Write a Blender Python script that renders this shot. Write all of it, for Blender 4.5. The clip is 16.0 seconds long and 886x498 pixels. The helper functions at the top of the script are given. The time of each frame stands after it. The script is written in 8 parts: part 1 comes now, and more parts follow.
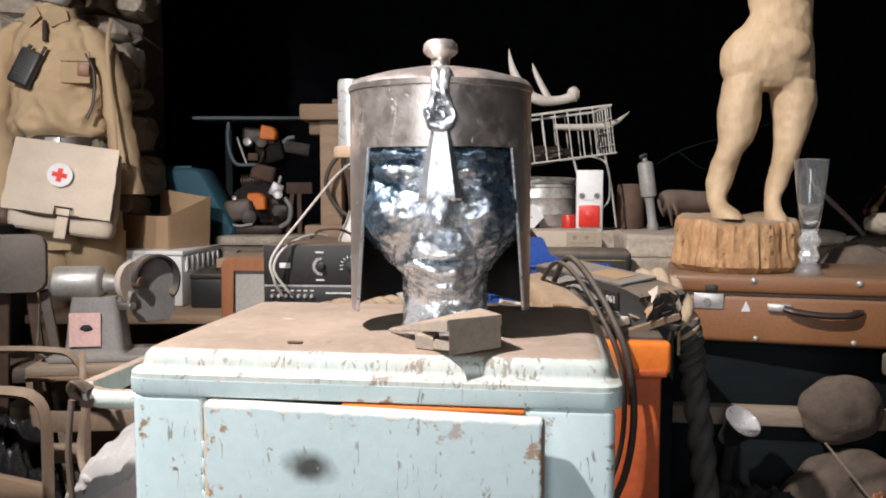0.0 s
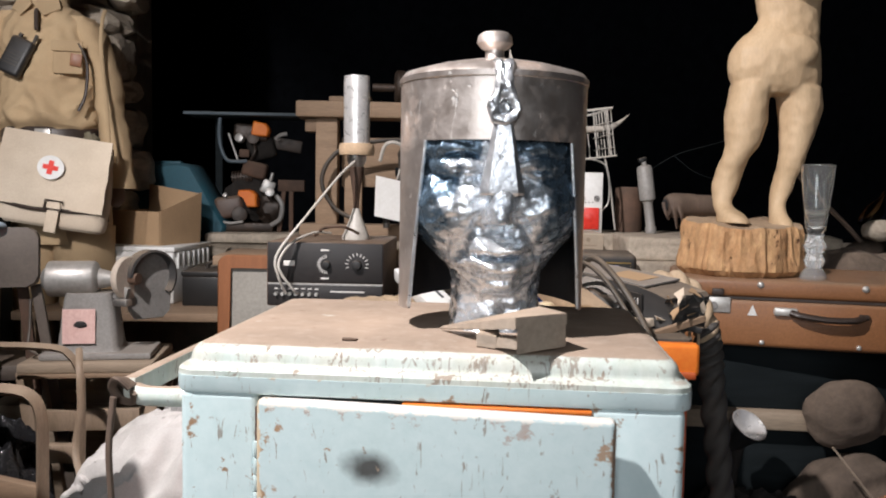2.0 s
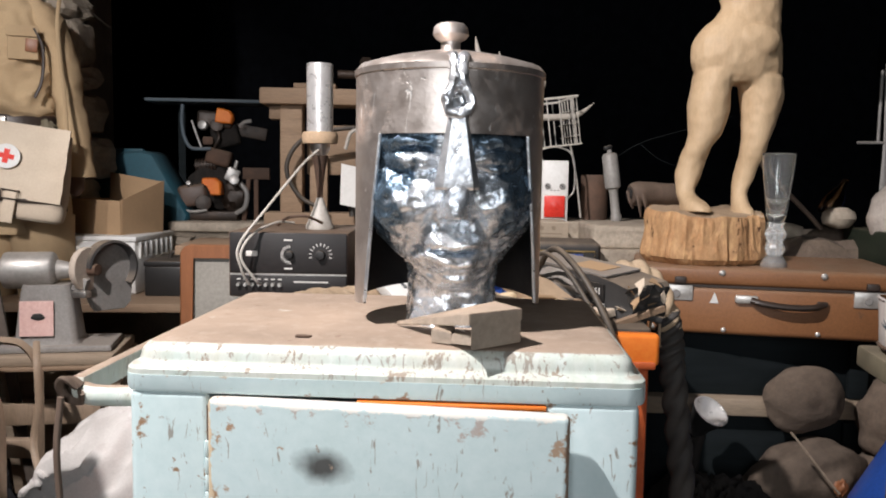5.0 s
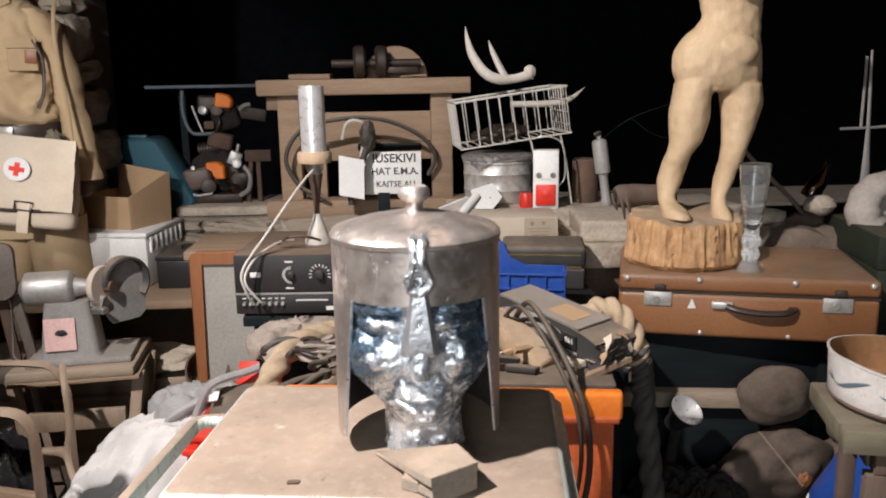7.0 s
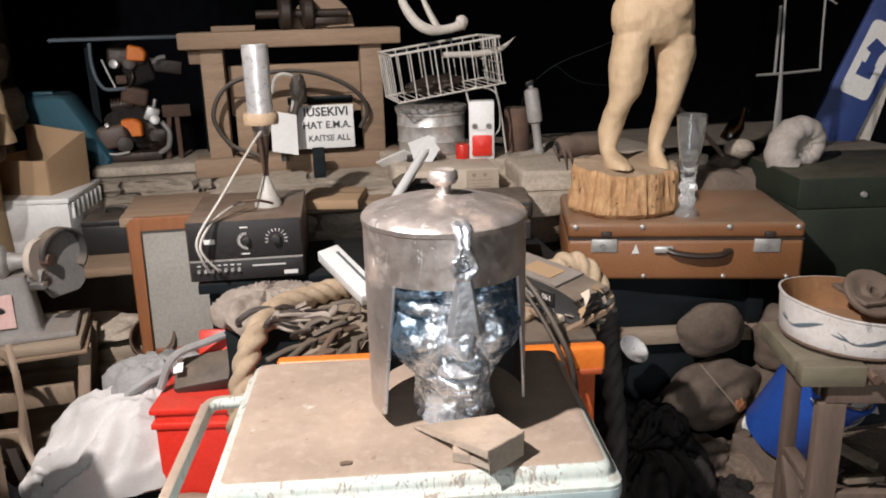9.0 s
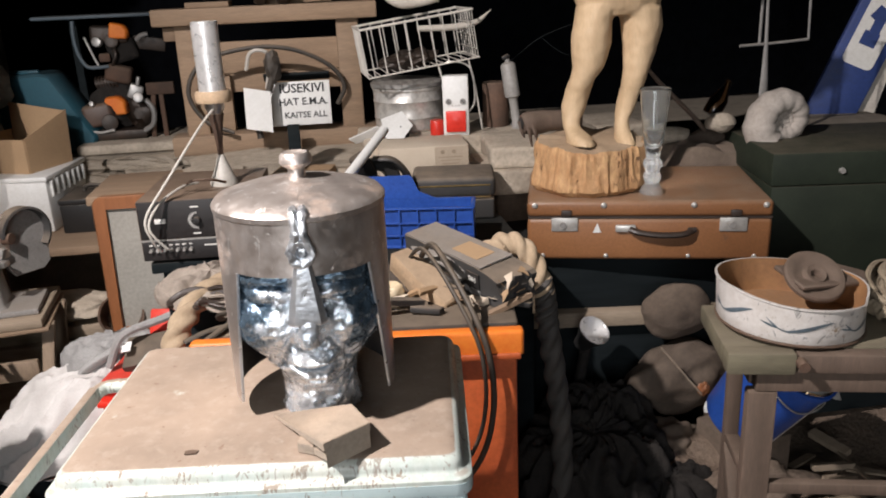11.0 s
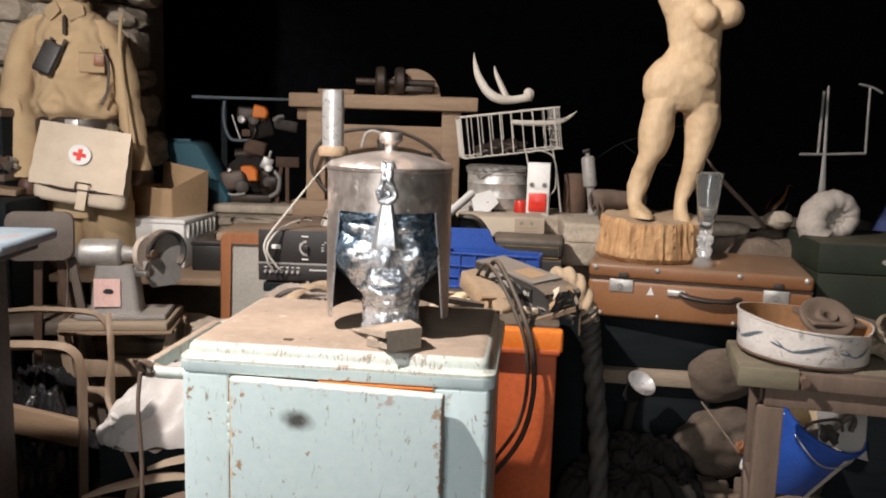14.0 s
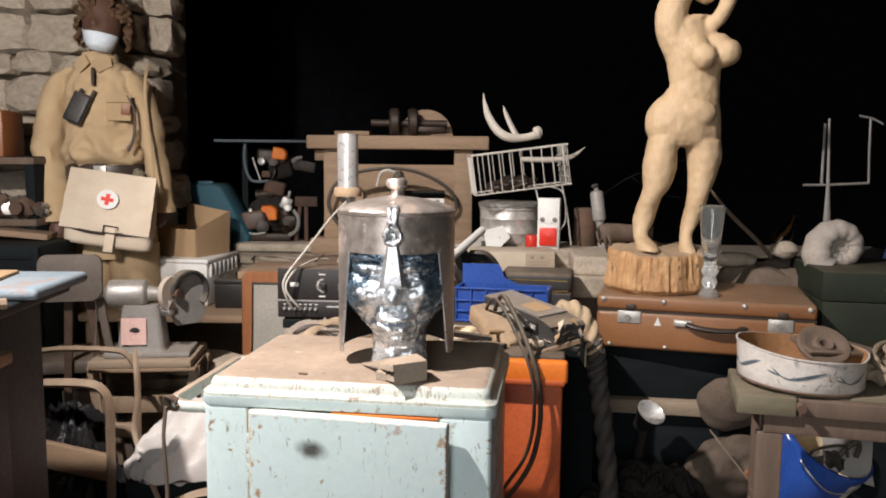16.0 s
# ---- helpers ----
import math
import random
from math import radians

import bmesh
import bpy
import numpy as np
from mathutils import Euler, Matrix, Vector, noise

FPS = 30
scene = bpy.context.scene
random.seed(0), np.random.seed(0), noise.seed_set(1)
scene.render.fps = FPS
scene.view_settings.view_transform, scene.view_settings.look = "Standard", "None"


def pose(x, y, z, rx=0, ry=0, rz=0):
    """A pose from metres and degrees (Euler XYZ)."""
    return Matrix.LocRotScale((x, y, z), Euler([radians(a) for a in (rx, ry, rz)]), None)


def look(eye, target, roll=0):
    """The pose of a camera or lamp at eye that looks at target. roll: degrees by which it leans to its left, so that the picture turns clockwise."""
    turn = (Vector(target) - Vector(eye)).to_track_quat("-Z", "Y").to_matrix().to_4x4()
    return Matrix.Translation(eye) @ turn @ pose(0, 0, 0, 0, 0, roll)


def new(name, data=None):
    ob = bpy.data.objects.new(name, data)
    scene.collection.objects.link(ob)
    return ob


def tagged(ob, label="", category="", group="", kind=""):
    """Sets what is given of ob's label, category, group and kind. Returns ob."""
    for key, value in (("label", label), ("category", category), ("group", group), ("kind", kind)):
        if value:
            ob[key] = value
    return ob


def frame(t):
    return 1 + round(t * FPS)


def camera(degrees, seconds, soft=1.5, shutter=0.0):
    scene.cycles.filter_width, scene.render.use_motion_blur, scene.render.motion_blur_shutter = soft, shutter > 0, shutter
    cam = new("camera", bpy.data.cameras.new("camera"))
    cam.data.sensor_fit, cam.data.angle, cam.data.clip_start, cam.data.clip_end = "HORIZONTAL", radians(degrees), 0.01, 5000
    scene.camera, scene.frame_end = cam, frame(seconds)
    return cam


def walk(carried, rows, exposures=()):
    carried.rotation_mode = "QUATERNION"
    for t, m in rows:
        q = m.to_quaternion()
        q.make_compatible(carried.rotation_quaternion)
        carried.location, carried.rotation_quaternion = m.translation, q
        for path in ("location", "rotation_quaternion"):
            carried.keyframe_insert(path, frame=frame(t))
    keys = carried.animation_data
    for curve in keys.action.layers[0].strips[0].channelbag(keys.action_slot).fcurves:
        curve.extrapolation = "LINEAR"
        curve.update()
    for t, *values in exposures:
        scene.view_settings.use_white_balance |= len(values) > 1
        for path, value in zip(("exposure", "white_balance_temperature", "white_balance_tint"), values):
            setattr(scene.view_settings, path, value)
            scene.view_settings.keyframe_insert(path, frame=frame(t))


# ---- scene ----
cam = camera(57.9, 16.0, soft=1.9, shutter=0.4)
METRES, EYE, TILT, LEAN, TURN = 2.1, 1.0, -4.3, 0.0, 0.0
ROWS = [
    (0.0, 0.0, 0.0, 0.0, 0.0, 0.0, -0.0),
    (0.5, -0.0019, -0.0026, 0.005, 0.08, 0.4, -0.66),
    (1.0, 0.0019, -0.0003, 0.0106, -0.02, 0.5, -1.07),
    (1.5, -0.0175, -0.0041, 0.0011, -0.66, 0.28, -0.94),
    (2.0, -0.0461, 0.0118, -0.0037, -2.09, 0.18, -0.85),
    (2.5, -0.0592, 0.0186, -0.0075, -2.63, -0.15, -0.98),
    (3.0, -0.044, 0.0132, -0.0046, -3.62, -0.5, -1.05),
    (3.5, -0.0243, 0.0055, -0.0022, -4.36, -0.76, -0.81),
    (6.0, -0.0449, 0.0208, 0.0068, -3.8, -0.89, -0.29),
    (6.5, -0.0341, 0.0095, 0.0743, -3.79, -4.97, 0.23),
    (7.0, -0.0122, -0.0334, 0.1483, -3.37, -7.6, 1.21),
    (7.5, 0.0129, -0.0541, 0.1761, -2.49, -8.04, 1.49),
    (8.0, -0.0336, -0.0502, 0.174, -4.1, -9.32, 1.27),
    (8.5, -0.0986, -0.0495, 0.1835, -10.8, -11.53, 2.35),
    (9.0, -0.1017, -0.0332, 0.1824, -11.61, -12.45, 2.33),
    (9.5, -0.0564, 0.0017, 0.1809, -11.84, -13.38, 2.33),
    (12.0, 0.0227, -0.0588, 0.1839, -5.99, -14.28, 3.71),
    (12.5, 0.0153, -0.0732, 0.1881, -5.17, -14.32, 3.6),
    (13.0, -0.0075, -0.1287, 0.1715, -4.17, -13.58, 0.51),
    (13.5, 0.0058, -0.1407, 0.0653, -1.3, -7.05, -2.01),
    (14.0, 0.0314, -0.2183, 0.0748, -1.04, -4.26, -1.62),
    (14.5, 0.0426, -0.2712, 0.0822, -0.49, -2.6, -1.54),
    (15.0, 0.0433, -0.2642, 0.0781, -0.06, -2.07, -1.39),
    (15.5, 0.0443, -0.2674, 0.0789, 0.34, -2.05, -1.02),
    (16.0, 0.0467, -0.2623, 0.083, 0.46, -1.97, -0.54),
]
walk(cam, [(t, pose(0, 0, EYE, TILT, LEAN, TURN) @ pose(METRES * x, METRES * y, METRES * z, 90 + pitch, roll, yaw)) for t, x, y, z, yaw, pitch, roll in ROWS],
     [(0.0, 0.03, 6380, 10), (1.5, 0.0, 6380, 10), (2.6, -0.11, 6380, 10), (3.6, -0.06, 6380, 10), (6.0, -0.08, 6480, 10), (7.0, 0.0, 6480, 10), (9.6, -0.03, 6480, 10), (12.4, 0.0, 6560, 10), (13.4, 0.05, 6780, 10), (16.0, 0.09, 6780, 10)])

# ---- light ----
world = bpy.data.worlds.new("night")
world.use_nodes = True
world.node_tree.nodes["Background"].inputs["Color"].default_value = (0.55, 0.62, 0.75, 1)
world.node_tree.nodes["Background"].inputs["Strength"].default_value = 0.004
scene.world = world


def fill_lamp(eye, target, power, size, color):
    data = bpy.data.lights.new("work_lamp_light", "AREA")
    data.energy, data.size, data.color = power, size, color
    ob = new("work_lamp_light", data)
    ob.matrix_basis = look(eye, target)
    return ob


def spot_lamp(eye, target, power, radius, cone, color):
    data = bpy.data.lights.new("exhibit_spot_light", "SPOT")
    data.energy, data.shadow_soft_size, data.color = power, radius, color
    data.spot_size, data.spot_blend = radians(cone), 0.6
    ob = new("exhibit_spot_light", data)
    ob.matrix_basis = look(eye, target)
    return ob


WARM = (1.0, 0.93, 0.91)
spot_lamp((-1.22, 0.36, 2.80), (0.38, 1.80, 0.6), 510, 0.035, 80, WARM)
spot_lamp((-0.90, -0.45, 2.04), (-1.64, 3.0, 1.48), 390, 0.04, 34, WARM)
# Unseen broad fill behind the camera, added to brighten fronts and metal reflections.
fill_lamp((-1.0, -3.5, 1.9), (0.1, 1.5, 0.9), 88, 1.9, (0.94, 0.965, 1.0))

# ---- materials ----
def mat(name, col, col2=None, rough=0.6, metal=0.0, scale=8.0, fine=90.0, bump=0.25, dust=0.0, chip=None, chips=0.0,
        chipscale=14.0, stretch=(1, 1, 1), spread=0.16, depth=0.004, dustcol=(0.33, 0.255, 0.185), flat=(0.15, 0.85), scratch=None, chipsoft=0.02, sheen=0.5):
    m = bpy.data.materials.new(name)
    m.use_nodes = True
    nt = m.node_tree
    N, L = nt.nodes, nt.links
    bsdf = N["Principled BSDF"]
    tc = N.new("ShaderNodeTexCoord")
    mp = N.new("ShaderNodeMapping")
    mp.inputs["Scale"].default_value = stretch
    L.new(tc.outputs["Object"], mp.inputs["Vector"])

    def noise_tex(s, detail=5.0, rgh=0.6, vec=mp, warp=0.0):
        n = N.new("ShaderNodeTexNoise")
        n.inputs["Scale"].default_value, n.inputs["Detail"].default_value, n.inputs["Roughness"].default_value = s, detail, rgh
        n.inputs["Distortion"].default_value = warp
        L.new(vec.outputs["Vector"], n.inputs["Vector"])
        return n.outputs["Fac"]

    def ramp(fac, a, b):
        r = N.new("ShaderNodeMapRange")
        r.inputs["From Min"].default_value, r.inputs["From Max"].default_value = a, b
        L.new(fac, r.inputs["Value"])
        return r.outputs["Result"]

    def mix(fac, a, b, kind="MIX"):
        x = N.new("ShaderNodeMix")
        x.data_type, x.blend_type = "RGBA", kind
        for k, v in ((0, fac), (6, a), (7, b)):
            if isinstance(v, (tuple, list)):
                x.inputs[k].default_value = (*v, 1)
            elif isinstance(v, (int, float)):
                x.inputs[k].default_value = v
            else:
                L.new(v, x.inputs[k])
        return x.outputs[2]

    def calc(op, a, b):
        x = N.new("ShaderNodeMath")
        x.operation = op
        for k, v in ((0, a), (1, b)):
            if isinstance(v, (int, float)):
                x.inputs[k].default_value = v
            else:
                L.new(v, x.inputs[k])
        return x.outputs[0]

    big, small = noise_tex(scale), noise_tex(fine, 4.0, 0.7)
    c = mix(ramp(big, 0.32, 0.68), col, col2 or tuple(v * 0.62 for v in col))
    grain = ramp(small, 0.3, 0.7)
    c = mix(spread * 2, c, mix(grain, (0.25, 0.25, 0.25), (0.75, 0.75, 0.75)), "OVERLAY")
    info = N.new("ShaderNodeObjectInfo")
    hsv = N.new("ShaderNodeHueSaturation")
    L.new(ramp(info.outputs["Random"], -1.2, 2.2), hsv.inputs["Value"])
    hsv.inputs["Value"].default_value = 1
    val = calc("ADD", calc("MULTIPLY", info.outputs["Random"], 0.22), 0.89)
    L.new(val, hsv.inputs["Value"])
    L.new(c, hsv.inputs["Color"])
    c = hsv.outputs["Color"]
    rgh = calc("ADD", calc("MULTIPLY", grain, 0.18), rough - 0.09)
    met = metal
    height = calc("ADD", calc("MULTIPLY", big, 0.5), calc("MULTIPLY", small, 0.5))
    if chip:
        k = noise_tex(chipscale, 9.0, 0.72)
        k = calc("ADD", k, calc("MULTIPLY", calc("SUBTRACT", noise_tex(chipscale * 0.16, 2.0), 0.5), 0.30))
        f = ramp(k, 0.5 + (0.5 - chips) * 0.42, 0.5 + chipsoft + (0.5 - chips) * 0.42)
        c = mix(f, c, chip)
        rgh = calc("MAXIMUM", rgh, calc("MULTIPLY", f, 0.85))
        if metal:
            met = calc("MULTIPLY", calc("SUBTRACT", 1.0, f), metal)
        height = calc("SUBTRACT", height, calc("MULTIPLY", f, 0.6))
    if scratch:
        tone, size, amount, way = scratch
        mp2 = N.new("ShaderNodeMapping")
        mp2.inputs["Scale"].default_value = way
        mp2.inputs["Rotation"].default_value = (0.2, 0.25, 0.15)
        L.new(tc.outputs["Object"], mp2.inputs["Vector"])
        k2 = calc("ADD", noise_tex(size, 4.0, 0.6, mp2, 1.6), calc("MULTIPLY", calc("SUBTRACT", noise_tex(size * 0.07, 2.0, 0.5, mp2), 0.5), 0.28))
        f2 = ramp(k2, 0.74 - amount, 0.77 - amount)
        c = mix(calc("MULTIPLY", f2, 0.8), c, tone)
        height = calc("SUBTRACT", height, calc("MULTIPLY", f2, 0.4))
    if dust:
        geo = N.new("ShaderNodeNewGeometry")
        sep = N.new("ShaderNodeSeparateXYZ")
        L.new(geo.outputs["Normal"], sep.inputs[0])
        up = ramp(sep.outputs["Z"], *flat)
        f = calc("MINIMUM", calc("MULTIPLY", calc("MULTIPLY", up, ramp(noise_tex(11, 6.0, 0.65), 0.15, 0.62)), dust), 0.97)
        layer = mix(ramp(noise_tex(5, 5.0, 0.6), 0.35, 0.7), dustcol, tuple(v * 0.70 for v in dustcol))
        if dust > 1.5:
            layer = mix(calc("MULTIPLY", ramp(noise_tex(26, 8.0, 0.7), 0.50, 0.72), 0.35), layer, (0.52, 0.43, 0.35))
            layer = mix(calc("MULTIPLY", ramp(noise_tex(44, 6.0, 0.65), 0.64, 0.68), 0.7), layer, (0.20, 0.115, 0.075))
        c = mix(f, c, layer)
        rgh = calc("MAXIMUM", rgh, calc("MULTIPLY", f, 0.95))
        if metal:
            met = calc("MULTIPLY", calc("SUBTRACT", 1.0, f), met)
    bsdf.inputs["Specular IOR Level"].default_value = sheen
    L.new(c, bsdf.inputs["Base Color"])
    L.new(rgh, bsdf.inputs["Roughness"])
    if isinstance(met, (int, float)):
        bsdf.inputs["Metallic"].default_value = met
    else:
        L.new(met, bsdf.inputs["Metallic"])
    b = N.new("ShaderNodeBump")
    b.inputs["Strength"].default_value, b.inputs["Distance"].default_value = bump, depth
    L.new(height, b.inputs["Height"])
    L.new(b.outputs["Normal"], bsdf.inputs["Normal"])
    return m


def blued(m):
    """Blue-black tint: strongest along the brow and the cheeks, thin round nose, mouth and neck."""
    N, L = m.node_tree.nodes, m.node_tree.links
    bsdf = N["Principled BSDF"]
    old = bsdf.inputs["Base Color"].links[0].from_socket
    tc = N.new("ShaderNodeTexCoord")
    sp = N.new("ShaderNodeSeparateXYZ")
    L.new(tc.outputs["Object"], sp.inputs[0])

    def calc(op, a, b):
        x = N.new("ShaderNodeMath")
        x.operation = op
        for k, v in ((0, a), (1, b)):
            if isinstance(v, (int, float)):
                x.inputs[k].default_value = v
            else:
                L.new(v, x.inputs[k])
        return x.outputs[0]

    def span(v, a, b, lo=0.0, hi=1.0):
        r = N.new("ShaderNodeMapRange")
        r.inputs["From Min"].default_value, r.inputs["From Max"].default_value = a, b
        r.inputs["To Min"].default_value, r.inputs["To Max"].default_value = lo, hi
        L.new(v, r.inputs["Value"])
        return r.outputs["Result"]

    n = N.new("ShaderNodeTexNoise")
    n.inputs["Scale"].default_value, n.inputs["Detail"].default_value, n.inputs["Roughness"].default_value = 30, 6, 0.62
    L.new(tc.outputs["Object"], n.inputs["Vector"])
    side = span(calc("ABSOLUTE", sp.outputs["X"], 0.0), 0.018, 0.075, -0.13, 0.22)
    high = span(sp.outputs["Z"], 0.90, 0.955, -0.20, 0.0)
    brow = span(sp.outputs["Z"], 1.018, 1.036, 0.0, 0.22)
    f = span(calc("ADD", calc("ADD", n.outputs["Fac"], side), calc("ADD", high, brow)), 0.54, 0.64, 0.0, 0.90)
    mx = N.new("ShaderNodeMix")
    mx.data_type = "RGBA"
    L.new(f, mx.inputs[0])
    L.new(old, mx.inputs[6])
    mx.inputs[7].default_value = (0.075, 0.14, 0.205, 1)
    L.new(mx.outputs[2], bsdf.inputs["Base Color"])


def glass_mat(name, col, rough=0.05, clear=1.0):
    m = bpy.data.materials.new(name)
    m.use_nodes = True
    b = m.node_tree.nodes["Principled BSDF"]
    b.inputs["Base Color"].default_value = (*col, 1)
    b.inputs["Roughness"].default_value = rough
    b.inputs["Transmission Weight"].default_value = clear
    b.inputs["IOR"].default_value = 1.45
    return m


M_teal = mat("teal_paint", (0.52, 0.635, 0.655), (0.465, 0.575, 0.575), 0.40, scale=3, fine=60, bump=0.12, spread=0.06, chip=(0.27, 0.215, 0.165), chips=0.10, chipscale=38, scratch=((0.22, 0.185, 0.15), 130, 0.088, (1.0, 1.0, 0.18)))
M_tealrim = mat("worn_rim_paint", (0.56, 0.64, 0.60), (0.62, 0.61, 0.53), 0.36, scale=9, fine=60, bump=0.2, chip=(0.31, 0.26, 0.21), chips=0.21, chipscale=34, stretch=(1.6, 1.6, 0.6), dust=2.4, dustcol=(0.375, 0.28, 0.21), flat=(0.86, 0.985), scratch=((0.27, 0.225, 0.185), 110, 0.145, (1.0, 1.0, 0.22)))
M_steel = mat("polished_steel", (0.90, 0.91, 0.92), (0.66, 0.71, 0.77), 0.34, 0.85, scale=22, fine=60, bump=0.35, depth=0.008, spread=0.08)
M_face = mat("blue_tinted_steel", (0.93, 0.96, 0.99), (0.66, 0.73, 0.81), 0.25, 0.72, scale=34, fine=85, bump=0.5, depth=0.008, spread=0.05)
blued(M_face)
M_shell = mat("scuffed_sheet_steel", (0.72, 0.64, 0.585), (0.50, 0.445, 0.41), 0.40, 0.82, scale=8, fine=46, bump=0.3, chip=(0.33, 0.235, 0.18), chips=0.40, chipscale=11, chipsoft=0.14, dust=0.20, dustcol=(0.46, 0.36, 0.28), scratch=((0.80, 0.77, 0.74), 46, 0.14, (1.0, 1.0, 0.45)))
# Plain black for the inner skin of the helmet shell.
M_blackin = mat("inside_black", (0.012, 0.013, 0.015), (0.02, 0.02, 0.022), 0.55)
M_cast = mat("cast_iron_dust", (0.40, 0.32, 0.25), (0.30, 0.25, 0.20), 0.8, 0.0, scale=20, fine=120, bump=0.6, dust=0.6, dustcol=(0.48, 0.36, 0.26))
M_orange = mat("orange_paint", (0.54, 0.115, 0.032), (0.43, 0.085, 0.027), 0.45, scale=6, bump=0.12, chip=(0.24, 0.09, 0.05), chips=0.10, dust=0.25)
M_orange2 = mat("orange_plastic", (0.85, 0.24, 0.03), (0.75, 0.18, 0.03), 0.4, bump=0.1)
M_wood = mat("old_timber", (0.285, 0.195, 0.125), (0.225, 0.150, 0.095), 0.75, scale=9, fine=70, bump=0.4, stretch=(0.5, 4, 4), dust=0.35, dustcol=(0.30, 0.22, 0.155), chip=(0.12, 0.075, 0.045), chips=0.08, chipscale=18)
M_woodg = mat("grey_timber", (0.33, 0.26, 0.19), (0.22, 0.17, 0.12), 0.82, scale=8, fine=80, bump=0.5, stretch=(0.5, 4, 4), dust=0.5)
M_pale = mat("carved_limewood", (0.54, 0.395, 0.245), (0.475, 0.335, 0.20), 0.62, scale=13, fine=60, bump=0.45, stretch=(2.5, 2.5, 0.9), depth=0.004, spread=0.07, chip=(0.30, 0.19, 0.10), chips=0.04, chipscale=18)
M_stump = mat("split_stump", (0.62, 0.375, 0.185), (0.43, 0.225, 0.10), 0.75, scale=26, fine=60, bump=1.0, depth=0.012, stretch=(1.5, 1.5, 0.7), spread=0.22, chip=(0.13, 0.06, 0.028), chips=0.22, chipscale=22)
M_stumptop = mat("sawn_top", (0.50, 0.36, 0.235), (0.40, 0.28, 0.175), 0.8, dust=0.4, scale=16, bump=0.6)
M_leather = mat("tan_suitcase_board", (0.29, 0.128, 0.052), (0.235, 0.102, 0.042), 0.45, scale=5, fine=160, bump=0.25, dust=0.6, chip=(0.17, 0.09, 0.05), chips=0.07, chipscale=20)
M_darklth = mat("dark_leather", (0.05, 0.035, 0.028), (0.035, 0.025, 0.02), 0.45, bump=0.2)
M_nickel = mat("dull_nickel", (0.66, 0.64, 0.60), (0.48, 0.46, 0.43), 0.36, 0.55, scale=40, bump=0.1)
M_stone = mat("limestone", (0.50, 0.43, 0.345), (0.36, 0.305, 0.24), 0.9, scale=9, fine=60, bump=0.8, depth=0.012, spread=0.2, dust=0.2)
M_mortar = mat("lime_mortar", (0.27, 0.23, 0.18), (0.19, 0.16, 0.125), 0.95, scale=14, bump=0.8, depth=0.01)
M_boulder = mat("dusty_boulder", (0.15, 0.112, 0.084), (0.095, 0.070, 0.052), 0.93, scale=7, fine=60, bump=0.6, depth=0.010, dust=0.20, dustcol=(0.19, 0.15, 0.12), spread=0.22)
M_earth = mat("earth_floor", (0.27, 0.20, 0.15), (0.13, 0.10, 0.078), 0.95, scale=5, fine=60, bump=1.0, depth=0.02, spread=0.25, sheen=0.2)
# Near-black colour carries the unlit darkness of the background.
M_dark = mat("unlit_black", (0.015, 0.017, 0.022), (0.009, 0.010, 0.013), 0.95, bump=0.3, sheen=0.1)
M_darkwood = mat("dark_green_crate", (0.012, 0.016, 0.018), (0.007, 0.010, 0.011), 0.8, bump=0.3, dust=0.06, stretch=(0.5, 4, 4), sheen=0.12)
M_tablebody = mat("blackish_green_paint", (0.007, 0.012, 0.013), (0.005, 0.008, 0.009), 0.6, bump=0.15)
M_green = mat("olive_case", (0.026, 0.034, 0.022), (0.018, 0.024, 0.016), 0.65, bump=0.15, dust=0.22, sheen=0.25)
M_khaki = mat("khaki_cotton", (0.47, 0.345, 0.205), (0.40, 0.285, 0.165), 0.9, scale=7, fine=260, bump=0.35, spread=0.07)
M_tancard = mat("faded_tan_card", (0.46, 0.375, 0.285), (0.40, 0.325, 0.245), 0.85, scale=7, fine=120, bump=0.15, spread=0.08)
M_canvas = mat("pale_canvas", (0.62, 0.53, 0.42), (0.52, 0.43, 0.33), 0.9, scale=6, fine=260, bump=0.35, spread=0.1)
M_white = mat("white_paint", (0.78, 0.78, 0.76), (0.70, 0.69, 0.66), 0.45, bump=0.1)
M_whitecl = mat("white_cloth", (0.55, 0.525, 0.505), (0.42, 0.40, 0.38), 0.9, scale=6, fine=220, bump=0.3, spread=0.08)
M_greycl = mat("grey_cloth", (0.36, 0.35, 0.34), (0.26, 0.25, 0.24), 0.9, scale=9, fine=200, bump=0.3)
M_red = mat("red_plastic", (0.70, 0.035, 0.02), (0.58, 0.03, 0.018), 0.35, bump=0.1, dust=0.15)
M_blue = mat("blue_plastic", (0.026, 0.088, 0.39), (0.020, 0.068, 0.31), 0.36, bump=0.12, scale=5, spread=0.2)
M_bluebrd = mat("blue_board", (0.03, 0.06, 0.22), (0.022, 0.045, 0.16), 0.6, bump=0.15, dust=0.2)
M_ltblue = mat("printed_cloth", (0.17, 0.235, 0.29), (0.24, 0.27, 0.29), 0.9, scale=18, bump=0.4, chip=(0.33, 0.21, 0.17), chips=0.26, chipscale=9, chipsoft=0.06)
M_tealbox = mat("teal_case", (0.014, 0.085, 0.12), (0.010, 0.066, 0.095), 0.55, bump=0.15, dust=0.15)
M_card = mat("cardboard", (0.40, 0.265, 0.15), (0.35, 0.23, 0.13), 0.85, scale=6, bump=0.15, spread=0.07)
M_black = mat("black_plastic", (0.022, 0.021, 0.021), (0.015, 0.015, 0.015), 0.5, bump=0.1, dust=0.35)
M_blackdusty = mat("dusty_black_card", (0.045, 0.043, 0.042), (0.03, 0.029, 0.028), 0.7, bump=0.2, dust=0.75)
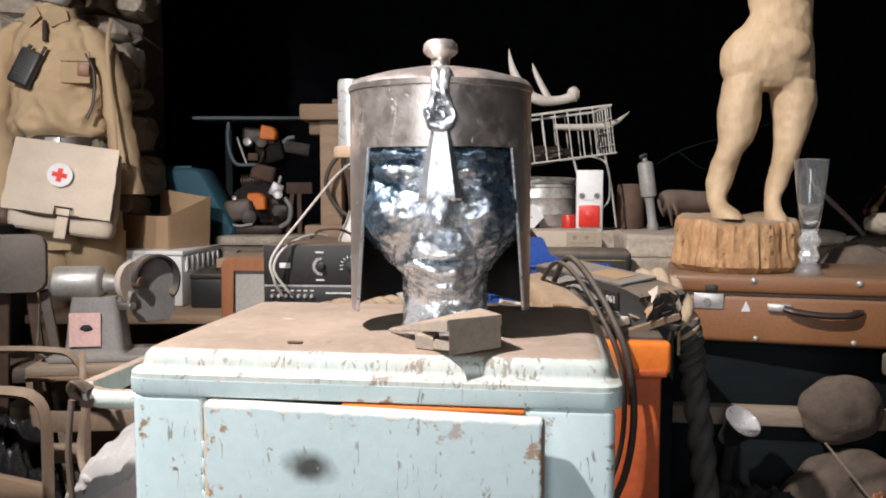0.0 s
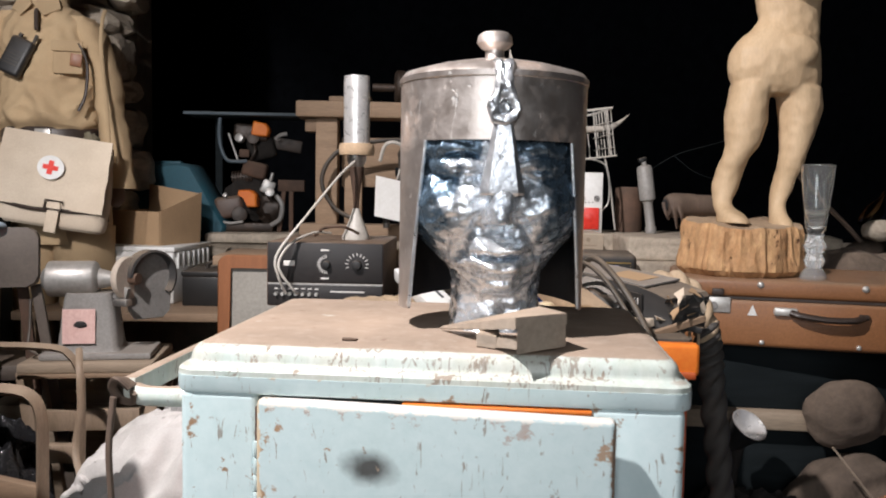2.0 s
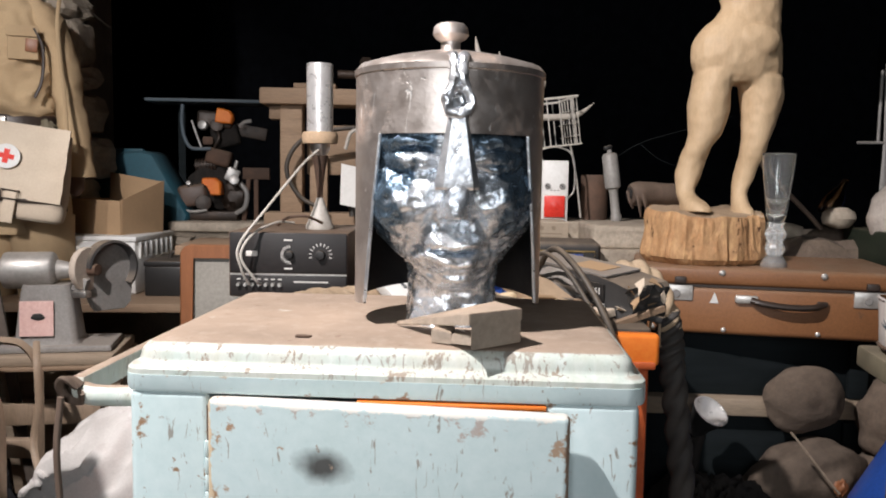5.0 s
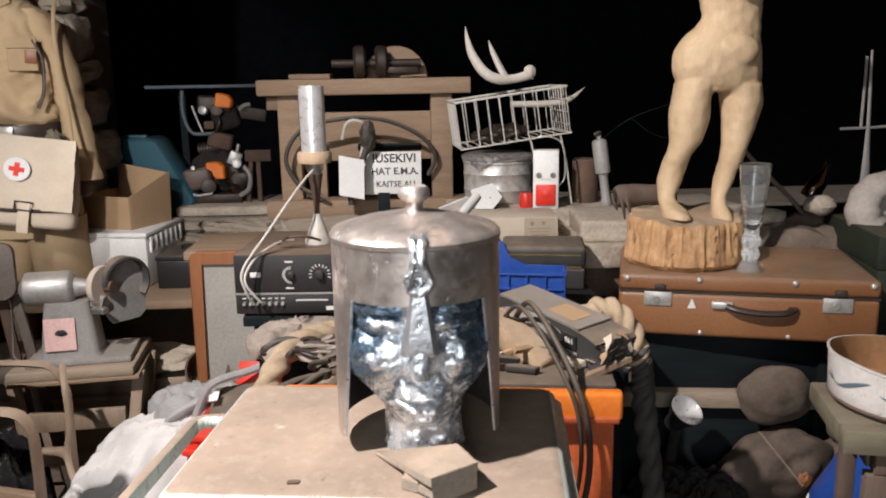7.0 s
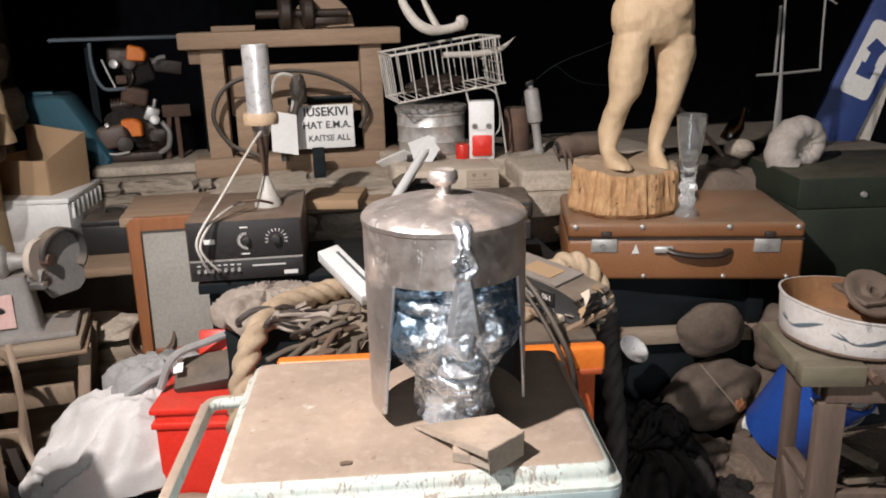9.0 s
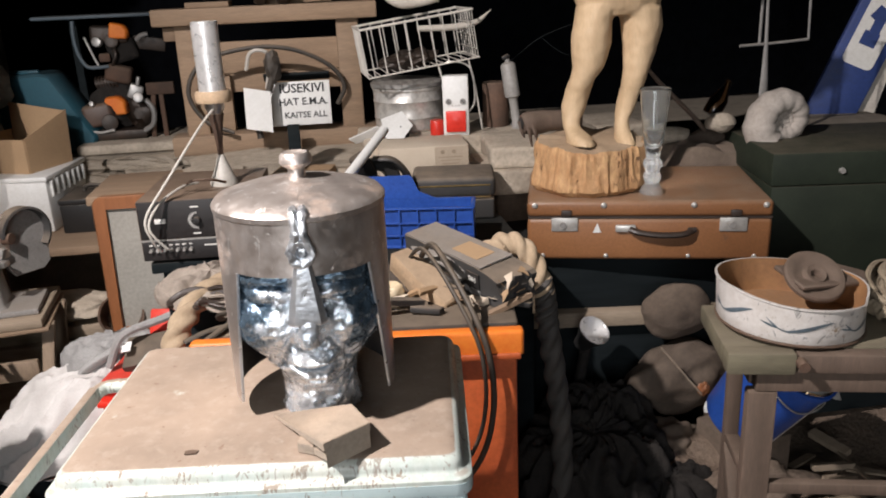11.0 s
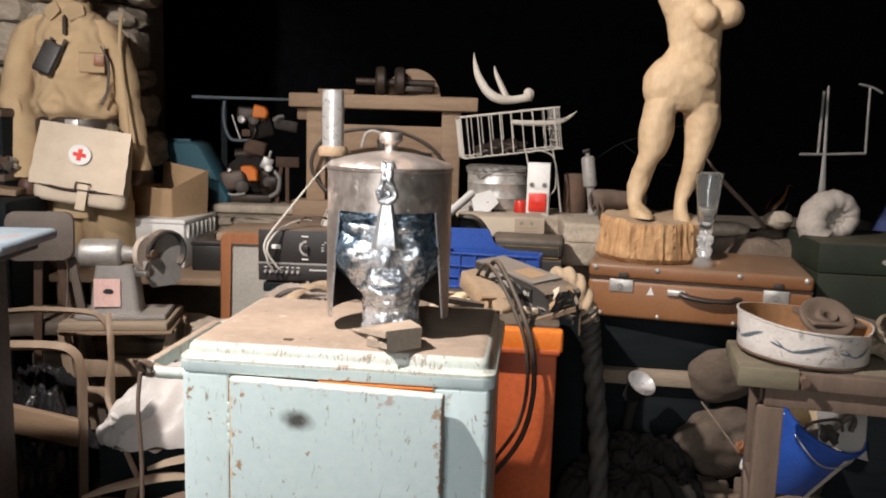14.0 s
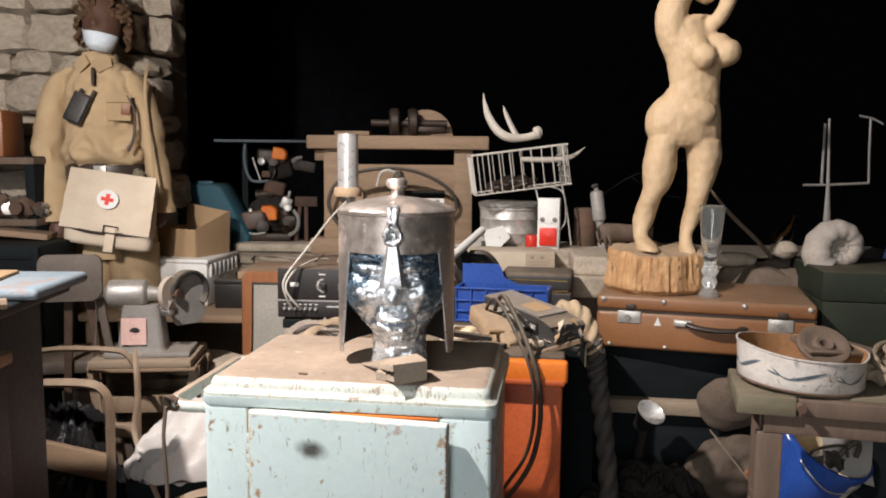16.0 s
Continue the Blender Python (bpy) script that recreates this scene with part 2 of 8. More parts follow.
M_rubber = mat("black_rubber", (0.026, 0.023, 0.02), (0.06, 0.048, 0.037), 0.6, bump=0.2, dust=0.5)
M_panel = mat("instrument_black", (0.028, 0.024, 0.023), (0.02, 0.018, 0.018), 0.5, bump=0.08)
M_brownmet = mat("brown_enamel", (0.12, 0.075, 0.055), (0.09, 0.055, 0.04), 0.5, bump=0.12, dust=0.5)
M_grey = mat("hammered_grey_paint", (0.27, 0.26, 0.245), (0.21, 0.20, 0.19), 0.42, scale=14, fine=140, bump=0.3, dust=0.35)
M_dullalu = mat("dull_cast_aluminium", (0.46, 0.45, 0.43), (0.37, 0.36, 0.34), 0.42, 0.5, scale=10, bump=0.15, dust=0.3)
M_alu = mat("cast_aluminium", (0.58, 0.56, 0.53), (0.42, 0.40, 0.38), 0.38, 0.9, scale=15, bump=0.2, dust=0.25)
M_foil = mat("foil", (0.86, 0.85, 0.83), (0.72, 0.71, 0.70), 0.32, 0.55, scale=26, fine=50, bump=0.45, depth=0.006)
M_brass = mat("brass", (0.52, 0.36, 0.14), (0.40, 0.26, 0.10), 0.4, 0.9, bump=0.2, dust=0.2)
M_pink = mat("pink_label", (0.66, 0.44, 0.40), (0.60, 0.40, 0.37), 0.7, bump=0.05)
M_ink = mat("black_ink", (0.02, 0.02, 0.02), (0.025, 0.025, 0.025), 0.6, bump=0.0)
M_print = mat("white_print", (0.72, 0.70, 0.66), (0.66, 0.64, 0.60), 0.6, bump=0.0)
M_bent = mat("bent_beech", (0.30, 0.22, 0.155), (0.21, 0.15, 0.10), 0.6, bump=0.2, stretch=(3, 3, 0.6), dust=0.5)
M_hide = mat("grey_brown_vinyl", (0.135, 0.11, 0.092), (0.10, 0.08, 0.066), 0.6, bump=0.2, dust=0.25)
M_rag = mat("grimy_webbing", (0.36, 0.305, 0.255), (0.24, 0.20, 0.165), 0.9, scale=20, fine=160, bump=0.5)
M_slate = mat("blue_grey_paint", (0.075, 0.10, 0.12), (0.05, 0.07, 0.085), 0.6, bump=0.2, dust=0.25)
M_grease = mat("greasy_iron", (0.030, 0.024, 0.020), (0.05, 0.032, 0.022), 0.5, 0.3, scale=18, fine=60, bump=0.6)
M_brownwd = mat("dusty_brown_timber", (0.135, 0.092, 0.068), (0.09, 0.062, 0.045), 0.8, scale=8, fine=80, bump=0.4, stretch=(3, 3, 0.5), dust=0.35, dustcol=(0.21, 0.16, 0.12))
M_cream = mat("yellowed_cream_plastic", (0.72, 0.58, 0.36), (0.62, 0.52, 0.38), 0.5, bump=0.15)
M_straw = mat("straw_fibre", (0.30, 0.245, 0.175), (0.20, 0.155, 0.105), 0.95, scale=40, fine=200, bump=1.0, depth=0.006)
M_soot = mat("black_cloth", (0.020, 0.018, 0.017), (0.032, 0.028, 0.025), 0.95, scale=16, fine=90, bump=1.0, depth=0.012, sheen=0.15)
M_greylid = mat("dusty_grey_card", (0.27, 0.25, 0.23), (0.20, 0.185, 0.17), 0.8, scale=12, bump=0.2, dust=0.5)
M_film = mat("shiny_black_film", (0.012, 0.012, 0.013), (0.02, 0.02, 0.022), 0.22, scale=16, fine=50, bump=0.7, depth=0.01)
M_frame = mat("varnished_frame", (0.28, 0.105, 0.04), (0.20, 0.075, 0.028), 0.45, scale=9, stretch=(4, 4, 0.5), bump=0.2, dust=0.2)
M_board = mat("grey_board", (0.32, 0.30, 0.265), (0.25, 0.235, 0.205), 0.85, scale=4, bump=0.2, dust=0.2)
M_rope = mat("hemp_rope", (0.46, 0.35, 0.24), (0.34, 0.25, 0.16), 0.95, scale=30, fine=240, bump=0.7)
M_ropedk = mat("tarred_rope", (0.040, 0.037, 0.034), (0.07, 0.062, 0.055), 0.7, scale=12, fine=200, bump=0.7)
M_bone = mat("bleached_antler", (0.60, 0.555, 0.49), (0.48, 0.43, 0.365), 0.6, bump=0.25)
M_wire = mat("plastic_coated_wire", (0.60, 0.57, 0.52), (0.46, 0.43, 0.38), 0.5, bump=0.1, dust=0.2)
M_rusty = mat("rusted_steel", (0.13, 0.075, 0.05), (0.075, 0.048, 0.035), 0.8, 0.2, scale=12, bump=0.5, dust=0.3)
M_enam = mat("white_enamel_basin", (0.70, 0.66, 0.625), (0.58, 0.54, 0.50), 0.38, scale=9, bump=0.15, chip=(0.30, 0.22, 0.15), chips=0.14, chipscale=26, dust=0.15, scratch=((0.25, 0.24, 0.23), 60, 0.10, (1, 1, 0.6)))
M_fish = mat("slate_blue_glaze", (0.13, 0.165, 0.19), (0.07, 0.095, 0.115), 0.4, scale=60, bump=0.05)
M_rustin = mat("rust_stained_inside", (0.33, 0.17, 0.07), (0.22, 0.11, 0.05), 0.7, bump=0.3, dust=0.25)
M_olivewd = mat("olive_painted_wood", (0.165, 0.145, 0.095), (0.115, 0.10, 0.066), 0.75, bump=0.4, stretch=(0.5, 3, 3), dust=0.35, dustcol=(0.25, 0.20, 0.15))
M_skin = mat("brown_mannequin_plaster", (0.13, 0.068, 0.046), (0.10, 0.052, 0.036), 0.55, bump=0.2)
M_hair = mat("brown_wig", (0.12, 0.065, 0.03), (0.07, 0.036, 0.018), 0.6, scale=30, fine=180, bump=1.0, depth=0.01)
M_maskcl = mat("pale_blue_paper", (0.62, 0.68, 0.74), (0.56, 0.62, 0.68), 0.85, bump=0.15)
M_shell2 = mat("ammonite_stone", (0.46, 0.41, 0.365), (0.36, 0.315, 0.275), 0.75, scale=10, bump=0.5)
M_grind = mat("grindstone", (0.48, 0.41, 0.34), (0.40, 0.34, 0.28), 0.95, bump=0.5, fine=200)
M_milky = mat("milky_plastic", (0.33, 0.315, 0.295), (0.25, 0.24, 0.225), 0.45, bump=0.1, dust=0.3)
M_glass = glass_mat("clear_glass", (0.95, 0.97, 0.96), 0.02, 0.98)
M_cutglass = glass_mat("cut_glass", (0.80, 0.82, 0.82), 0.08, 0.82)
M_bottle = glass_mat("brown_glass", (0.25, 0.15, 0.08), 0.1)

# ---- mesh helpers ----
def fresh():
    return bmesh.new()


def bevel(bm, verts, offset, segments=2):
    edges = {e for v in verts for e in v.link_edges}
    bmesh.ops.bevel(bm, geom=list(edges), offset=offset, segments=segments, affect="EDGES", profile=0.5, clamp_overlap=True)


def box(bm, size, at=(0, 0, 0), rot=(0, 0, 0), soft=0.0, segments=2):
    """A box whose middle is at a place."""
    m = pose(*at, *rot) @ Matrix.Diagonal((*size, 1))
    made = bmesh.ops.create_cube(bm, size=1, matrix=m)["verts"]
    if soft:
        bevel(bm, made, soft, segments)
    return bm


def cone(bm, r1, r2, depth, at=(0, 0, 0), rot=(0, 0, 0), seg=24, soft=0.0):
    made = bmesh.ops.create_cone(bm, cap_ends=True, segments=seg, radius1=r1, radius2=r2, depth=depth, matrix=pose(*at, *rot))["verts"]
    if soft:
        rim = {e for v in made for e in v.link_edges if any(len(f.verts) > 4 for f in e.link_faces)}
        bmesh.ops.bevel(bm, geom=list(rim), offset=soft, segments=2, affect="EDGES", profile=0.5, clamp_overlap=True)
    return bm


def lathe(bm, prof, seg=40, m=Matrix(), start=0.0, end=360.0):
    whole = abs(end - start - 360) < 0.01
    cols = []
    n = seg if whole else seg + 1
    for i in range(n):
        a = radians(start + (end - start) * i / seg)
        cols.append([bm.verts.new(m @ Vector((r * math.cos(a), r * math.sin(a), z))) for r, z in prof])
    for i in range(seg):
        a, b = cols[i], cols[(i + 1) % n]
        for k in range(len(prof) - 1):
            if prof[k][0] < 1e-6 and prof[k + 1][0] < 1e-6:
                continue
            bm.faces.new((a[k], b[k], b[k + 1], a[k + 1]))
    bmesh.ops.remove_doubles(bm, verts=[v for c in cols for v in c], dist=1e-5)
    return bm


def spline(pts, sub=6):
    if sub <= 1 or len(pts) < 3:
        return [tuple(p) for p in pts]
    P = [np.array(p, float) for p in pts]
    P = [2 * P[0] - P[1]] + P + [2 * P[-1] - P[-2]]
    out = []
    for i in range(1, len(P) - 2):
        a, b, c, d = P[i - 1:i + 3]
        for k in range(sub):
            t = k / sub
            out.append(0.5 * (2 * b + (c - a) * t + (2 * a - 5 * b + 4 * c - d) * t * t + (3 * b - a - 3 * c + d) * t ** 3))
    out.append(P[-2])
    return [tuple(float(v) for v in p) for p in out]


def tube(bm, pts, r, seg=8, sub=6, flat=1.0, twist=0.0, lobes=0):
    """A round bar along a line; a fourth number of a point scales its radius. lobes and twist lay it like a rope."""
    line = spline(pts, sub)
    P = [Vector(p[:3]) for p in line]
    up, rings = Vector((0, 0, 1)), []
    for i, p in enumerate(P):
        d = (P[min(i + 1, len(P) - 1)] - P[max(i - 1, 0)]).normalized()
        if abs(d.dot(up)) > 0.95:
            up = Vector((0.3, 1, 0.1)).normalized()
        a = d.cross(up).normalized()
        up = a.cross(d).normalized()
        rr = r * (line[i][3] if len(line[i]) > 3 else 1)
        ring = []
        for k in range(seg):
            w = 2 * math.pi * k / seg
            q = rr * ((0.72 + 0.42 * abs(math.cos(lobes * 0.5 * (w + twist * i)))) if lobes else 1)
            ring.append(bm.verts.new(p + a * (q * math.cos(w)) + up * (q * flat * math.sin(w))))
        rings.append(ring)
    for i in range(len(rings) - 1):
        for k in range(seg):
            bm.faces.new((rings[i][k], rings[i][(k + 1) % seg], rings[i + 1][(k + 1) % seg], rings[i + 1][k]))
    bm.faces.new(rings[0][::-1])
    bm.faces.new(rings[-1])
    return bm


def loft(bm, secs, seg=20, sub=5, m=Matrix(), power=1.0):
    """Rounded level slices (x, y, z, half width, half depth), joined into one skin."""
    rings = []
    for x, y, z, a, b in spline(secs, sub):
        ring = []
        for k in range(seg):
            w = 2 * math.pi * k / seg
            c, s = math.cos(w), math.sin(w)
            ring.append(bm.verts.new(m @ Vector((x + a * math.copysign(abs(c) ** power, c), y + b * math.copysign(abs(s) ** power, s), z))))
        rings.append(ring)
    for i in range(len(rings) - 1):
        for k in range(seg):
            bm.faces.new((rings[i][k], rings[i][(k + 1) % seg], rings[i + 1][(k + 1) % seg], rings[i + 1][k]))
    bm.faces.new(rings[0][::-1])
    bm.faces.new(rings[-1])
    return bm


def blob(bm, size, at=(0, 0, 0), rot=(0, 0, 0), sub=3, amp=0.12, freq=3.0, seed=0.0):
    made = bmesh.ops.create_icosphere(bm, subdivisions=sub, radius=1)["verts"]
    m = pose(*at, *rot) @ Matrix.Diagonal((*size, 1))
    for v in made:
        p = v.co.copy()
        v.co = m @ (p * (1 + amp * noise.noise(p * freq + Vector((seed, seed * 1.7, -seed)))))
    return bm


def slab(bm, outline, thick, m=Matrix(), soft=0.0):
    """A flat piece cut to an outline in its own x and y, of some thickness."""
    lo = [bm.verts.new(m @ Vector((x, y, 0))) for x, y in outline]
    hi = [bm.verts.new(m @ Vector((x, y, thick))) for x, y in outline]
    n = len(lo)
    bm.faces.new(lo[::-1])
    bm.faces.new(hi)
    for k in range(n):
        bm.faces.new((lo[k], lo[(k + 1) % n], hi[(k + 1) % n], hi[k]))
    if soft:
        bevel(bm, lo + hi, soft, 1)
    return bm


def draped(size, at, seed, turns, amp, m=Matrix(), tilt=0.0):
    """Cloth heaped over something: pleats run out and down from a high point."""
    bm = fresh()
    na, nr, rings = 132, 40, []
    for j in range(nr + 1):
        f = j / nr
        ring = []
        for k in range(na):
            a = 2 * math.pi * k / na
            c, s = math.cos(a), math.sin(a)
            swirl = a + 0.5 * f + 0.25 * noise.noise(Vector((c * 1.3, s * 1.3, f * 2 + seed)))
            pleat = 0.5 - abs(noise.noise(Vector((math.cos(swirl) * turns, math.sin(swirl) * turns, f * 1.3 + seed)))) * 1.5
            cross = 0.4 - abs(noise.noise(Vector((c * 4 * f + seed, s * 4 * f, f * 5 + 3))))
            edge = 1 + 0.20 * noise.noise(Vector((c * 2, s * 2, seed)))
            r = math.sin(f * 1.75) * edge * (1 + 0.10 * pleat * f)
            z = max(1 - f ** 1.7, 0.02)
            hgt = max(z, 0.0) + amp * (pleat * min(1, f * 2.2) + 0.40 * cross) * (1 - 0.35 * f)
            ring.append(bm.verts.new(m @ Vector((at[0] + size[0] * r * c + tilt * z, at[1] + size[1] * r * s, at[2] + size[2] * hgt))))
        rings.append(ring)
    for p, q in zip(rings, rings[1:]):
        for k in range(na):
            bm.faces.new((p[k], p[(k + 1) % na], q[(k + 1) % na], q[k]))
    bm.faces.new(rings[-1])
    bmesh.ops.remove_doubles(bm, verts=rings[0], dist=0.003)
    return bm


def finish(name, bm, material, parent=None, label="", m=None, sharp=38):
    bmesh.ops.recalc_face_normals(bm, faces=bm.faces)
    lim = radians(sharp)
    for e in bm.edges:
        e.smooth = not (len(e.link_faces) == 2 and e.calc_face_angle(0) > lim)
    for f in bm.faces:
        f.smooth = True
    me = bpy.data.meshes.new(name)
    bm.to_mesh(me)
    bm.free()
    for one in (material if isinstance(material, (list, tuple)) else [material]):
        me.materials.append(one)
    ob = new(name, me)
    if parent:
        ob.parent = parent
    if m is not None:
        ob.matrix_basis = m
    if label:
        ob["label"] = label
    return ob


def part(name, bm, material, parent, label="", m=None, sharp=38):
    return finish(name, bm, material, parent, label, m, sharp)


def thing(name, m, label, category, group=""):
    return tagged(at_pose(new(name), m), label, category, group)


def at_pose(ob, m):
    ob.matrix_basis = m
    return ob


def solo(name, bm, material, m, label, category, group="", kind="", sharp=38):
    return tagged(finish(name, bm, material, None, "", m, sharp), label, category, group, kind)


def words(text, size, m, material, parent, name="lettering", depth=0.0006, bold=0.0):
    cu = bpy.data.curves.new(name, "FONT")
    cu.body, cu.size, cu.extrude, cu.align_x, cu.align_y = text, size, depth, "CENTER", "CENTER"
    cu.resolution_u, cu.offset = 2, bold
    tmp = bpy.data.objects.new(name, cu)
    scene.collection.objects.link(tmp)
    bpy.context.view_layer.update()
    me = bpy.data.meshes.new_from_object(tmp.evaluated_get(bpy.context.evaluated_depsgraph_get()))
    bpy.data.objects.remove(tmp)
    me.materials.append(material)
    ob = new(name, me)
    ob.parent, ob.matrix_basis = parent, m
    return ob


def carve(ob, size, depth, name="chisel", kind="VORONOI"):
    """Shallow tool marks over a whole skin."""
    tex = bpy.data.textures.new(name, kind)
    tex.noise_scale = size
    d = ob.modifiers.new("carve", "DISPLACE")
    d.texture, d.strength, d.mid_level, d.texture_coords = tex, depth, 0.5, "LOCAL"
    return ob


def melt(ob, voxel, smooth=6):
    """Grow the overlapping lumps of one mesh into one skin."""
    r = ob.modifiers.new("skin", "REMESH")
    r.mode, r.voxel_size, r.use_smooth_shade = "VOXEL", voxel, True
    s = ob.modifiers.new("ease", "SMOOTH")
    s.factor, s.iterations = 0.5, smooth
    return ob

# ---- the room ----
def ground_sheet():
    bm = fresh()
    xs, ys = np.linspace(-6, 6, 90), np.linspace(-4.5, 10, 100)
    grid = [[bm.verts.new((x, y, 0.05 * noise.noise(Vector((x * 1.7, y * 1.7, 0))) + 0.018 * noise.noise(Vector((x * 7, y * 7, 3))) - 0.03)) for x in xs] for y in ys]
    for j in range(len(ys) - 1):
        for i in range(len(xs) - 1):
            bm.faces.new((grid[j][i], grid[j][i + 1], grid[j + 1][i + 1], grid[j + 1][i]))
    return solo("floor", bm, M_earth, Matrix(), "dark trodden earth floor strewn with dust", "floor", kind="structure")


ground_sheet()
# Plain walls and ceiling added to close the space; their black stands for darkness.
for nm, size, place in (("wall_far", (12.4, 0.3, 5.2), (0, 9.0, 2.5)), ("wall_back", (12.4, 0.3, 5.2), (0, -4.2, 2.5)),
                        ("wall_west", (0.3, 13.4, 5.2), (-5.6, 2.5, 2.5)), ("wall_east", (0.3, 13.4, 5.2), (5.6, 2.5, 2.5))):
    solo(nm, box(fresh(), size, (0, 0, 0)), M_dark, pose(*place), "added near-black wall, unlit darkness put into its colour", "wall", kind="structure")
solo("ceiling", box(fresh(), (12.4, 13.8, 0.2)), M_dark, pose(0, 2.4, 5.1), "added near-black ceiling, unlit darkness put into its colour", "ceiling", kind="structure")

# rubble wall behind the mannequin, with a ragged end
WALL = solo("wall_rubble", box(fresh(), (3.2, 0.5, 4.4)), M_mortar, pose(-2.96, 3.70, 2.2), "rough limestone rubble wall with ragged broken end", "wall", kind="structure")
LEDGE = solo("ledge_rubble", box(fresh(), (2.8, 0.9, 0.78)), M_mortar, pose(0.95, 3.30, 0.39), "low limestone rubble ledge carrying junk", "ledge", kind="structure")

LEDGE_LOW = solo("ledge_low", box(fresh(), (1.0, 0.40, 0.755)), M_mortar, pose(-0.95, 3.64, 0.3775), "low limestone rubble ledge behind the crates", "ledge", kind="structure")


def stone_mesh(seed):
    bm = fresh()
    bmesh.ops.create_cube(bm, size=1)
    bmesh.ops.subdivide_edges(bm, edges=list(bm.edges), cuts=3, use_grid_fill=True)
    for v in bm.verts:
        p = v.co.copy()
        far = sum(1 for k in p if abs(k) > 0.49)
        v.co *= {1: 1.0, 2: 0.95, 3: 0.86}[far]
        q = p * 2.6 + Vector((seed * 3.1, seed, seed * 1.3))
        v.co += 0.13 * Vector((noise.noise(q), noise.noise(q + Vector((9, 0, 0))), noise.noise(q + Vector((0, 9, 0)))))
    for f in bm.faces:
        f.smooth = False
    me = bpy.data.meshes.new("stone")
    bm.to_mesh(me)
    bm.free()
    me.materials.append(M_stone)
    return me


STONES = [stone_mesh(k) for k in range(9)]


def lay_stones(owner, x0, x1, z0, z1, y, seed, hmin, hmax, lmin, lmax, ragged=0.0):
    rnd = random.Random(seed)
    z = z0
    inv = owner.matrix_basis.inverted()
    while z < z1:
        h = rnd.uniform(hmin, hmax)
        x = x0 - rnd.uniform(0, 0.1)
        end = x1 + rnd.uniform(-ragged, ragged)
        while x < end:
            w = min(rnd.uniform(lmin, lmax), end - x + 0.03)
            if w > 0.05:
                hh = h * rnd.uniform(0.82, 1.02)
                st = new("stone", rnd.choice(STONES))
                st.parent = owner
                st.matrix_basis = inv @ pose(x + w / 2, y + rnd.uniform(-0.02, 0.03), z + h / 2, rnd.uniform(-6, 6), rnd.uniform(-3, 3), rnd.uniform(-7, 7)) @ Matrix.Diagonal((w * 1.02, 0.26, hh * 1.08, 1))
            x += w + rnd.uniform(0.004, 0.018)
        z += h + 0.006


# ---- teal cabinet ----
CAB = pose(-0.336, 0.878, 0, 0, 0, -7.55)


def rounded(w0, w1, d0, d1, r, n=5):
    out = []
    for cx, cy, a0 in ((w1 - r, d1 - r, 0), (w0 + r, d1 - r, 90), (w0 + r, d0 + r, 180), (w1 - r, d0 + r, 270)):
        for k in range(n + 1):
            a = radians(a0 + 90 * k / n)
            out.append((cx + r * math.cos(a), cy + r * math.sin(a)))
    return out


def stacked(bm, rows, cap=True):
    rings = [[bm.verts.new((x, y, z)) for x, y in ring] for ring, z in rows]
    n = len(rings[0])
    for a, b in zip(rings, rings[1:]):
        for k in range(n):
            bm.faces.new((a[k], a[(k + 1) % n], b[(k + 1) % n], b[k]))
    if cap:
        bm.faces.new(rings[0][::-1])
        bm.faces.new(rings[-1])
    return bm


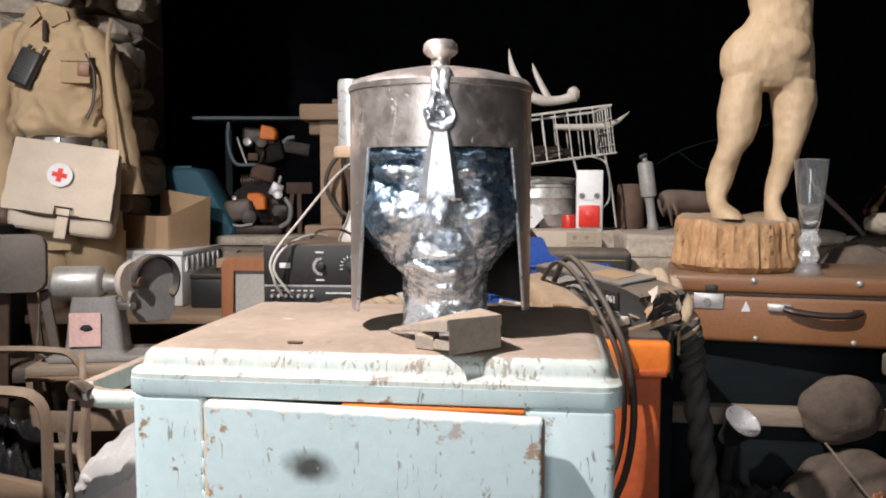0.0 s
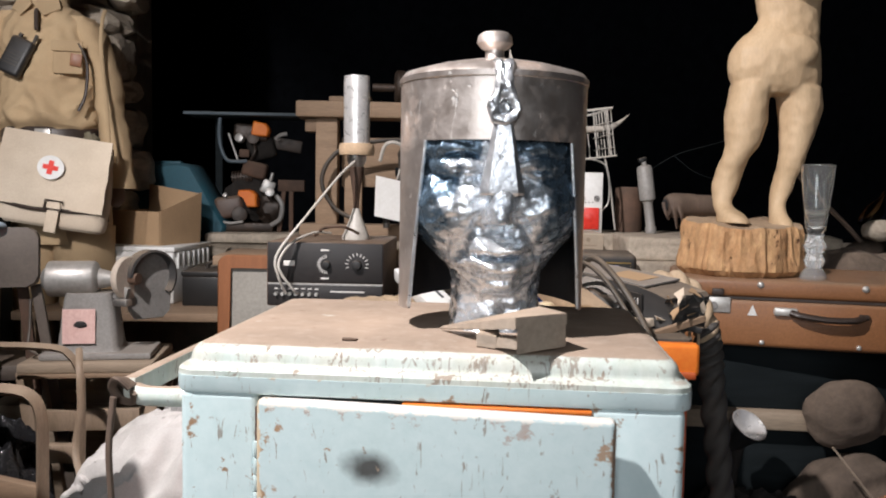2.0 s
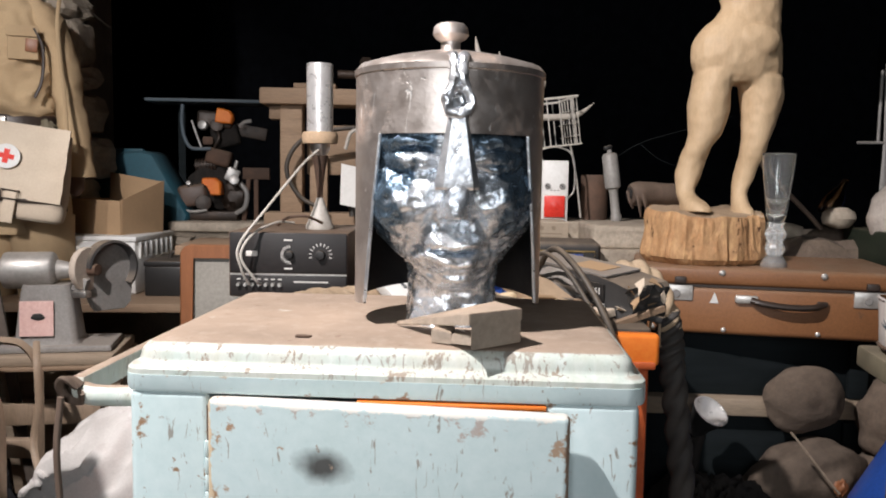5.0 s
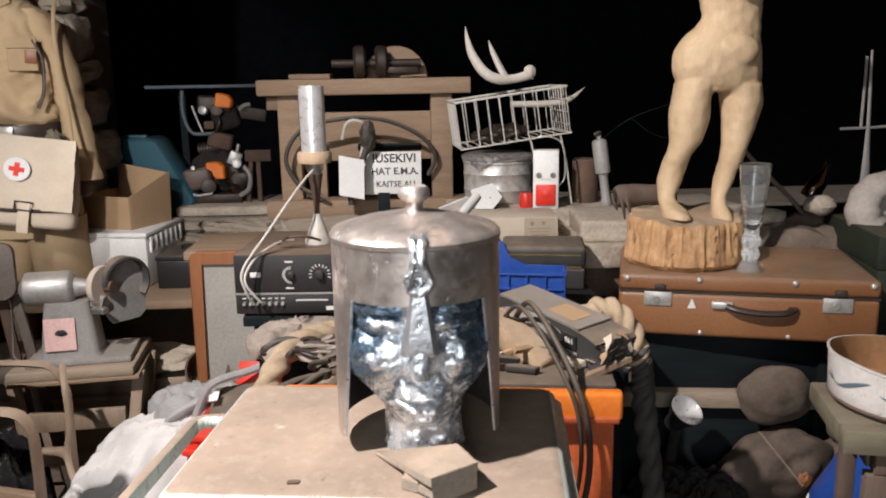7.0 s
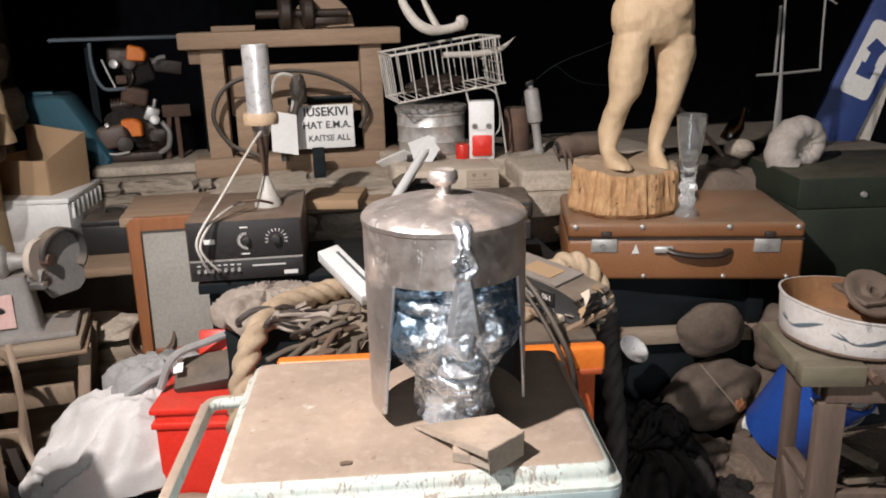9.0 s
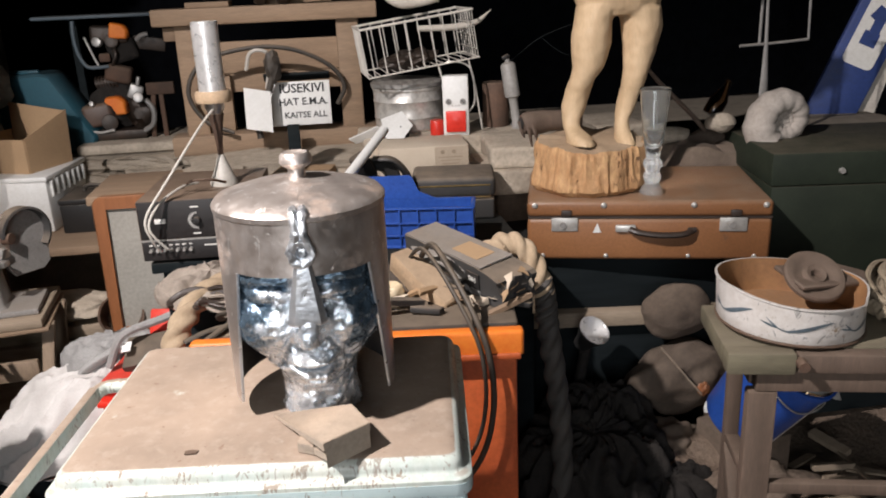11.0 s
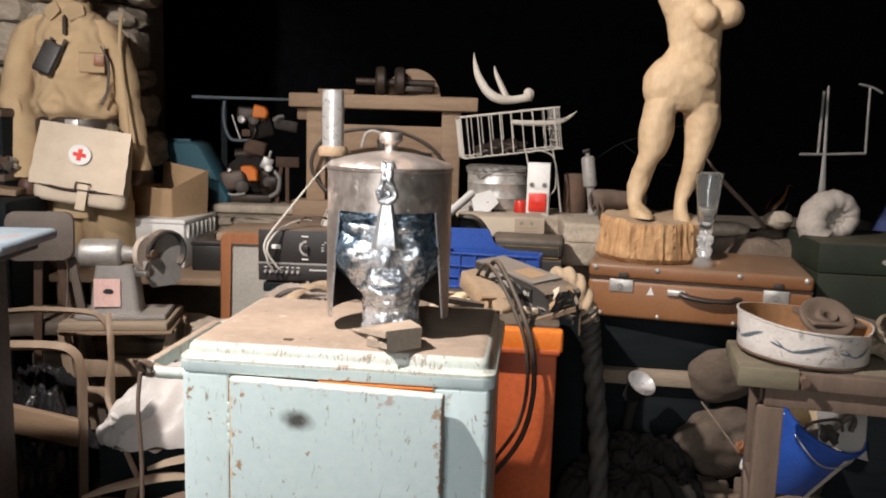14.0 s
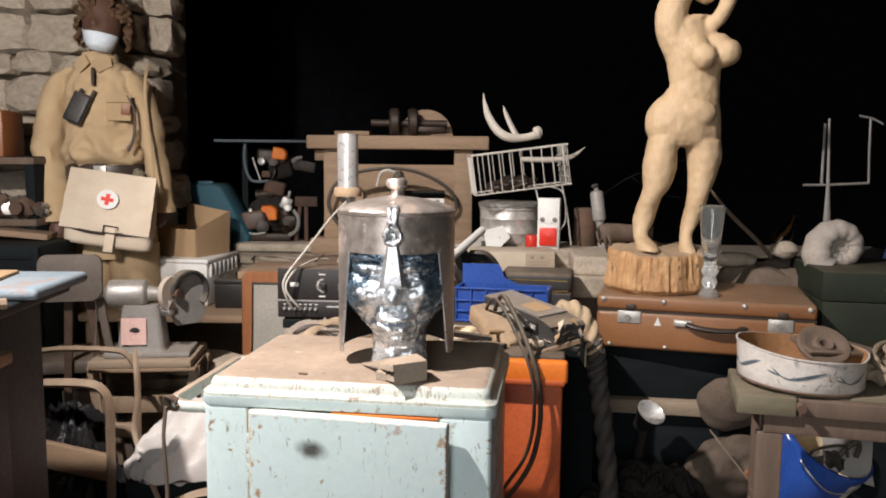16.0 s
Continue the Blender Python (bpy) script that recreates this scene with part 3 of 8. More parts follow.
def stained_paint():
    """The door's paint with a soot spot burnt into it."""
    m = M_teal.copy()
    m.name = "teal_paint_scorched"
    N, L = m.node_tree.nodes, m.node_tree.links
    bsdf = N["Principled BSDF"]
    old = bsdf.inputs["Base Color"].links[0].from_socket
    tc = N.new("ShaderNodeTexCoord")
    mp = N.new("ShaderNodeMapping")
    mp.vector_type = "POINT"
    mp.inputs["Location"].default_value = (-0.205, 0.03, -0.712)
    L.new(tc.outputs["Object"], mp.inputs["Vector"])
    ns = N.new("ShaderNodeTexNoise")
    ns.inputs["Scale"].default_value = 55
    L.new(tc.outputs["Object"], ns.inputs["Vector"])
    sc = N.new("ShaderNodeVectorMath")
    sc.operation = "MULTIPLY"
    sc.inputs[1].default_value = (1.0, 0.2, 1.5)
    L.new(mp.outputs["Vector"], sc.inputs[0])
    ln = N.new("ShaderNodeVectorMath")
    ln.operation = "LENGTH"
    L.new(sc.outputs["Vector"], ln.inputs[0])
    ad = N.new("ShaderNodeMath")
    ad.operation = "MULTIPLY_ADD"
    ad.inputs[1].default_value, ad.inputs[2].default_value = 0.022, -0.011
    L.new(ns.outputs["Fac"], ad.inputs[0])
    sm = N.new("ShaderNodeMath")
    L.new(ln.outputs["Value"], sm.inputs[0])
    L.new(ad.outputs[0], sm.inputs[1])
    mr = N.new("ShaderNodeMapRange")
    mr.inputs["From Min"].default_value, mr.inputs["From Max"].default_value = 0.008, 0.034
    mr.inputs["To Min"].default_value, mr.inputs["To Max"].default_value = 0.93, 0.0
    L.new(sm.outputs[0], mr.inputs["Value"])
    mx = N.new("ShaderNodeMix")
    mx.data_type = "RGBA"
    L.new(mr.outputs["Result"], mx.inputs[0])
    L.new(old, mx.inputs[6])
    mx.inputs[7].default_value = (0.03, 0.025, 0.022, 1)
    L.new(mx.outputs[2], bsdf.inputs["Base Color"])
    return worn(m, (("Z", 0.732, 0.777, 0.17, (0.36, 0.32, 0.29, 1)), ("Z", 0.764, 0.776, 0.40, (0.66, 0.65, 0.60, 1)), ("X", 0.125, 0.084, 0.15, (0.30, 0.19, 0.11, 1)), ("X", 0.094, 0.084, 0.42, (0.50, 0.40, 0.28, 1)),
                    ("X", 0.415, 0.449, 0.19, (0.32, 0.23, 0.16, 1)), ("X", 0.440, 0.448, 0.34, (0.24, 0.16, 0.11, 1))))


def worn(m, bands):
    """Paint rubbed off along edges: (axis, where it begins, where it is worst, how much, the colour below)."""
    N, L = m.node_tree.nodes, m.node_tree.links
    bsdf = N["Principled BSDF"]
    last = bsdf.inputs["Base Color"].links[0].from_socket
    tc = N.new("ShaderNodeTexCoord")
    sp = N.new("ShaderNodeSeparateXYZ")
    L.new(tc.outputs["Object"], sp.inputs[0])
    n2 = N.new("ShaderNodeTexNoise")
    n2.inputs["Scale"].default_value, n2.inputs["Detail"].default_value, n2.inputs["Roughness"].default_value = 34, 8, 0.7
    L.new(tc.outputs["Object"], n2.inputs["Vector"])
    for axis, near, far, most, tone in bands:
        r = N.new("ShaderNodeMapRange")
        r.inputs["From Min"].default_value, r.inputs["From Max"].default_value = near, far
        r.inputs["To Min"].default_value, r.inputs["To Max"].default_value = 0.0, most
        L.new(sp.outputs[axis], r.inputs["Value"])
        add = N.new("ShaderNodeMath")
        L.new(r.outputs["Result"], add.inputs[0])
        L.new(n2.outputs["Fac"], add.inputs[1])
        t = N.new("ShaderNodeMapRange")
        t.inputs["From Min"].default_value, t.inputs["From Max"].default_value = 0.66, 0.70
        L.new(add.outputs[0], t.inputs["Value"])
        w = N.new("ShaderNodeMix")
        w.data_type = "RGBA"
        L.new(t.outputs["Result"], w.inputs[0])
        L.new(last, w.inputs[6])
        w.inputs[7].default_value = tone
        last = w.outputs[2]
    L.new(last, bsdf.inputs["Base Color"])
    return m


def edge_worn_paint(name, bands):
    m = M_teal.copy()
    m.name = name
    return worn(m, bands)


def teal_cabinet():
    rust, bare = (0.27, 0.17, 0.10, 1), (0.50, 0.44, 0.35, 1)
    west = edge_worn_paint("teal_paint_west", (("X", 0.022, 0.0, 0.10, rust), ("X", 0.068, 0.084, 0.12, rust), ("Z", 0.755, 0.782, 0.09, rust)))
    east = edge_worn_paint("teal_paint_east", (("X", 0.500, 0.517, 0.12, rust), ("X", 0.462, 0.449, 0.09, rust), ("Z", 0.755, 0.782, 0.08, rust)))
    lip = edge_worn_paint("teal_paint_lip", (("Z", 0.7905, 0.797, 0.14, bare), ("Z", 0.782, 0.777, 0.10, rust)))
    c = thing("cabinet", CAB, "chipped pale teal metal bedside cabinet with dusty top", "cabinet")
    part("side_panel", box(fresh(), (0.012, 0.34, 0.68), (0.006, 0.18, 0.44), soft=0.003), west, c)
    part("side_panel", box(fresh(), (0.012, 0.34, 0.68), (0.511, 0.18, 0.44), soft=0.003), east, c)
    part("back_panel", box(fresh(), (0.49, 0.008, 0.68), (0.2585, 0.345, 0.44)), M_teal, c)
    part("bottom_panel", box(fresh(), (0.49, 0.32, 0.01), (0.2585, 0.18, 0.105)), M_teal, c)
    part("stile", box(fresh(), (0.084, 0.034, 0.68), (0.042, -0.0055, 0.44), soft=0.008, segments=3), west, c)
    part("stile", box(fresh(), (0.094, 0.034, 0.68), (0.470, -0.0055, 0.44), soft=0.008, segments=3), east, c)
    for x in (0.03, 0.487):
        for y in (0.03, 0.325):
            part("leg", box(fresh(), (0.03, 0.03, 0.12), (x, y, 0.05), soft=0.004), M_teal, c)
    bm = fresh()
    R = lambda g: rounded(-0.008 + g, 0.525 - g, -0.024 + g, 0.372 - g, max(0.022 - g * 0.3, 0.012))
    stacked(bm, [(R(0.006), 0.776), (R(0.001), 0.778), (R(0), 0.782), (R(0), 0.7955), (R(0.004), 0.7965)])
    part("top_lip", bm, lip, c, "scratched teal lip")
    bm = fresh()
    stacked(bm, [(R(0.0004), 0.795), (R(0.0006), 0.8010), (R(0.004), 0.8042), (R(0.0085), 0.8058), (R(0.0105), 0.8080), (R(0.0112), 0.8110),
                 (R(0.0118), 0.8150), (R(0.0135), 0.8195), (R(0.0175), 0.8238), (R(0.023), 0.8268), (R(0.031), 0.8282), (R(0.045), 0.8288), (R(0.12), 0.829)])
    top = part("top", bm, M_tealrim, c, "worn whitish moulded rim")
    door = part("door", box(fresh(), (0.362, 0.02, 0.626), (0.266, -0.021, 0.4620), (0.3, 0.12, 0), soft=0.006, segments=3), stained_paint(), c, "chipped teal door with scorched spot, ajar", pose(0.083, -0.016, 0, 0, 0, -3.6) @ pose(-0.083, 0.016, 0))
    for z0 in (0.72, 0.25):
        for k in range(5):
            part("hinge_knuckle", cone(fresh(), 0.0030, 0.0030, 0.0170, (0.0822, -0.0215, z0 - 0.018 * k), seg=12, soft=0.0008), M_teal, door)
    part("hinge_leaf", box(fresh(), (0.0036, 0.008, 0.62), (0.0830, -0.0175, 0.455)), M_rusty, door, "rusty hinge strip")
    rail = fresh()
    tube(rail, [(0.0, 0.015, 0.762), (-0.05, 0.012, 0.762), (-0.072, 0.02, 0.764)], 0.0115, 12, 4)
    part("rail_post", rail, M_tealrim, c)
    part("rail_bar", box(fresh(), (0.016, 0.30, 0.026), (-0.074, 0.165, 0.768), soft=0.004), M_tealrim, c)
    rail = fresh()
    tube(rail, [(-0.074, 0.31, 0.768), (-0.062, 0.335, 0.768), (0.0, 0.345, 0.766)], 0.0115, 12, 4)
    part("rail_post", rail, M_tealrim, c)
    return c


teal_cabinet()
solo("orange_strip", box(fresh(), (0.19, 0.012, 0.0048), (0, 0, 0.0024), soft=0.001), M_orange2, CAB @ pose(0.330, -0.0190, 0.7706), "orange plastic strip wedged above the cabinet door", "strip")
bm = fresh()
for k in range(3):
    tube(bm, [(-0.066, 0.0 + 0.006 * k, 0.772), (-0.078, -0.004 + 0.008 * k, 0.783 - 0.002 * k), (-0.088, 0.006 + 0.007 * k, 0.771), (-0.082, 0.012 + 0.006 * k, 0.757), (-0.066, 0.008 + 0.006 * k, 0.757), (-0.062, 0.0 + 0.006 * k, 0.768)], 0.0052, 8, 5, 0.6)
tube(bm, [(-0.084, 0.0, 0.762), (-0.089, -0.002, 0.70), (-0.087, 0.002, 0.60), (-0.090, 0.002, 0.45), (-0.088, 0.004, 0.33), (-0.09, 0.01, 0.1)], 0.0045, 8, 5, 0.6)
solo("strap", bm, M_brownwd, CAB, "grimy fabric strap knotted on the cabinet rail", "strap")

# ---- sculpture on the cabinet ----
HX, HY = -0.003, 1.0
RAD = 0.1115


def helmet():
    h = thing("helmet", pose(HX, HY, 0), "scuffed steel cylinder helmet with nose guard and knob", "helmet")
    bm = fresh()
    zs = [0.856 + (1.047 - 0.856) * k / 10 for k in range(11)] + [1.062, 1.08, 1.10, 1.118, 1.121]
    cols = 96
    for r, flip in ((RAD, False), (RAD - 0.0028, True)):
        rows = []
        for z in zs:
            a = 63.5 - 15.5 * (z - 0.856) / 0.191 if z < 1.0471 else 0.0
            dip = 0.004 if z < 0.857 else 0
            rows.append([bm.verts.new((r * math.sin(t), -r * math.cos(t), z + dip * math.cos(t * 2))) for t in
                         [radians(a + (360 - 2 * a) * k / cols) for k in range(cols + 1)]])
        for i, (p, q) in enumerate(zip(rows, rows[1:])):
            for k in range(cols):
                if zs[i] > 1.0465 and zs[i + 1] > 1.0471 and i == 10:
                    continue
                f = bm.faces.new((p[k], p[k + 1], q[k + 1], q[k]) if not flip else (p[k], q[k], q[k + 1], p[k + 1]))
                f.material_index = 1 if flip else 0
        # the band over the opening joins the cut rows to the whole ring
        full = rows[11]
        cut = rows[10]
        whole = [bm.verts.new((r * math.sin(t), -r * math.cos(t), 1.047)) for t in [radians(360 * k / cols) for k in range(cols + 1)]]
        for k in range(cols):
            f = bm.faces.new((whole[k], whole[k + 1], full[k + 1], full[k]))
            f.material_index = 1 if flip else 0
    part("shell", bm, [M_shell, M_blackin], h, "scuffed sheet steel, black inside")
    for s in (-1, 1):
        bm = fresh()
        pts = [(s * (RAD - 0.001) * math.sin(radians(a)), -(RAD - 0.001) * math.cos(radians(a)), z) for a, z in ((63.5, 0.856), (55.75, 0.95), (48.0, 1.047))]
        tube(bm, pts, 0.0022, 6, 4)
        part("edge_bead", bm, M_steel, h, "bright ground steel edge")
    bm = fresh()
    lathe(bm, [(RAD - 0.003, 1.112), (RAD + 0.0015, 1.116), (RAD + 0.002, 1.122), (RAD - 0.004, 1.129), (0.075, 1.1385), (0.04, 1.1455), (0.012, 1.149), (0, 1.149)], 64)
    part("lid", bm, M_shell, h, "domed steel lid")
    bm = fresh()
    lathe(bm, [(0, 1.145), (0.014, 1.146), (0.0115, 1.150), (0.0115, 1.160), (0.0175, 1.163), (0.0215, 1.168), (0.0205, 1.177), (0.0165, 1.181), (0.012, 1.178), (0, 1.179)], 10)
    part("knob", bm, M_shell, h, "worn steel bolt head")
    for s in (-1, 1):
        bm = fresh()
        tube(bm, [(s * 0.0055, -0.098, 1.131), (s * 0.0055, -0.109, 1.129), (s * 0.0055, -0.116, 1.123), (s * 0.0050, -0.119, 1.114), (s * 0.0045, -0.121, 1.104), (s * 0.0085, -0.121, 1.092), (s * 0.0125, -0.120, 1.082)], 0.0054, 8, 6, 0.85)
        for v in bm.verts:
            v.co += Vector((noise.noise(v.co * 90), 0.6 * noise.noise(v.co * 80 + Vector((3, 0, 0))), 0)) * 0.0022
        part("strap", bm, M_steel, h, "bright bent steel bar")
    bm = fresh()
    ring = []
    for k in range(40):
        a = 2 * math.pi * k / 40
        row = []
        for j in range(10):
            w = 2 * math.pi * j / 10
            rr = 0.0130 + 0.0056 * math.cos(w)
            p = Vector((rr * math.cos(a) * 0.98, -0.119 + 0.0060 * math.sin(w), 1.080 + rr * math.sin(a) * 1.04))
            row.append(bm.verts.new(p * (1 + 0.0) + Vector((noise.noise(p * 120), noise.noise(p * 120 + Vector((4, 0, 0))), noise.noise(p * 120 + Vector((0, 4, 0))))) * 0.0026))
        ring.append(row)
    for k in range(40):
        for j in range(10):
            a, b = ring[k], ring[(k + 1) % 40]
            bm.faces.new((a[j], a[(j + 1) % 10], b[(j + 1) % 10], b[j]))
    part("ring", bm, M_steel, h, "hammered forged eye")
    part("ring_boss", blob(fresh(), (0.008, 0.005, 0.008), (0, -0.115, 1.080), sub=3, amp=0.4, freq=2), M_steel, h)
    bm = fresh()
    secs = ((1.074, 0.0100, 0.006), (1.064, 0.0105, 0.009), (1.05, 0.0130, 0.010), (1.03, 0.0170, 0.011), (1.010, 0.0210, 0.012), (0.995, 0.0240, 0.013), (0.9895, 0.0248, 0.0125), (0.9870, 0.0240, 0.0105))
    rings = []
    for z, w, d in secs:
        rings.append([bm.verts.new((x, -0.112 - y, z)) for x, y in ((-w, 0.001), (-w * 0.97, d * 0.45), (-w * 0.62, d * 0.98), (w * 0.66, d), (w * 0.97, d * 0.45), (w, 0.001), (w * 0.6, -0.006), (-w * 0.6, -0.006))])
    for a, b in zip(rings, rings[1:]):
        for k in range(8):
            bm.faces.new((a[k], a[(k + 1) % 8], b[(k + 1) % 8], b[k]))
    bm.faces.new(rings[0])
    bm.faces.new(rings[-1][::-1])
    part("nose_guard", bm, M_steel, h, "hammered bright steel nose guard", sharp=28)
    return h


helmet()


def metal_bust():
    """A hammered head and neck in one skin, standing in the helmet."""
    bm = fresh()
    seg, rows = 260, []
    prof = [(0.829, 0.054, 0.066, 0.006), (0.838, 0.053, 0.064, 0.006), (0.86, 0.051, 0.061, 0.006), (0.878, 0.051, 0.062, 0.006), (0.890, 0.052, 0.072, 0.005), (0.900, 0.055, 0.081, 0.004),
            (0.915, 0.068, 0.087, 0.002), (0.930, 0.081, 0.089, 0.001), (0.944, 0.092, 0.093, 0), (0.955, 0.098, 0.095, 0), (0.975, 0.100, 0.097, 0), (1.0, 0.099, 0.098, 0),
            (1.025, 0.096, 0.099, 0), (1.045, 0.093, 0.099, 0), (1.065, 0.088, 0.093, 0), (1.09, 0.075, 0.070, 0), (1.108, 0.045, 0.04, 0), (1.113, 0.01, 0.01, 0)]
    fine = spline(prof, 11)
    g = lambda x, s: math.exp(-(x / s) ** 2)

    def step(a, b, v):
        t = min(1.0, max(0.0, (v - a) / (b - a)))
        return t * t * (3 - 2 * t)

    def relief(x, z):
        out = 0.0
        for s in (-1, 1):
            ex, ez = (x - s * 0.046) / 0.033, (z - 1.016 - 0.05 * abs(x - s * 0.046)) / 0.0125
            out -= 0.015 * g(x - s * 0.047, 0.036) * g(z - 1.016, 0.019)                 # socket
            out += 0.0165 * math.sqrt(max(0.0, 1 - ex * ex - ez * ez))                    # lidded eye
            out -= 0.0022 * g(ez + 0.15, 0.10) * step(1.0, 0.6, abs(ex))                  # slit between the lids
            out += 0.007 * g(x - s * 0.050, 0.036) * g(z - 1.036, 0.007)                  # brow
            out += 0.009 * g(x - s * 0.060, 0.022) * g(z - 0.972, 0.018)                  # cheekbone
            out -= 0.006 * g(x - s * (0.026 + 0.55 * (0.955 - z)), 0.006) * step(0.905, 0.925, z) * step(0.975, 0.955, z)   # fold beside the mouth
            out -= 0.007 * g(x - s * 0.058, 0.020) * g(z - 0.925, 0.014)                  # hollow cheek
        ridge = max(0.0, 1 - abs(x) / 0.0215)
        facet = 0.0016 * abs(math.sin(x * 260))
        out += (0.030 * min(1.0, ridge * 1.7) - facet * (ridge > 0)) * step(0.9515, 0.9565, z) * step(1.03, 0.985, z)       # nose under the guard
        out -= 0.006 * g(x, 0.020) * g(z - 0.943, 0.007)                                  # below the nose
        wide = step(0.038, 0.016, abs(x - 0.001))
        arch = 0.9165 + 0.10 * (x * x) / 0.03 - 0.0012 * g(x, 0.006)
        out += 0.019 * wide * g(z - (arch + 0.0095), 0.0085) * step(0.0, 0.0025, z - arch)  # upper lip
        out += 0.021 * step(0.034, 0.012, abs(x)) * g(z - (arch - 0.0115), 0.0095) * step(0.0, 0.0025, arch - z)            # lower lip
        out -= 0.005 * wide * g(z - arch, 0.0022)
        out += 0.014 * g(x, 0.023) * g(z - 0.8835, 0.0075)                                # chin
        return out

    for z, w, d, cx in fine:
        row = []
        for k in range(seg):
            a = 2 * math.pi * k / seg
            sx, cy = math.sin(a), -math.cos(a)
            x, y = w * math.copysign(abs(sx) ** 0.72, sx), d * math.copysign(abs(cy) ** 0.72, cy)
            if cy < 0:
                y -= relief(x, z) * min(1.0, abs(cy) * 2.2)
            p = Vector((x, y, z))
            dist = noise.voronoi(p * 58 + Vector((0.3, 0.1, 0.7)) * noise.noise(p * 60))[0][0]
            dent = 0.0072 * (0.45 - min(0.8, dist)) * (1.0 if z > 0.9 else 0.5)
            lump = 0.0024 * noise.noise(p * 38) + 0.0022 * (0.3 - abs(noise.noise(p * 75)))
            if z < 0.9:
                lump += 0.0042 * noise.noise(p * 48) - 0.0025 * abs(noise.noise(p * 70))
            n = Vector((x, y, 0)).normalized()
            row.append(bm.verts.new(p + n * (lump - dent) + Vector((cx, 0, 0))))
        rows.append(row)
    for p, q in zip(rows, rows[1:]):
        for k in range(seg):
            bm.faces.new((p[k], p[(k + 1) % seg], q[(k + 1) % seg], q[k]))
    bm.faces.new(rows[0][::-1])
    bm.faces.new(rows[-1])
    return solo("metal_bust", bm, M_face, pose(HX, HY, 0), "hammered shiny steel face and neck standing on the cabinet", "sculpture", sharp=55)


metal_bust()


def hull(bm, pts):
    """The skin round a handful of corners."""
    made = [bm.verts.new(p) for p in pts]
    res = bmesh.ops.convex_hull(bm, input=made)
    loose = [g for g in res["geom_interior"] if isinstance(g, bmesh.types.BMVert)]
    bmesh.ops.delete(bm, geom=loose, context="VERTS")
    return bm


def hammer_head():
    """A flat wedge with a square poll; below it a stub on a thin bar leaves an eye. The poll hangs over the cabinet's edge."""
    bm = fresh()
    hull(bm, [(-0.066, 0.947, 0.030), (-0.064, 0.943, 0.035), (-0.060, 0.936, 0.031), (0.004, 0.800, 0.056), (0.004, 0.800, 0.068), (0.062, 0.836, 0.056), (0.062, 0.836, 0.068),
              (0.044, 0.893, 0.054), (0.042, 0.890, 0.067), (0.002, 0.915, 0.052), (-0.014, 0.862, 0.046), (-0.014, 0.862, 0.057)])
    hull(bm, [(0.006, 0.801, 0.031), (0.006, 0.801, 0.067), (0.062, 0.836, 0.033), (0.061, 0.836, 0.067), (0.046, 0.872, 0.031), (0.046, 0.872, 0.066), (0.016, 0.850, 0.031), (0.014, 0.850, 0.066)])
    hull(bm, [(-0.030, 0.850, 0.029), (-0.030, 0.850, 0.044), (-0.010, 0.838, 0.029), (-0.010, 0.838, 0.042), (-0.022, 0.876, 0.029), (-0.022, 0.876, 0.046), (-0.004, 0.866, 0.029), (-0.004, 0.866, 0.045)])
    hull(bm, [(-0.012, 0.840, 0.030), (-0.010, 0.838, 0.041), (-0.006, 0.846, 0.030), (-0.004, 0.846, 0.041), (0.012, 0.806, 0.034), (0.012, 0.806, 0.046), (0.018, 0.814, 0.034), (0.018, 0.814, 0.046)])
    for v in bm.verts:
        v.co += 0.0009 * Vector((noise.noise(v.co * 90), noise.noise(v.co * 90 + Vector((5, 0, 0))), noise.noise(v.co * 90 + Vector((0, 5, 0)))))
    bmesh.ops.bevel(bm, geom=[e for e in bm.edges if len(e.link_faces) == 2 and e.calc_face_angle(0) > 0.6], offset=0.0014, segments=2, affect="EDGES", clamp_overlap=True)
    return solo("hammer_head", bm, M_cast, pose(0.0, 0.0, 0.8), "rusty dusty iron hammer head lying on the cabinet", "hammer head", sharp=30)


hammer_head()
solo("rust_flake", slab(fresh(), [(-0.008, -0.003), (0.007, -0.005), (0.010, 0.002), (0.001, 0.005), (-0.007, 0.004)], 0.0022, soft=0.0006), M_rusty, pose(-0.165, 0.878, 0.8292, 0, 4, 10), "small curled rust flake on the cabinet top", "flake")

# ---- orange cabinet and what lies on it ----
ORG = pose(0.008, 1.385, 0, 0, 0, -8)


def orange_cabinet():
    c = thing("tool_cabinet", ORG, "orange painted metal tool cabinet with worn edges", "cabinet")
    part("body", box(fresh(), (0.62, 0.50, 0.682), (0.058, 0.27, 0.341), soft=0.006), M_orange, c)
    for size, mid in (((0.646, 0.03, 0.055), (0.057, 0.008, 0.7155)),):
        part("rim", box(fresh(), size, mid, soft=0.008, segments=3), M_orange2, c, "bright orange worn rim")
    part("ledge_strip", box(fresh(), (0.632, 0.010, 0.012), (0.057, -0.008, 0.690), soft=0.003), M_orange, c)
    part("tray_liner", box(fresh(), (0.61, 0.50, 0.010), (0.057, 0.27, 0.690)), M_woodg, c, "dirty grey tray bottom")
    part("right_fill", box(fresh(), (0.34, 0.38, 0.053), (0.203, 0.215, 0.7215), soft=0.01), M_rubber, c, "packed dusty clutter in the tray")
    return c


orange_cabinet()


def on_orange(x, y, z=0.747, rx=0, ry=0, rz=0):
    return pose(x, y, z, rx, ry, rz)


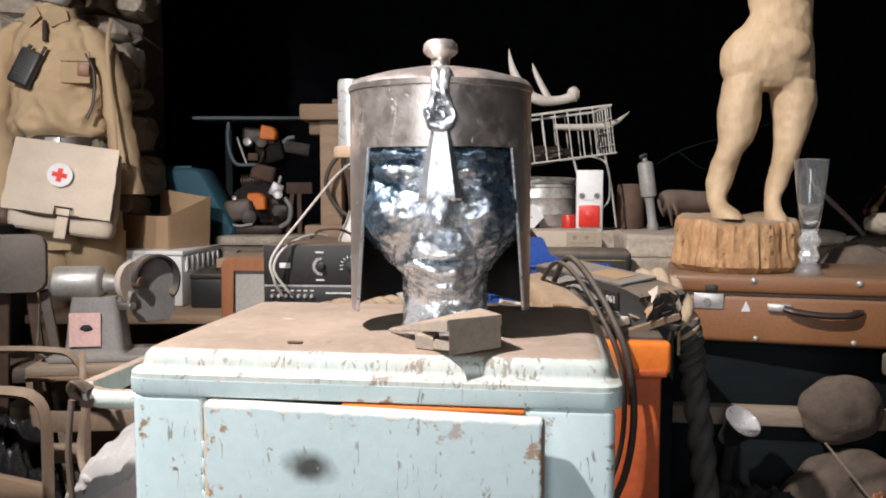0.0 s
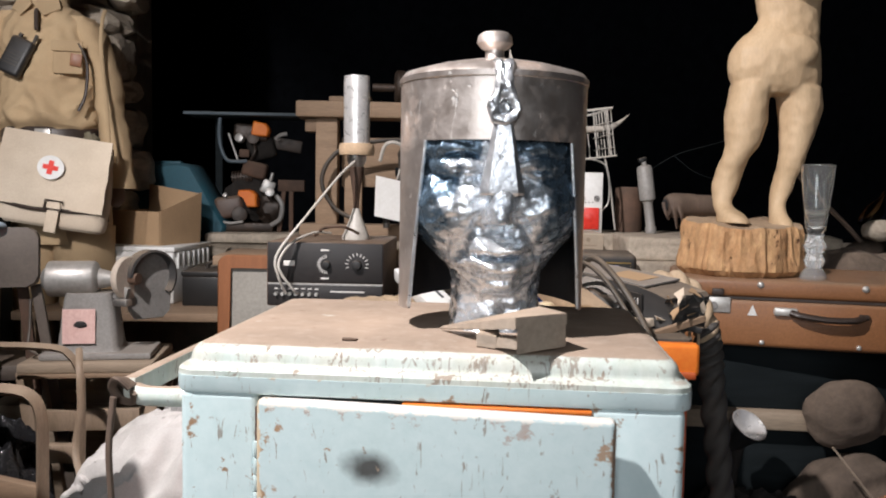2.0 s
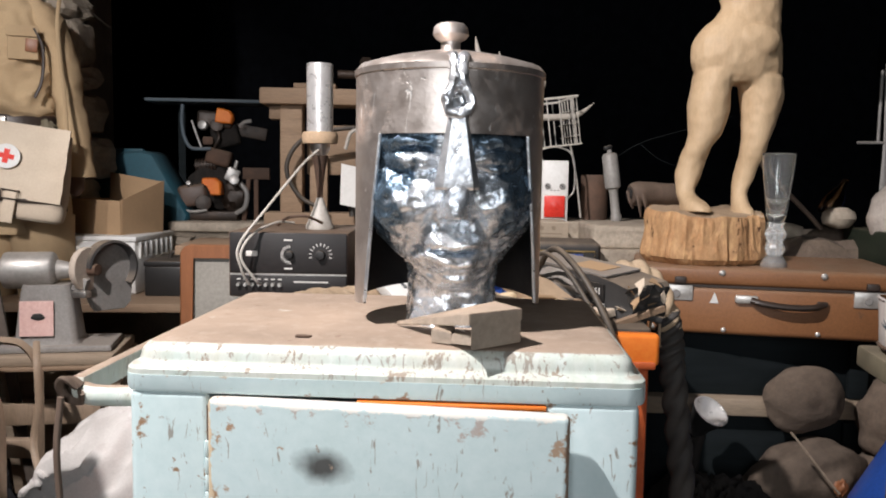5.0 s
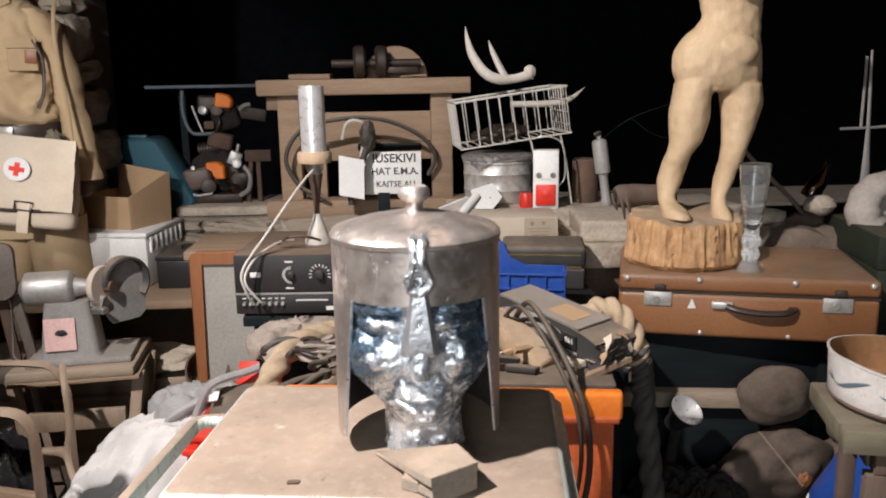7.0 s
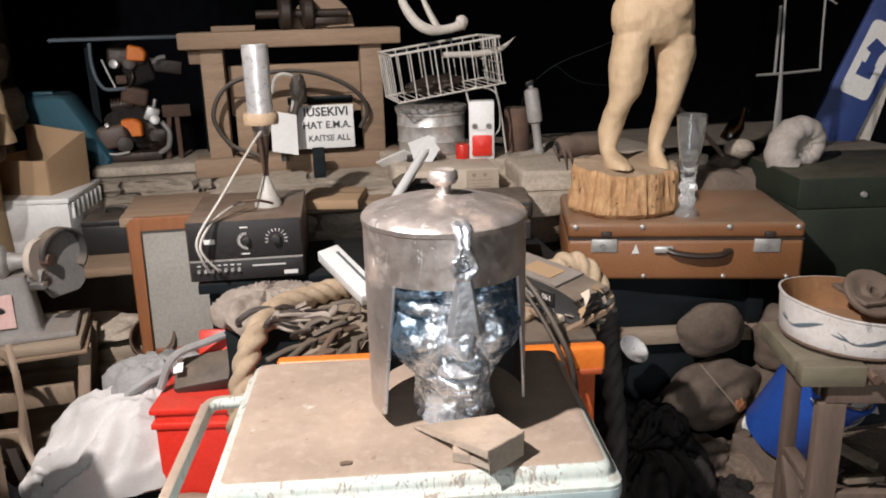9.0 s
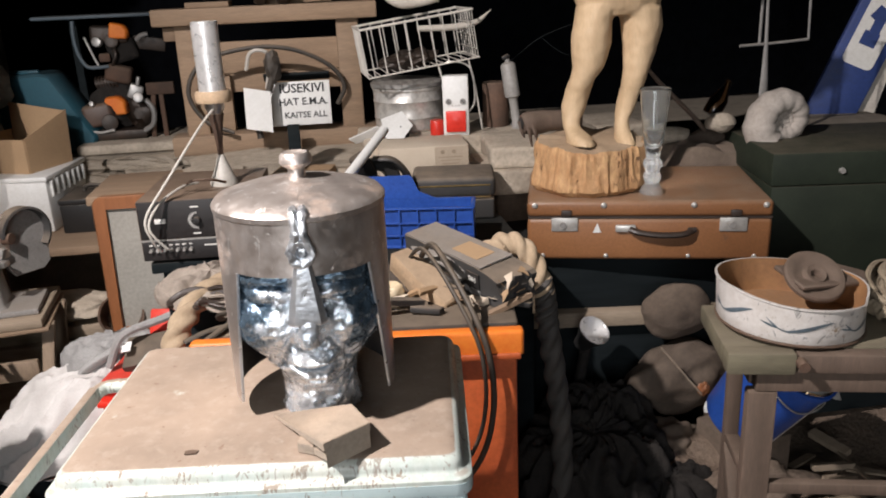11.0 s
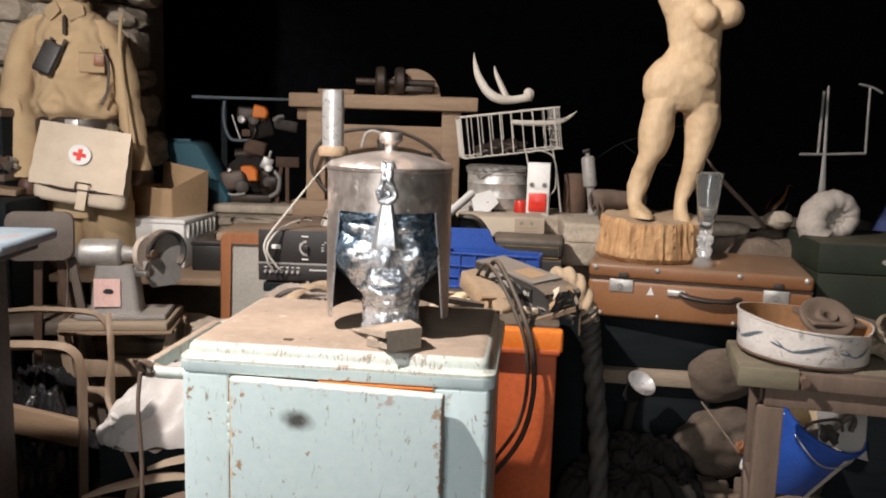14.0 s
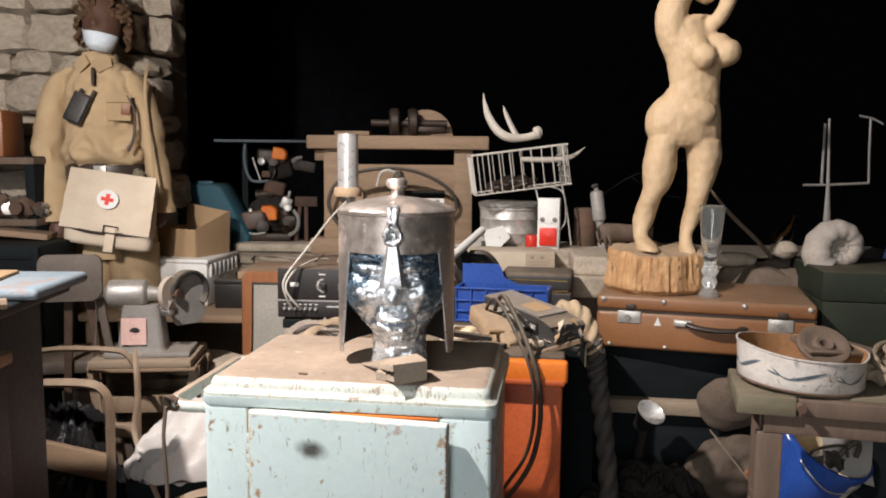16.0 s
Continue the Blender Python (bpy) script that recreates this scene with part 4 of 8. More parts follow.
def drill_box():
    c = thing("tool_carton", on_orange(0.322, 1.592, 0.762, 6, 3, -62), "torn black and grey printed tool carton", "box")
    bm = fresh()
    box(bm, (0.33, 0.092, 0.066), (0.0, 0, 0.036))
    bmesh.ops.subdivide_edges(bm, edges=list(bm.edges), cuts=7, use_grid_fill=True)
    for v in bm.verts:
        k = max(0.0, (v.co.x - 0.10) / 0.06)
        v.co += Vector((0.012 * k * noise.noise(v.co * 60), 0.0025 * noise.noise(v.co * 22) + 0.010 * k * noise.noise(v.co * 40), 0.0025 * noise.noise(v.co * 18 + Vector((5, 0, 0))) - 0.010 * k))
    part("carton_body", bm, M_blackdusty, c, sharp=22)
    part("printed_strip", box(fresh(), (0.270, 0.088, 0.003), (-0.028, 0.0, 0.0715)), M_greylid, c, "grey printed top")
    part("top_label", box(fresh(), (0.085, 0.050, 0.001), (0.03, 0.0, 0.0738)), M_card, c, "tan printed label")
    k = part("label_patch", box(fresh(), (0.040, 0.002, 0.034), (0.085, -0.0490, 0.040)), M_black, c)
    words("190", 0.018, pose(0.085, -0.0506, 0.043, 90, 0, 0) @ pose(0, 0, 0, 0, 0, 180), M_print, k)
    for q in range(4):
        part("print_bar", box(fresh(), (0.030 - 0.004 * q, 0.001, 0.0016), (0.092 + 0.004 * q, -0.0506, 0.020 - 0.0045 * q)), M_print, c)
    rnd = random.Random(4)
    for q in range(11):
        bm = fresh()
        ln = rnd.uniform(0.018, 0.042)
        slab(bm, [(0, 0), (ln * 0.5, 0.005), (ln, 0.002), (ln * 0.8, 0.010), (ln * 0.55, 0.019), (0.003, 0.022)], 0.0016, pose(rnd.uniform(0.130, 0.162), -0.046 + 0.008 * q, 0.014 + 0.016 * (q % 4), rnd.uniform(-70, 70), rnd.uniform(-45, 35), rnd.uniform(-60, 60)))
        part("torn_flap", bm, M_card if q % 3 else M_canvas, c, "torn pale cardboard edge")
    return c


drill_box()
bm = fresh()
slab(bm, [(-0.026, -0.095), (0.028, -0.088), (0.030, 0.02), (0.024, 0.098), (-0.024, 0.10), (-0.028, 0.0)], 0.050, soft=0.004)
solo("wood_block", bm, M_stumptop, on_orange(0.222, 1.560, 0.748, 21, -6, 30), "dusty worn wooden plane block", "wood block")
bm = fresh()
blob(bm, (0.05, 0.11, 0.035), (0, 0, 0.04), sub=3, amp=0.3, freq=2.5)
box(bm, (0.05, 0.05, 0.05), (0.03, 0.10, 0.04), (20, 10, 30), soft=0.008)
solo("power_drill", bm, M_grey, on_orange(0.27, 1.62, 0.75, 0, 0, 20), "grimy grey power tool half buried in junk", "power tool")
bm = fresh()
tube(bm, [(0.22, 1.62, 0.80), (0.236, 1.52, 0.868), (0.258, 1.42, 0.846), (0.290, 1.345, 0.775), (0.312, 1.318, 0.70), (0.318, 1.312, 0.60), (0.298, 1.312, 0.50), (0.25, 1.316, 0.42), (0.18, 1.32, 0.34)], 0.0060, 10, 7)
solo("power_cable", bm, M_rubber, Matrix(), "black rubber cable hanging over orange cabinet", "cable")
bm = fresh()
tube(bm, [(0.19, 1.64, 0.785), (0.214, 1.53, 0.858), (0.240, 1.425, 0.842), (0.276, 1.350, 0.77), (0.299, 1.326, 0.70), (0.304, 1.322, 0.60), (0.284, 1.322, 0.51), (0.235, 1.326, 0.43)], 0.0044, 10, 7)
solo("power_cable", bm, M_rubber, Matrix(), "second black cable hanging over orange cabinet", "cable")


def rope(name, pts, r, material, label, twist=0.24):
    bm = fresh()
    tube(bm, pts, r, 24, 22, 1.0, twist, 3)
    return solo(name, bm, material, Matrix(), label, "rope")


rope("rope", [(0.492, 1.604, 0.735), (0.502, 1.600, 0.68), (0.508, 1.60, 0.62), (0.53, 1.61, 0.48), (0.55, 1.62, 0.3), (0.56, 1.65, 0.05)], 0.0245, M_ropedk, "dark tarred rope hanging to the ground")
rope("rope_end", [(0.385, 1.70, 0.775), (0.420, 1.668, 0.808), (0.452, 1.640, 0.808), (0.478, 1.618, 0.775), (0.493, 1.604, 0.730), (0.499, 1.601, 0.700)], 0.0235, M_rope, "pale clean end of the twisted rope", 0.12)
fr = thing("frayed_yarn", Matrix(), "loose pale hemp yarns frayed off the rope", "yarn")
rnd = random.Random(8)
for k in range(6):
    p = Vector((0.43, 1.655, 0.805)).lerp(Vector((0.49, 1.60, 0.73)), k / 5) + Vector((-0.012, -0.02, 0.006))
    part("yarn", tube(fresh(), [tuple(p), tuple(p + Vector((-0.012, -0.015, -0.012))), tuple(p + Vector((rnd.uniform(-0.02, 0.01), -0.018, -0.04 - 0.012 * (k % 3))))], 0.0030, 6, 4), M_rope, fr)
rope("hemp_rope", [(-0.36, 1.62, 0.45), (-0.345, 1.61, 0.58), (-0.315, 1.66, 0.68), (-0.26, 1.76, 0.722), (-0.17, 1.84, 0.722), (-0.09, 1.88, 0.722), (-0.02, 1.89, 0.722)], 0.026, M_rope, "thick pale hemp rope draped over orange cabinet")
for k, (x, y, rz, ln) in enumerate(((-0.20, 1.52, 35, 0.16), (-0.14, 1.56, 50, 0.18), (-0.10, 1.50, 62, 0.15), (-0.17, 1.46, 20, 0.14), (-0.06, 1.55, 75, 0.17))):
    bm = fresh()
    tube(bm, [(-ln / 2, 0.02, 0.02), (-ln / 6, 0.012, 0.03), (0.02, 0, 0.03), (ln / 2, -0.004, 0.018)], 0.008, 8, 5, 0.6)
    tube(bm, [(-ln / 2, -0.025, 0.02), (-ln / 6, -0.012, 0.03), (0.02, 0.002, 0.034), (ln / 2, 0.006, 0.02)], 0.008, 8, 5, 0.6)
    cone(bm, 0.012, 0.012, 0.016, (0.02, 0.001, 0.03), seg=14)
    solo("pliers", bm, M_rusty if k % 2 else M_rubber, on_orange(x, y, 0.696, 0, 0, rz), "old dark pliers lying open on orange cabinet", "pliers", "hand tools on the orange cabinet")
ls = thing("leather_straps", on_orange(-0.21, 1.66, 0.696), "heap of dark stiff leather straps", "straps")
rnd = random.Random(31)
for k in range(15):
    a, r = rnd.uniform(0, 6.28), rnd.uniform(0.02, 0.05)
    x, y = rnd.uniform(-0.07, 0.09), rnd.uniform(-0.07, 0.06)
    pts = [(x + (r + 0.010 * q) * math.cos(a + 0.75 * q), y + r * math.sin(a + 0.75 * q), 0.012 + 0.03 * abs(math.sin(0.7 * q + k))) for q in range(6)]
    part("strap", tube(fresh(), pts, rnd.uniform(0.006, 0.010), 8, 5, 0.55), (M_darklth, M_rubber, M_rag)[k % 3 if k % 4 else 0], ls)
solo("burlap_rag", draped((0.135, 0.11, 0.065), (0, 0, 0), 2.2, 3.0, 0.70), M_rag, pose(-0.285, 1.985, 0.630, 0, 0, 20), "crumpled dusty burlap rag", "rag", sharp=70)
solo("rag_box", box(fresh(), (0.24, 0.20, 0.63), (0, 0, 0.315), soft=0.006), M_darkwood, pose(-0.27, 2.02, 0), "dark box under the burlap rag", "box")
tag = thing("flat_carton", on_orange(-0.072, 1.87, 0.746, 10, 17, -65), "white flat carton with a grey-blue stripe", "box")
part("carton_body", box(fresh(), (0.22, 0.058, 0.03), (0, 0, 0.016), soft=0.002), M_white, tag)
part("stripe", box(fresh(), (0.16, 0.007, 0.001), (0, 0.012, 0.0318)), M_slate, tag, "grey-blue printed stripe")

solo("pale_wedge", slab(fresh(), [(-0.03, -0.02), (0.02, -0.022), (0.034, 0.0), (0.012, 0.022), (-0.026, 0.02)], 0.026, soft=0.004), M_cream, on_orange(0.150, 1.545, 0.752, 8, -12, -30), "small yellowed wooden wedge", "wedge")
rnd = random.Random(17)
bits = thing("offcuts", pose(0, 0, 0.748), "pale split wood offcuts among the cabinet junk", "offcuts")
for k in range(16):
    x, y = rnd.uniform(0.12, 0.40), rnd.uniform(1.40, 1.60)
    ln = rnd.uniform(0.04, 0.13)
    bm = fresh()
    slab(bm, [(-ln / 2, -0.006), (ln / 2, -0.003 + rnd.uniform(-0.004, 0.004)), (ln * 0.42, 0.009), (-ln * 0.4, 0.010)], rnd.uniform(0.004, 0.016), pose(x, y, 0.004 + 0.010 * (k % 3), rnd.uniform(-14, 14), rnd.uniform(-16, 16), rnd.uniform(0, 180)), 0.001)
    part("offcut", bm, (M_wood, M_canvas, M_card, M_blackdusty)[k % 4], bits)

# ---- instrument table ----
def plank_table(name, m, size, height, material, label, legs=True):
    t = thing(name, m, label, "table")
    part("tabletop", box(fresh(), (size[0], size[1], 0.03), (0, 0, height - 0.015), soft=0.004), material, t)
    if legs:
        for sx in (-1, 1):
            for sy in (-1, 1):
                part("leg", box(fresh(), (0.05, 0.05, height - 0.03), (sx * (size[0] / 2 - 0.05), sy * (size[1] / 2 - 0.05), (height - 0.03) / 2)), material, t)
    return t


plank_table("side_table", pose(-0.21, 2.335, 0), (0.52, 0.36), 0.672, M_darkwood, "rough dark wooden table under the instrument")


def instrument():
    c = thing("test_instrument", pose(-0.318, 2.33, 0.672, 0, 0, -4), "black-fronted brown electrical test instrument with dials", "instrument")
    part("case", box(fresh(), (0.315, 0.36, 0.172), (0, 0, 0.092), soft=0.005), M_brownmet, c, "dusty brown metal case")
    part("front_panel", box(fresh(), (0.306, 0.008, 0.105), (0, -0.183, 0.124), soft=0.002), M_panel, c)
    part("lower_panel", box(fresh(), (0.306, 0.008, 0.054), (0, -0.183, 0.037), soft=0.002), M_panel, c)
    part("panel_gap", box(fresh(), (0.306, 0.006, 0.004), (0, -0.184, 0.067)), M_nickel, c)
    face_y = -0.1885
    for cx, r, n, a0, a1 in ((0.005, 0.026, 13, 95, 270), (0.085, 0.033, 11, -15, 195)):
        k = part("dial", cone(fresh(), r * 0.42, r * 0.36, 0.016, (cx, face_y - 0.006, 0.120), (90, 0, 0), 24, 0.002), M_black, c)
        for i in range(n):
            a = radians(a0 + (a1 - a0) * i / (n - 1))
            part("tick", box(fresh(), (0.0022, 0.001, 0.008), (cx + r * 0.82 * math.cos(a), face_y + 0.001, 0.120 + r * 0.82 * math.sin(a)), (0, 90 - math.degrees(a), 0)), M_print, k)
    part("legend", box(fresh(), (0.022, 0.001, 0.004), (0.0, face_y + 0.001, 0.158)), M_print, c)
    part("legend", box(fresh(), (0.022, 0.001, 0.004), (0.0, face_y + 0.001, 0.083)), M_print, c)
    part("plate", box(fresh(), (0.030, 0.003, 0.014), (-0.095, face_y, 0.122), soft=0.001), M_print, c, "white name plate with nothing legible")
    for k in range(7):
        part("terminal", cone(fresh(), 0.0055, 0.0045, 0.012, (-0.13 + 0.018 * k, face_y - 0.003, 0.040), (90, 0, 0), 12), M_nickel, c)
        part("legend", box(fresh(), (0.010, 0.001, 0.003), (-0.13 + 0.018 * k, face_y + 0.001, 0.054)), M_print, c)
    part("legend", box(fresh(), (0.09, 0.001, 0.004), (0.06, face_y + 0.001, 0.048)), M_print, c)
    part("plate", box(fresh(), (0.038, 0.002, 0.011), (0.118, face_y, 0.024)), M_print, c)
    return c


instrument()
bm = fresh()
tube(bm, [(-0.26, 2.29, 1.075), (-0.30, 2.22, 1.03), (-0.38, 2.14, 0.92), (-0.45, 2.10, 0.82), (-0.445, 2.10, 0.76), (-0.43, 2.125, 0.715)], 0.0035, 8, 7)
solo("white_wire", bm, M_wire, Matrix(), "thin white wire running down to the instrument", "wire", "white wires")
bm = fresh()
tube(bm, [(-0.33, 2.27, 0.868), (-0.37, 2.2, 0.872), (-0.42, 2.12, 0.845), (-0.445, 2.095, 0.79), (-0.41, 2.105, 0.73), (-0.40, 2.13, 0.715)], 0.0035, 8, 7)
solo("white_wire", bm, M_wire, Matrix(), "thin white wire lying over the instrument", "wire", "white wires")
bm = fresh()
tube(bm, [(-0.37, 2.24, 0.863), (-0.34, 2.21, 0.885), (-0.29, 2.20, 0.89), (-0.25, 2.24, 0.87)], 0.004, 8, 6)
solo("red_wire", bm, M_rusty, Matrix(), "short rust-red wire looped on the instrument", "wire")


def foil_lamp():
    c = thing("torch_lamp", pose(-0.262, 2.305, 0.850), "silver foil torch lamp on slender funnel stand", "lamp")
    bm = fresh()
    lathe(bm, [(0, 0), (0.039, 0.0), (0.040, 0.007), (0.033, 0.022), (0.018, 0.060), (0.009, 0.088), (0, 0.088)], 36)
    part("funnel_foot", bm, M_wire, c, "pale funnel-shaped foot")
    bm = fresh()
    lathe(bm, [(0, 0.084), (0.0085, 0.086), (0.0080, 0.095), (0.0095, 0.12), (0.015, 0.165), (0.023, 0.205), (0, 0.206)], 28)
    part("stem", bm, M_rusty, c, "dark slender metal stem")
    bm = fresh()
    lathe(bm, [(0, 0.205), (0.019, 0.205), (0.027, 0.222), (0.028, 0.240), (0, 0.240)], 32)
    part("socket", bm, M_alu, c)
    bm = fresh()
    lathe(bm, [(0, 0.238), (0.048, 0.238), (0.050, 0.246), (0.050, 0.262), (0.046, 0.270), (0, 0.270)], 36)
    part("collar", bm, M_stumptop, c, "turned wooden collar")
    bm = fresh()
    lathe(bm, [(0, 0.268), (0.037, 0.268), (0.037, 0.30), (0.0365, 0.38), (0.037, 0.45), (0.036, 0.457), (0.034, 0.455), (0.0, 0.44)], 48)
    for v in bm.verts:
        v.co += Vector((v.co.x, v.co.y, 0)) * (0.05 * noise.noise(v.co * 45))
    part("foil_tube", bm, M_foil, c, "crumpled silver foil tube")
    return c


foil_lamp()


def framed_board():
    c = thing("framed_board", pose(-0.545, 2.545, 0.30, -2, 0, -3), "brown wooden frame with grey board leaning", "frame")
    part("board", box(fresh(), (0.262, 0.008, 0.44), (0, 0.004, 0.235)), M_board, c, "stained grey fibreboard")
    w = 0.036
    bm = fresh()
    slab(bm, [(-0.168, 0), (-0.130, 0), (-0.130, 0.442), (0.130, 0.442), (0.130, 0), (0.168, 0), (0.168, 0.455), (0.158, 0.472), (0.14, 0.480), (-0.14, 0.480), (-0.158, 0.472), (-0.168, 0.455)], 0.028, pose(0, 0.014, 0, 90, 0, 0), 0.004)
    part("frame_arch", bm, M_frame, c, "varnished round-cornered frame")
    part("rail", box(fresh(), (0.256, 0.026, w), (0, 0, 0.018), soft=0.006), M_frame, c)
    return c


framed_board()
solo("wooden_crate", box(fresh(), (0.5, 0.3, 0.30), (0, 0, 0.15), soft=0.006), M_darkwood, pose(-0.54, 2.50, 0), "dark wooden crate under the framed board", "crate")

# ---- low plank bench with crate and black box ----
plank_table("plank_bench", pose(-1.0, 3.095, 0), (0.95, 0.61), 0.555, M_wood, "rough brown plank bench against the ledge")
solo("plank", box(fresh(), (0.62, 0.20, 0.045), (0, 0, 0.0225), soft=0.006), M_woodg, pose(-0.98, 2.66, 0.30, 0, 0, 3), "pale weathered plank lying below the bench", "plank")
solo("flat_stone", blob(fresh(), (0.19, 0.11, 0.045), (0, 0, 0.045), sub=4, amp=0.25, freq=2.0, seed=6), M_stone, pose(-0.90, 2.64, 0.345, 0, 0, 8), "flat pale field stone below the bench", "stone")
solo("rusty_bowl", lathe(fresh(), [(0, 0.0), (0.045, 0.0), (0.068, 0.045), (0.072, 0.09), (0.066, 0.088), (0.04, 0.008), (0, 0.006)], 28), M_rusty, pose(-0.70, 2.60, 0.345, 62, 0, 20), "dark rusty iron bowl tipped on its side", "bowl")
solo("low_crate", box(fresh(), (0.85, 0.26, 0.30), (0, 0, 0.15), soft=0.005), M_woodg, pose(-1.0, 2.66, 0), "grey wooden crate standing on the floor", "crate")


def vent_crate():
    c = thing("plastic_crate", pose(-1.108, 3.20, 0.555, 0, 0, -7), "white plastic crate with open slats", "crate")
    part("body", box(fresh(), (0.29, 0.35, 0.195), (0, 0, 0.0975), soft=0.008), M_white, c)
    part("lid", box(fresh(), (0.304, 0.364, 0.018), (0, 0, 0.203), soft=0.004), M_white, c)
    for k in range(7):
        part("slat", box(fresh(), (0.010, 0.016, 0.060), (0.150, -0.14 + 0.048 * k, 0.160), soft=0.002), M_white, c)
        # Grey pad on the solid wall paints the shade of an open vent.
        part("cell", box(fresh(), (0.002, 0.022, 0.045), (0.1462, -0.116 + 0.048 * k, 0.160)), M_grey, c, "grey pad with a vent opening's shade in its colour")
    return c


vent_crate()
blk = thing("battery_box", pose(-0.855, 3.08, 0.555, 0, 0, -2), "dusty black plastic battery box", "box")
part("body", box(fresh(), (0.17, 0.22, 0.108), (0, 0, 0.054), soft=0.005), M_black, blk)
part("lid", box(fresh(), (0.176, 0.226, 0.02), (0, 0, 0.118), soft=0.005), M_black, blk)
part("handle", tube(fresh(), [(-0.03, 0.02, 0.126), (-0.025, 0.02, 0.145), (0.0, 0.02, 0.150), (0.04, 0.02, 0.145), (0.045, 0.02, 0.126)], 0.008, 8, 5), M_rubber, blk)
solo("dark_cushion", box(fresh(), (0.22, 0.18, 0.13), (0, 0, 0.065), soft=0.02, segments=3), M_blackdusty, pose(-0.64, 3.12, 0.555, 0, 0, 5), "dark dusty cushion beside the battery box", "cushion")


def carton():
    c = thing("cardboard_box", pose(-1.055, 3.075, 0.767, 0, 0, -23), "open brown cardboard box with raised flaps", "box")
    w, d, h, t = 0.26, 0.235, 0.128, 0.004
    part("panel", box(fresh(), (w, t, h), (-w / 2, 0, h / 2)), M_card, c)
    part("panel", box(fresh(), (t, d, h), (-w, d / 2, h / 2)), M_card, c)
    part("base", box(fresh(), (w - 0.01, d - 0.01, t), (-w / 2, d / 2, t / 2 + 0.001)), M_card, c)
    bm = fresh()
    slab(bm, [(0.004, 0), (d, 0), (d + 0.012, h + 0.074), (0.004, h + 0.002)], t, pose(-0.002, 0, 0, 90, 0, 90))
    part("panel", bm, M_card, c)
    bm = fresh()
    slab(bm, [(-w, 0), (-0.004, 0), (-0.004, h + 0.070), (-w, h + 0.105)], t, pose(0, d, 0, 86, 0, 0))
    part("panel", bm, M_card, c, "back panel with raised flap")
    return c


carton()
bm = fresh()
slab(bm, [(-0.24, 0), (0.17, 0), (0.20, 0.07), (0.05, 0.35), (0.0, 0.362), (-0.24, 0.345)], 0.20, pose(0, 0.11, 0, 90, 0, 0), 0.012)
box(bm, (0.12, 0.03, 0.02), (-0.08, 0, 0.362), soft=0.008)
solo("teal_case", bm, M_tealbox, pose(-1.10, 3.60, 0.757, 0, 0, -4) @ Matrix.Diagonal((1, 1, 0.93, 1)), "dark teal plastic tool case behind the carton", "case")

# ---- saws under a shelf ----
solo("ledge_slab", box(fresh(), (0.56, 0.36, 0.042), (0, 0, 0.021), soft=0.012), M_stone, pose(-0.70, 3.60, 0.757), "flat pale limestone slab on the ledge", "stone")
sh = thing("board_shelf", pose(-0.78, 3.62, 0.80), "narrow dark board on posts above the saws", "shelf")
part("shelf_board", box(fresh(), (0.62, 0.22, 0.014), (0, 0, 0.507), soft=0.004), M_slate, sh, "blue-grey worn shelf board")
for x in (-0.20, 0.26):
    part("post", box(fresh(), (0.03, 0.03, 0.50), (x, 0.08, 0.25)), M_darkwood, sh)


def fins(bm, at, r, n, gap, rot):
    for k in range(n):
        cone(bm, r, r, gap * 0.45, tuple(pose(*at, *rot) @ Vector((0, 0, gap * k))), rot, 20)
    cone(bm, r * 0.72, r * 0.72, gap * n, tuple(pose(*at, *rot) @ Vector((0, 0, gap * (n - 1) / 2))), rot, 20)
    return bm


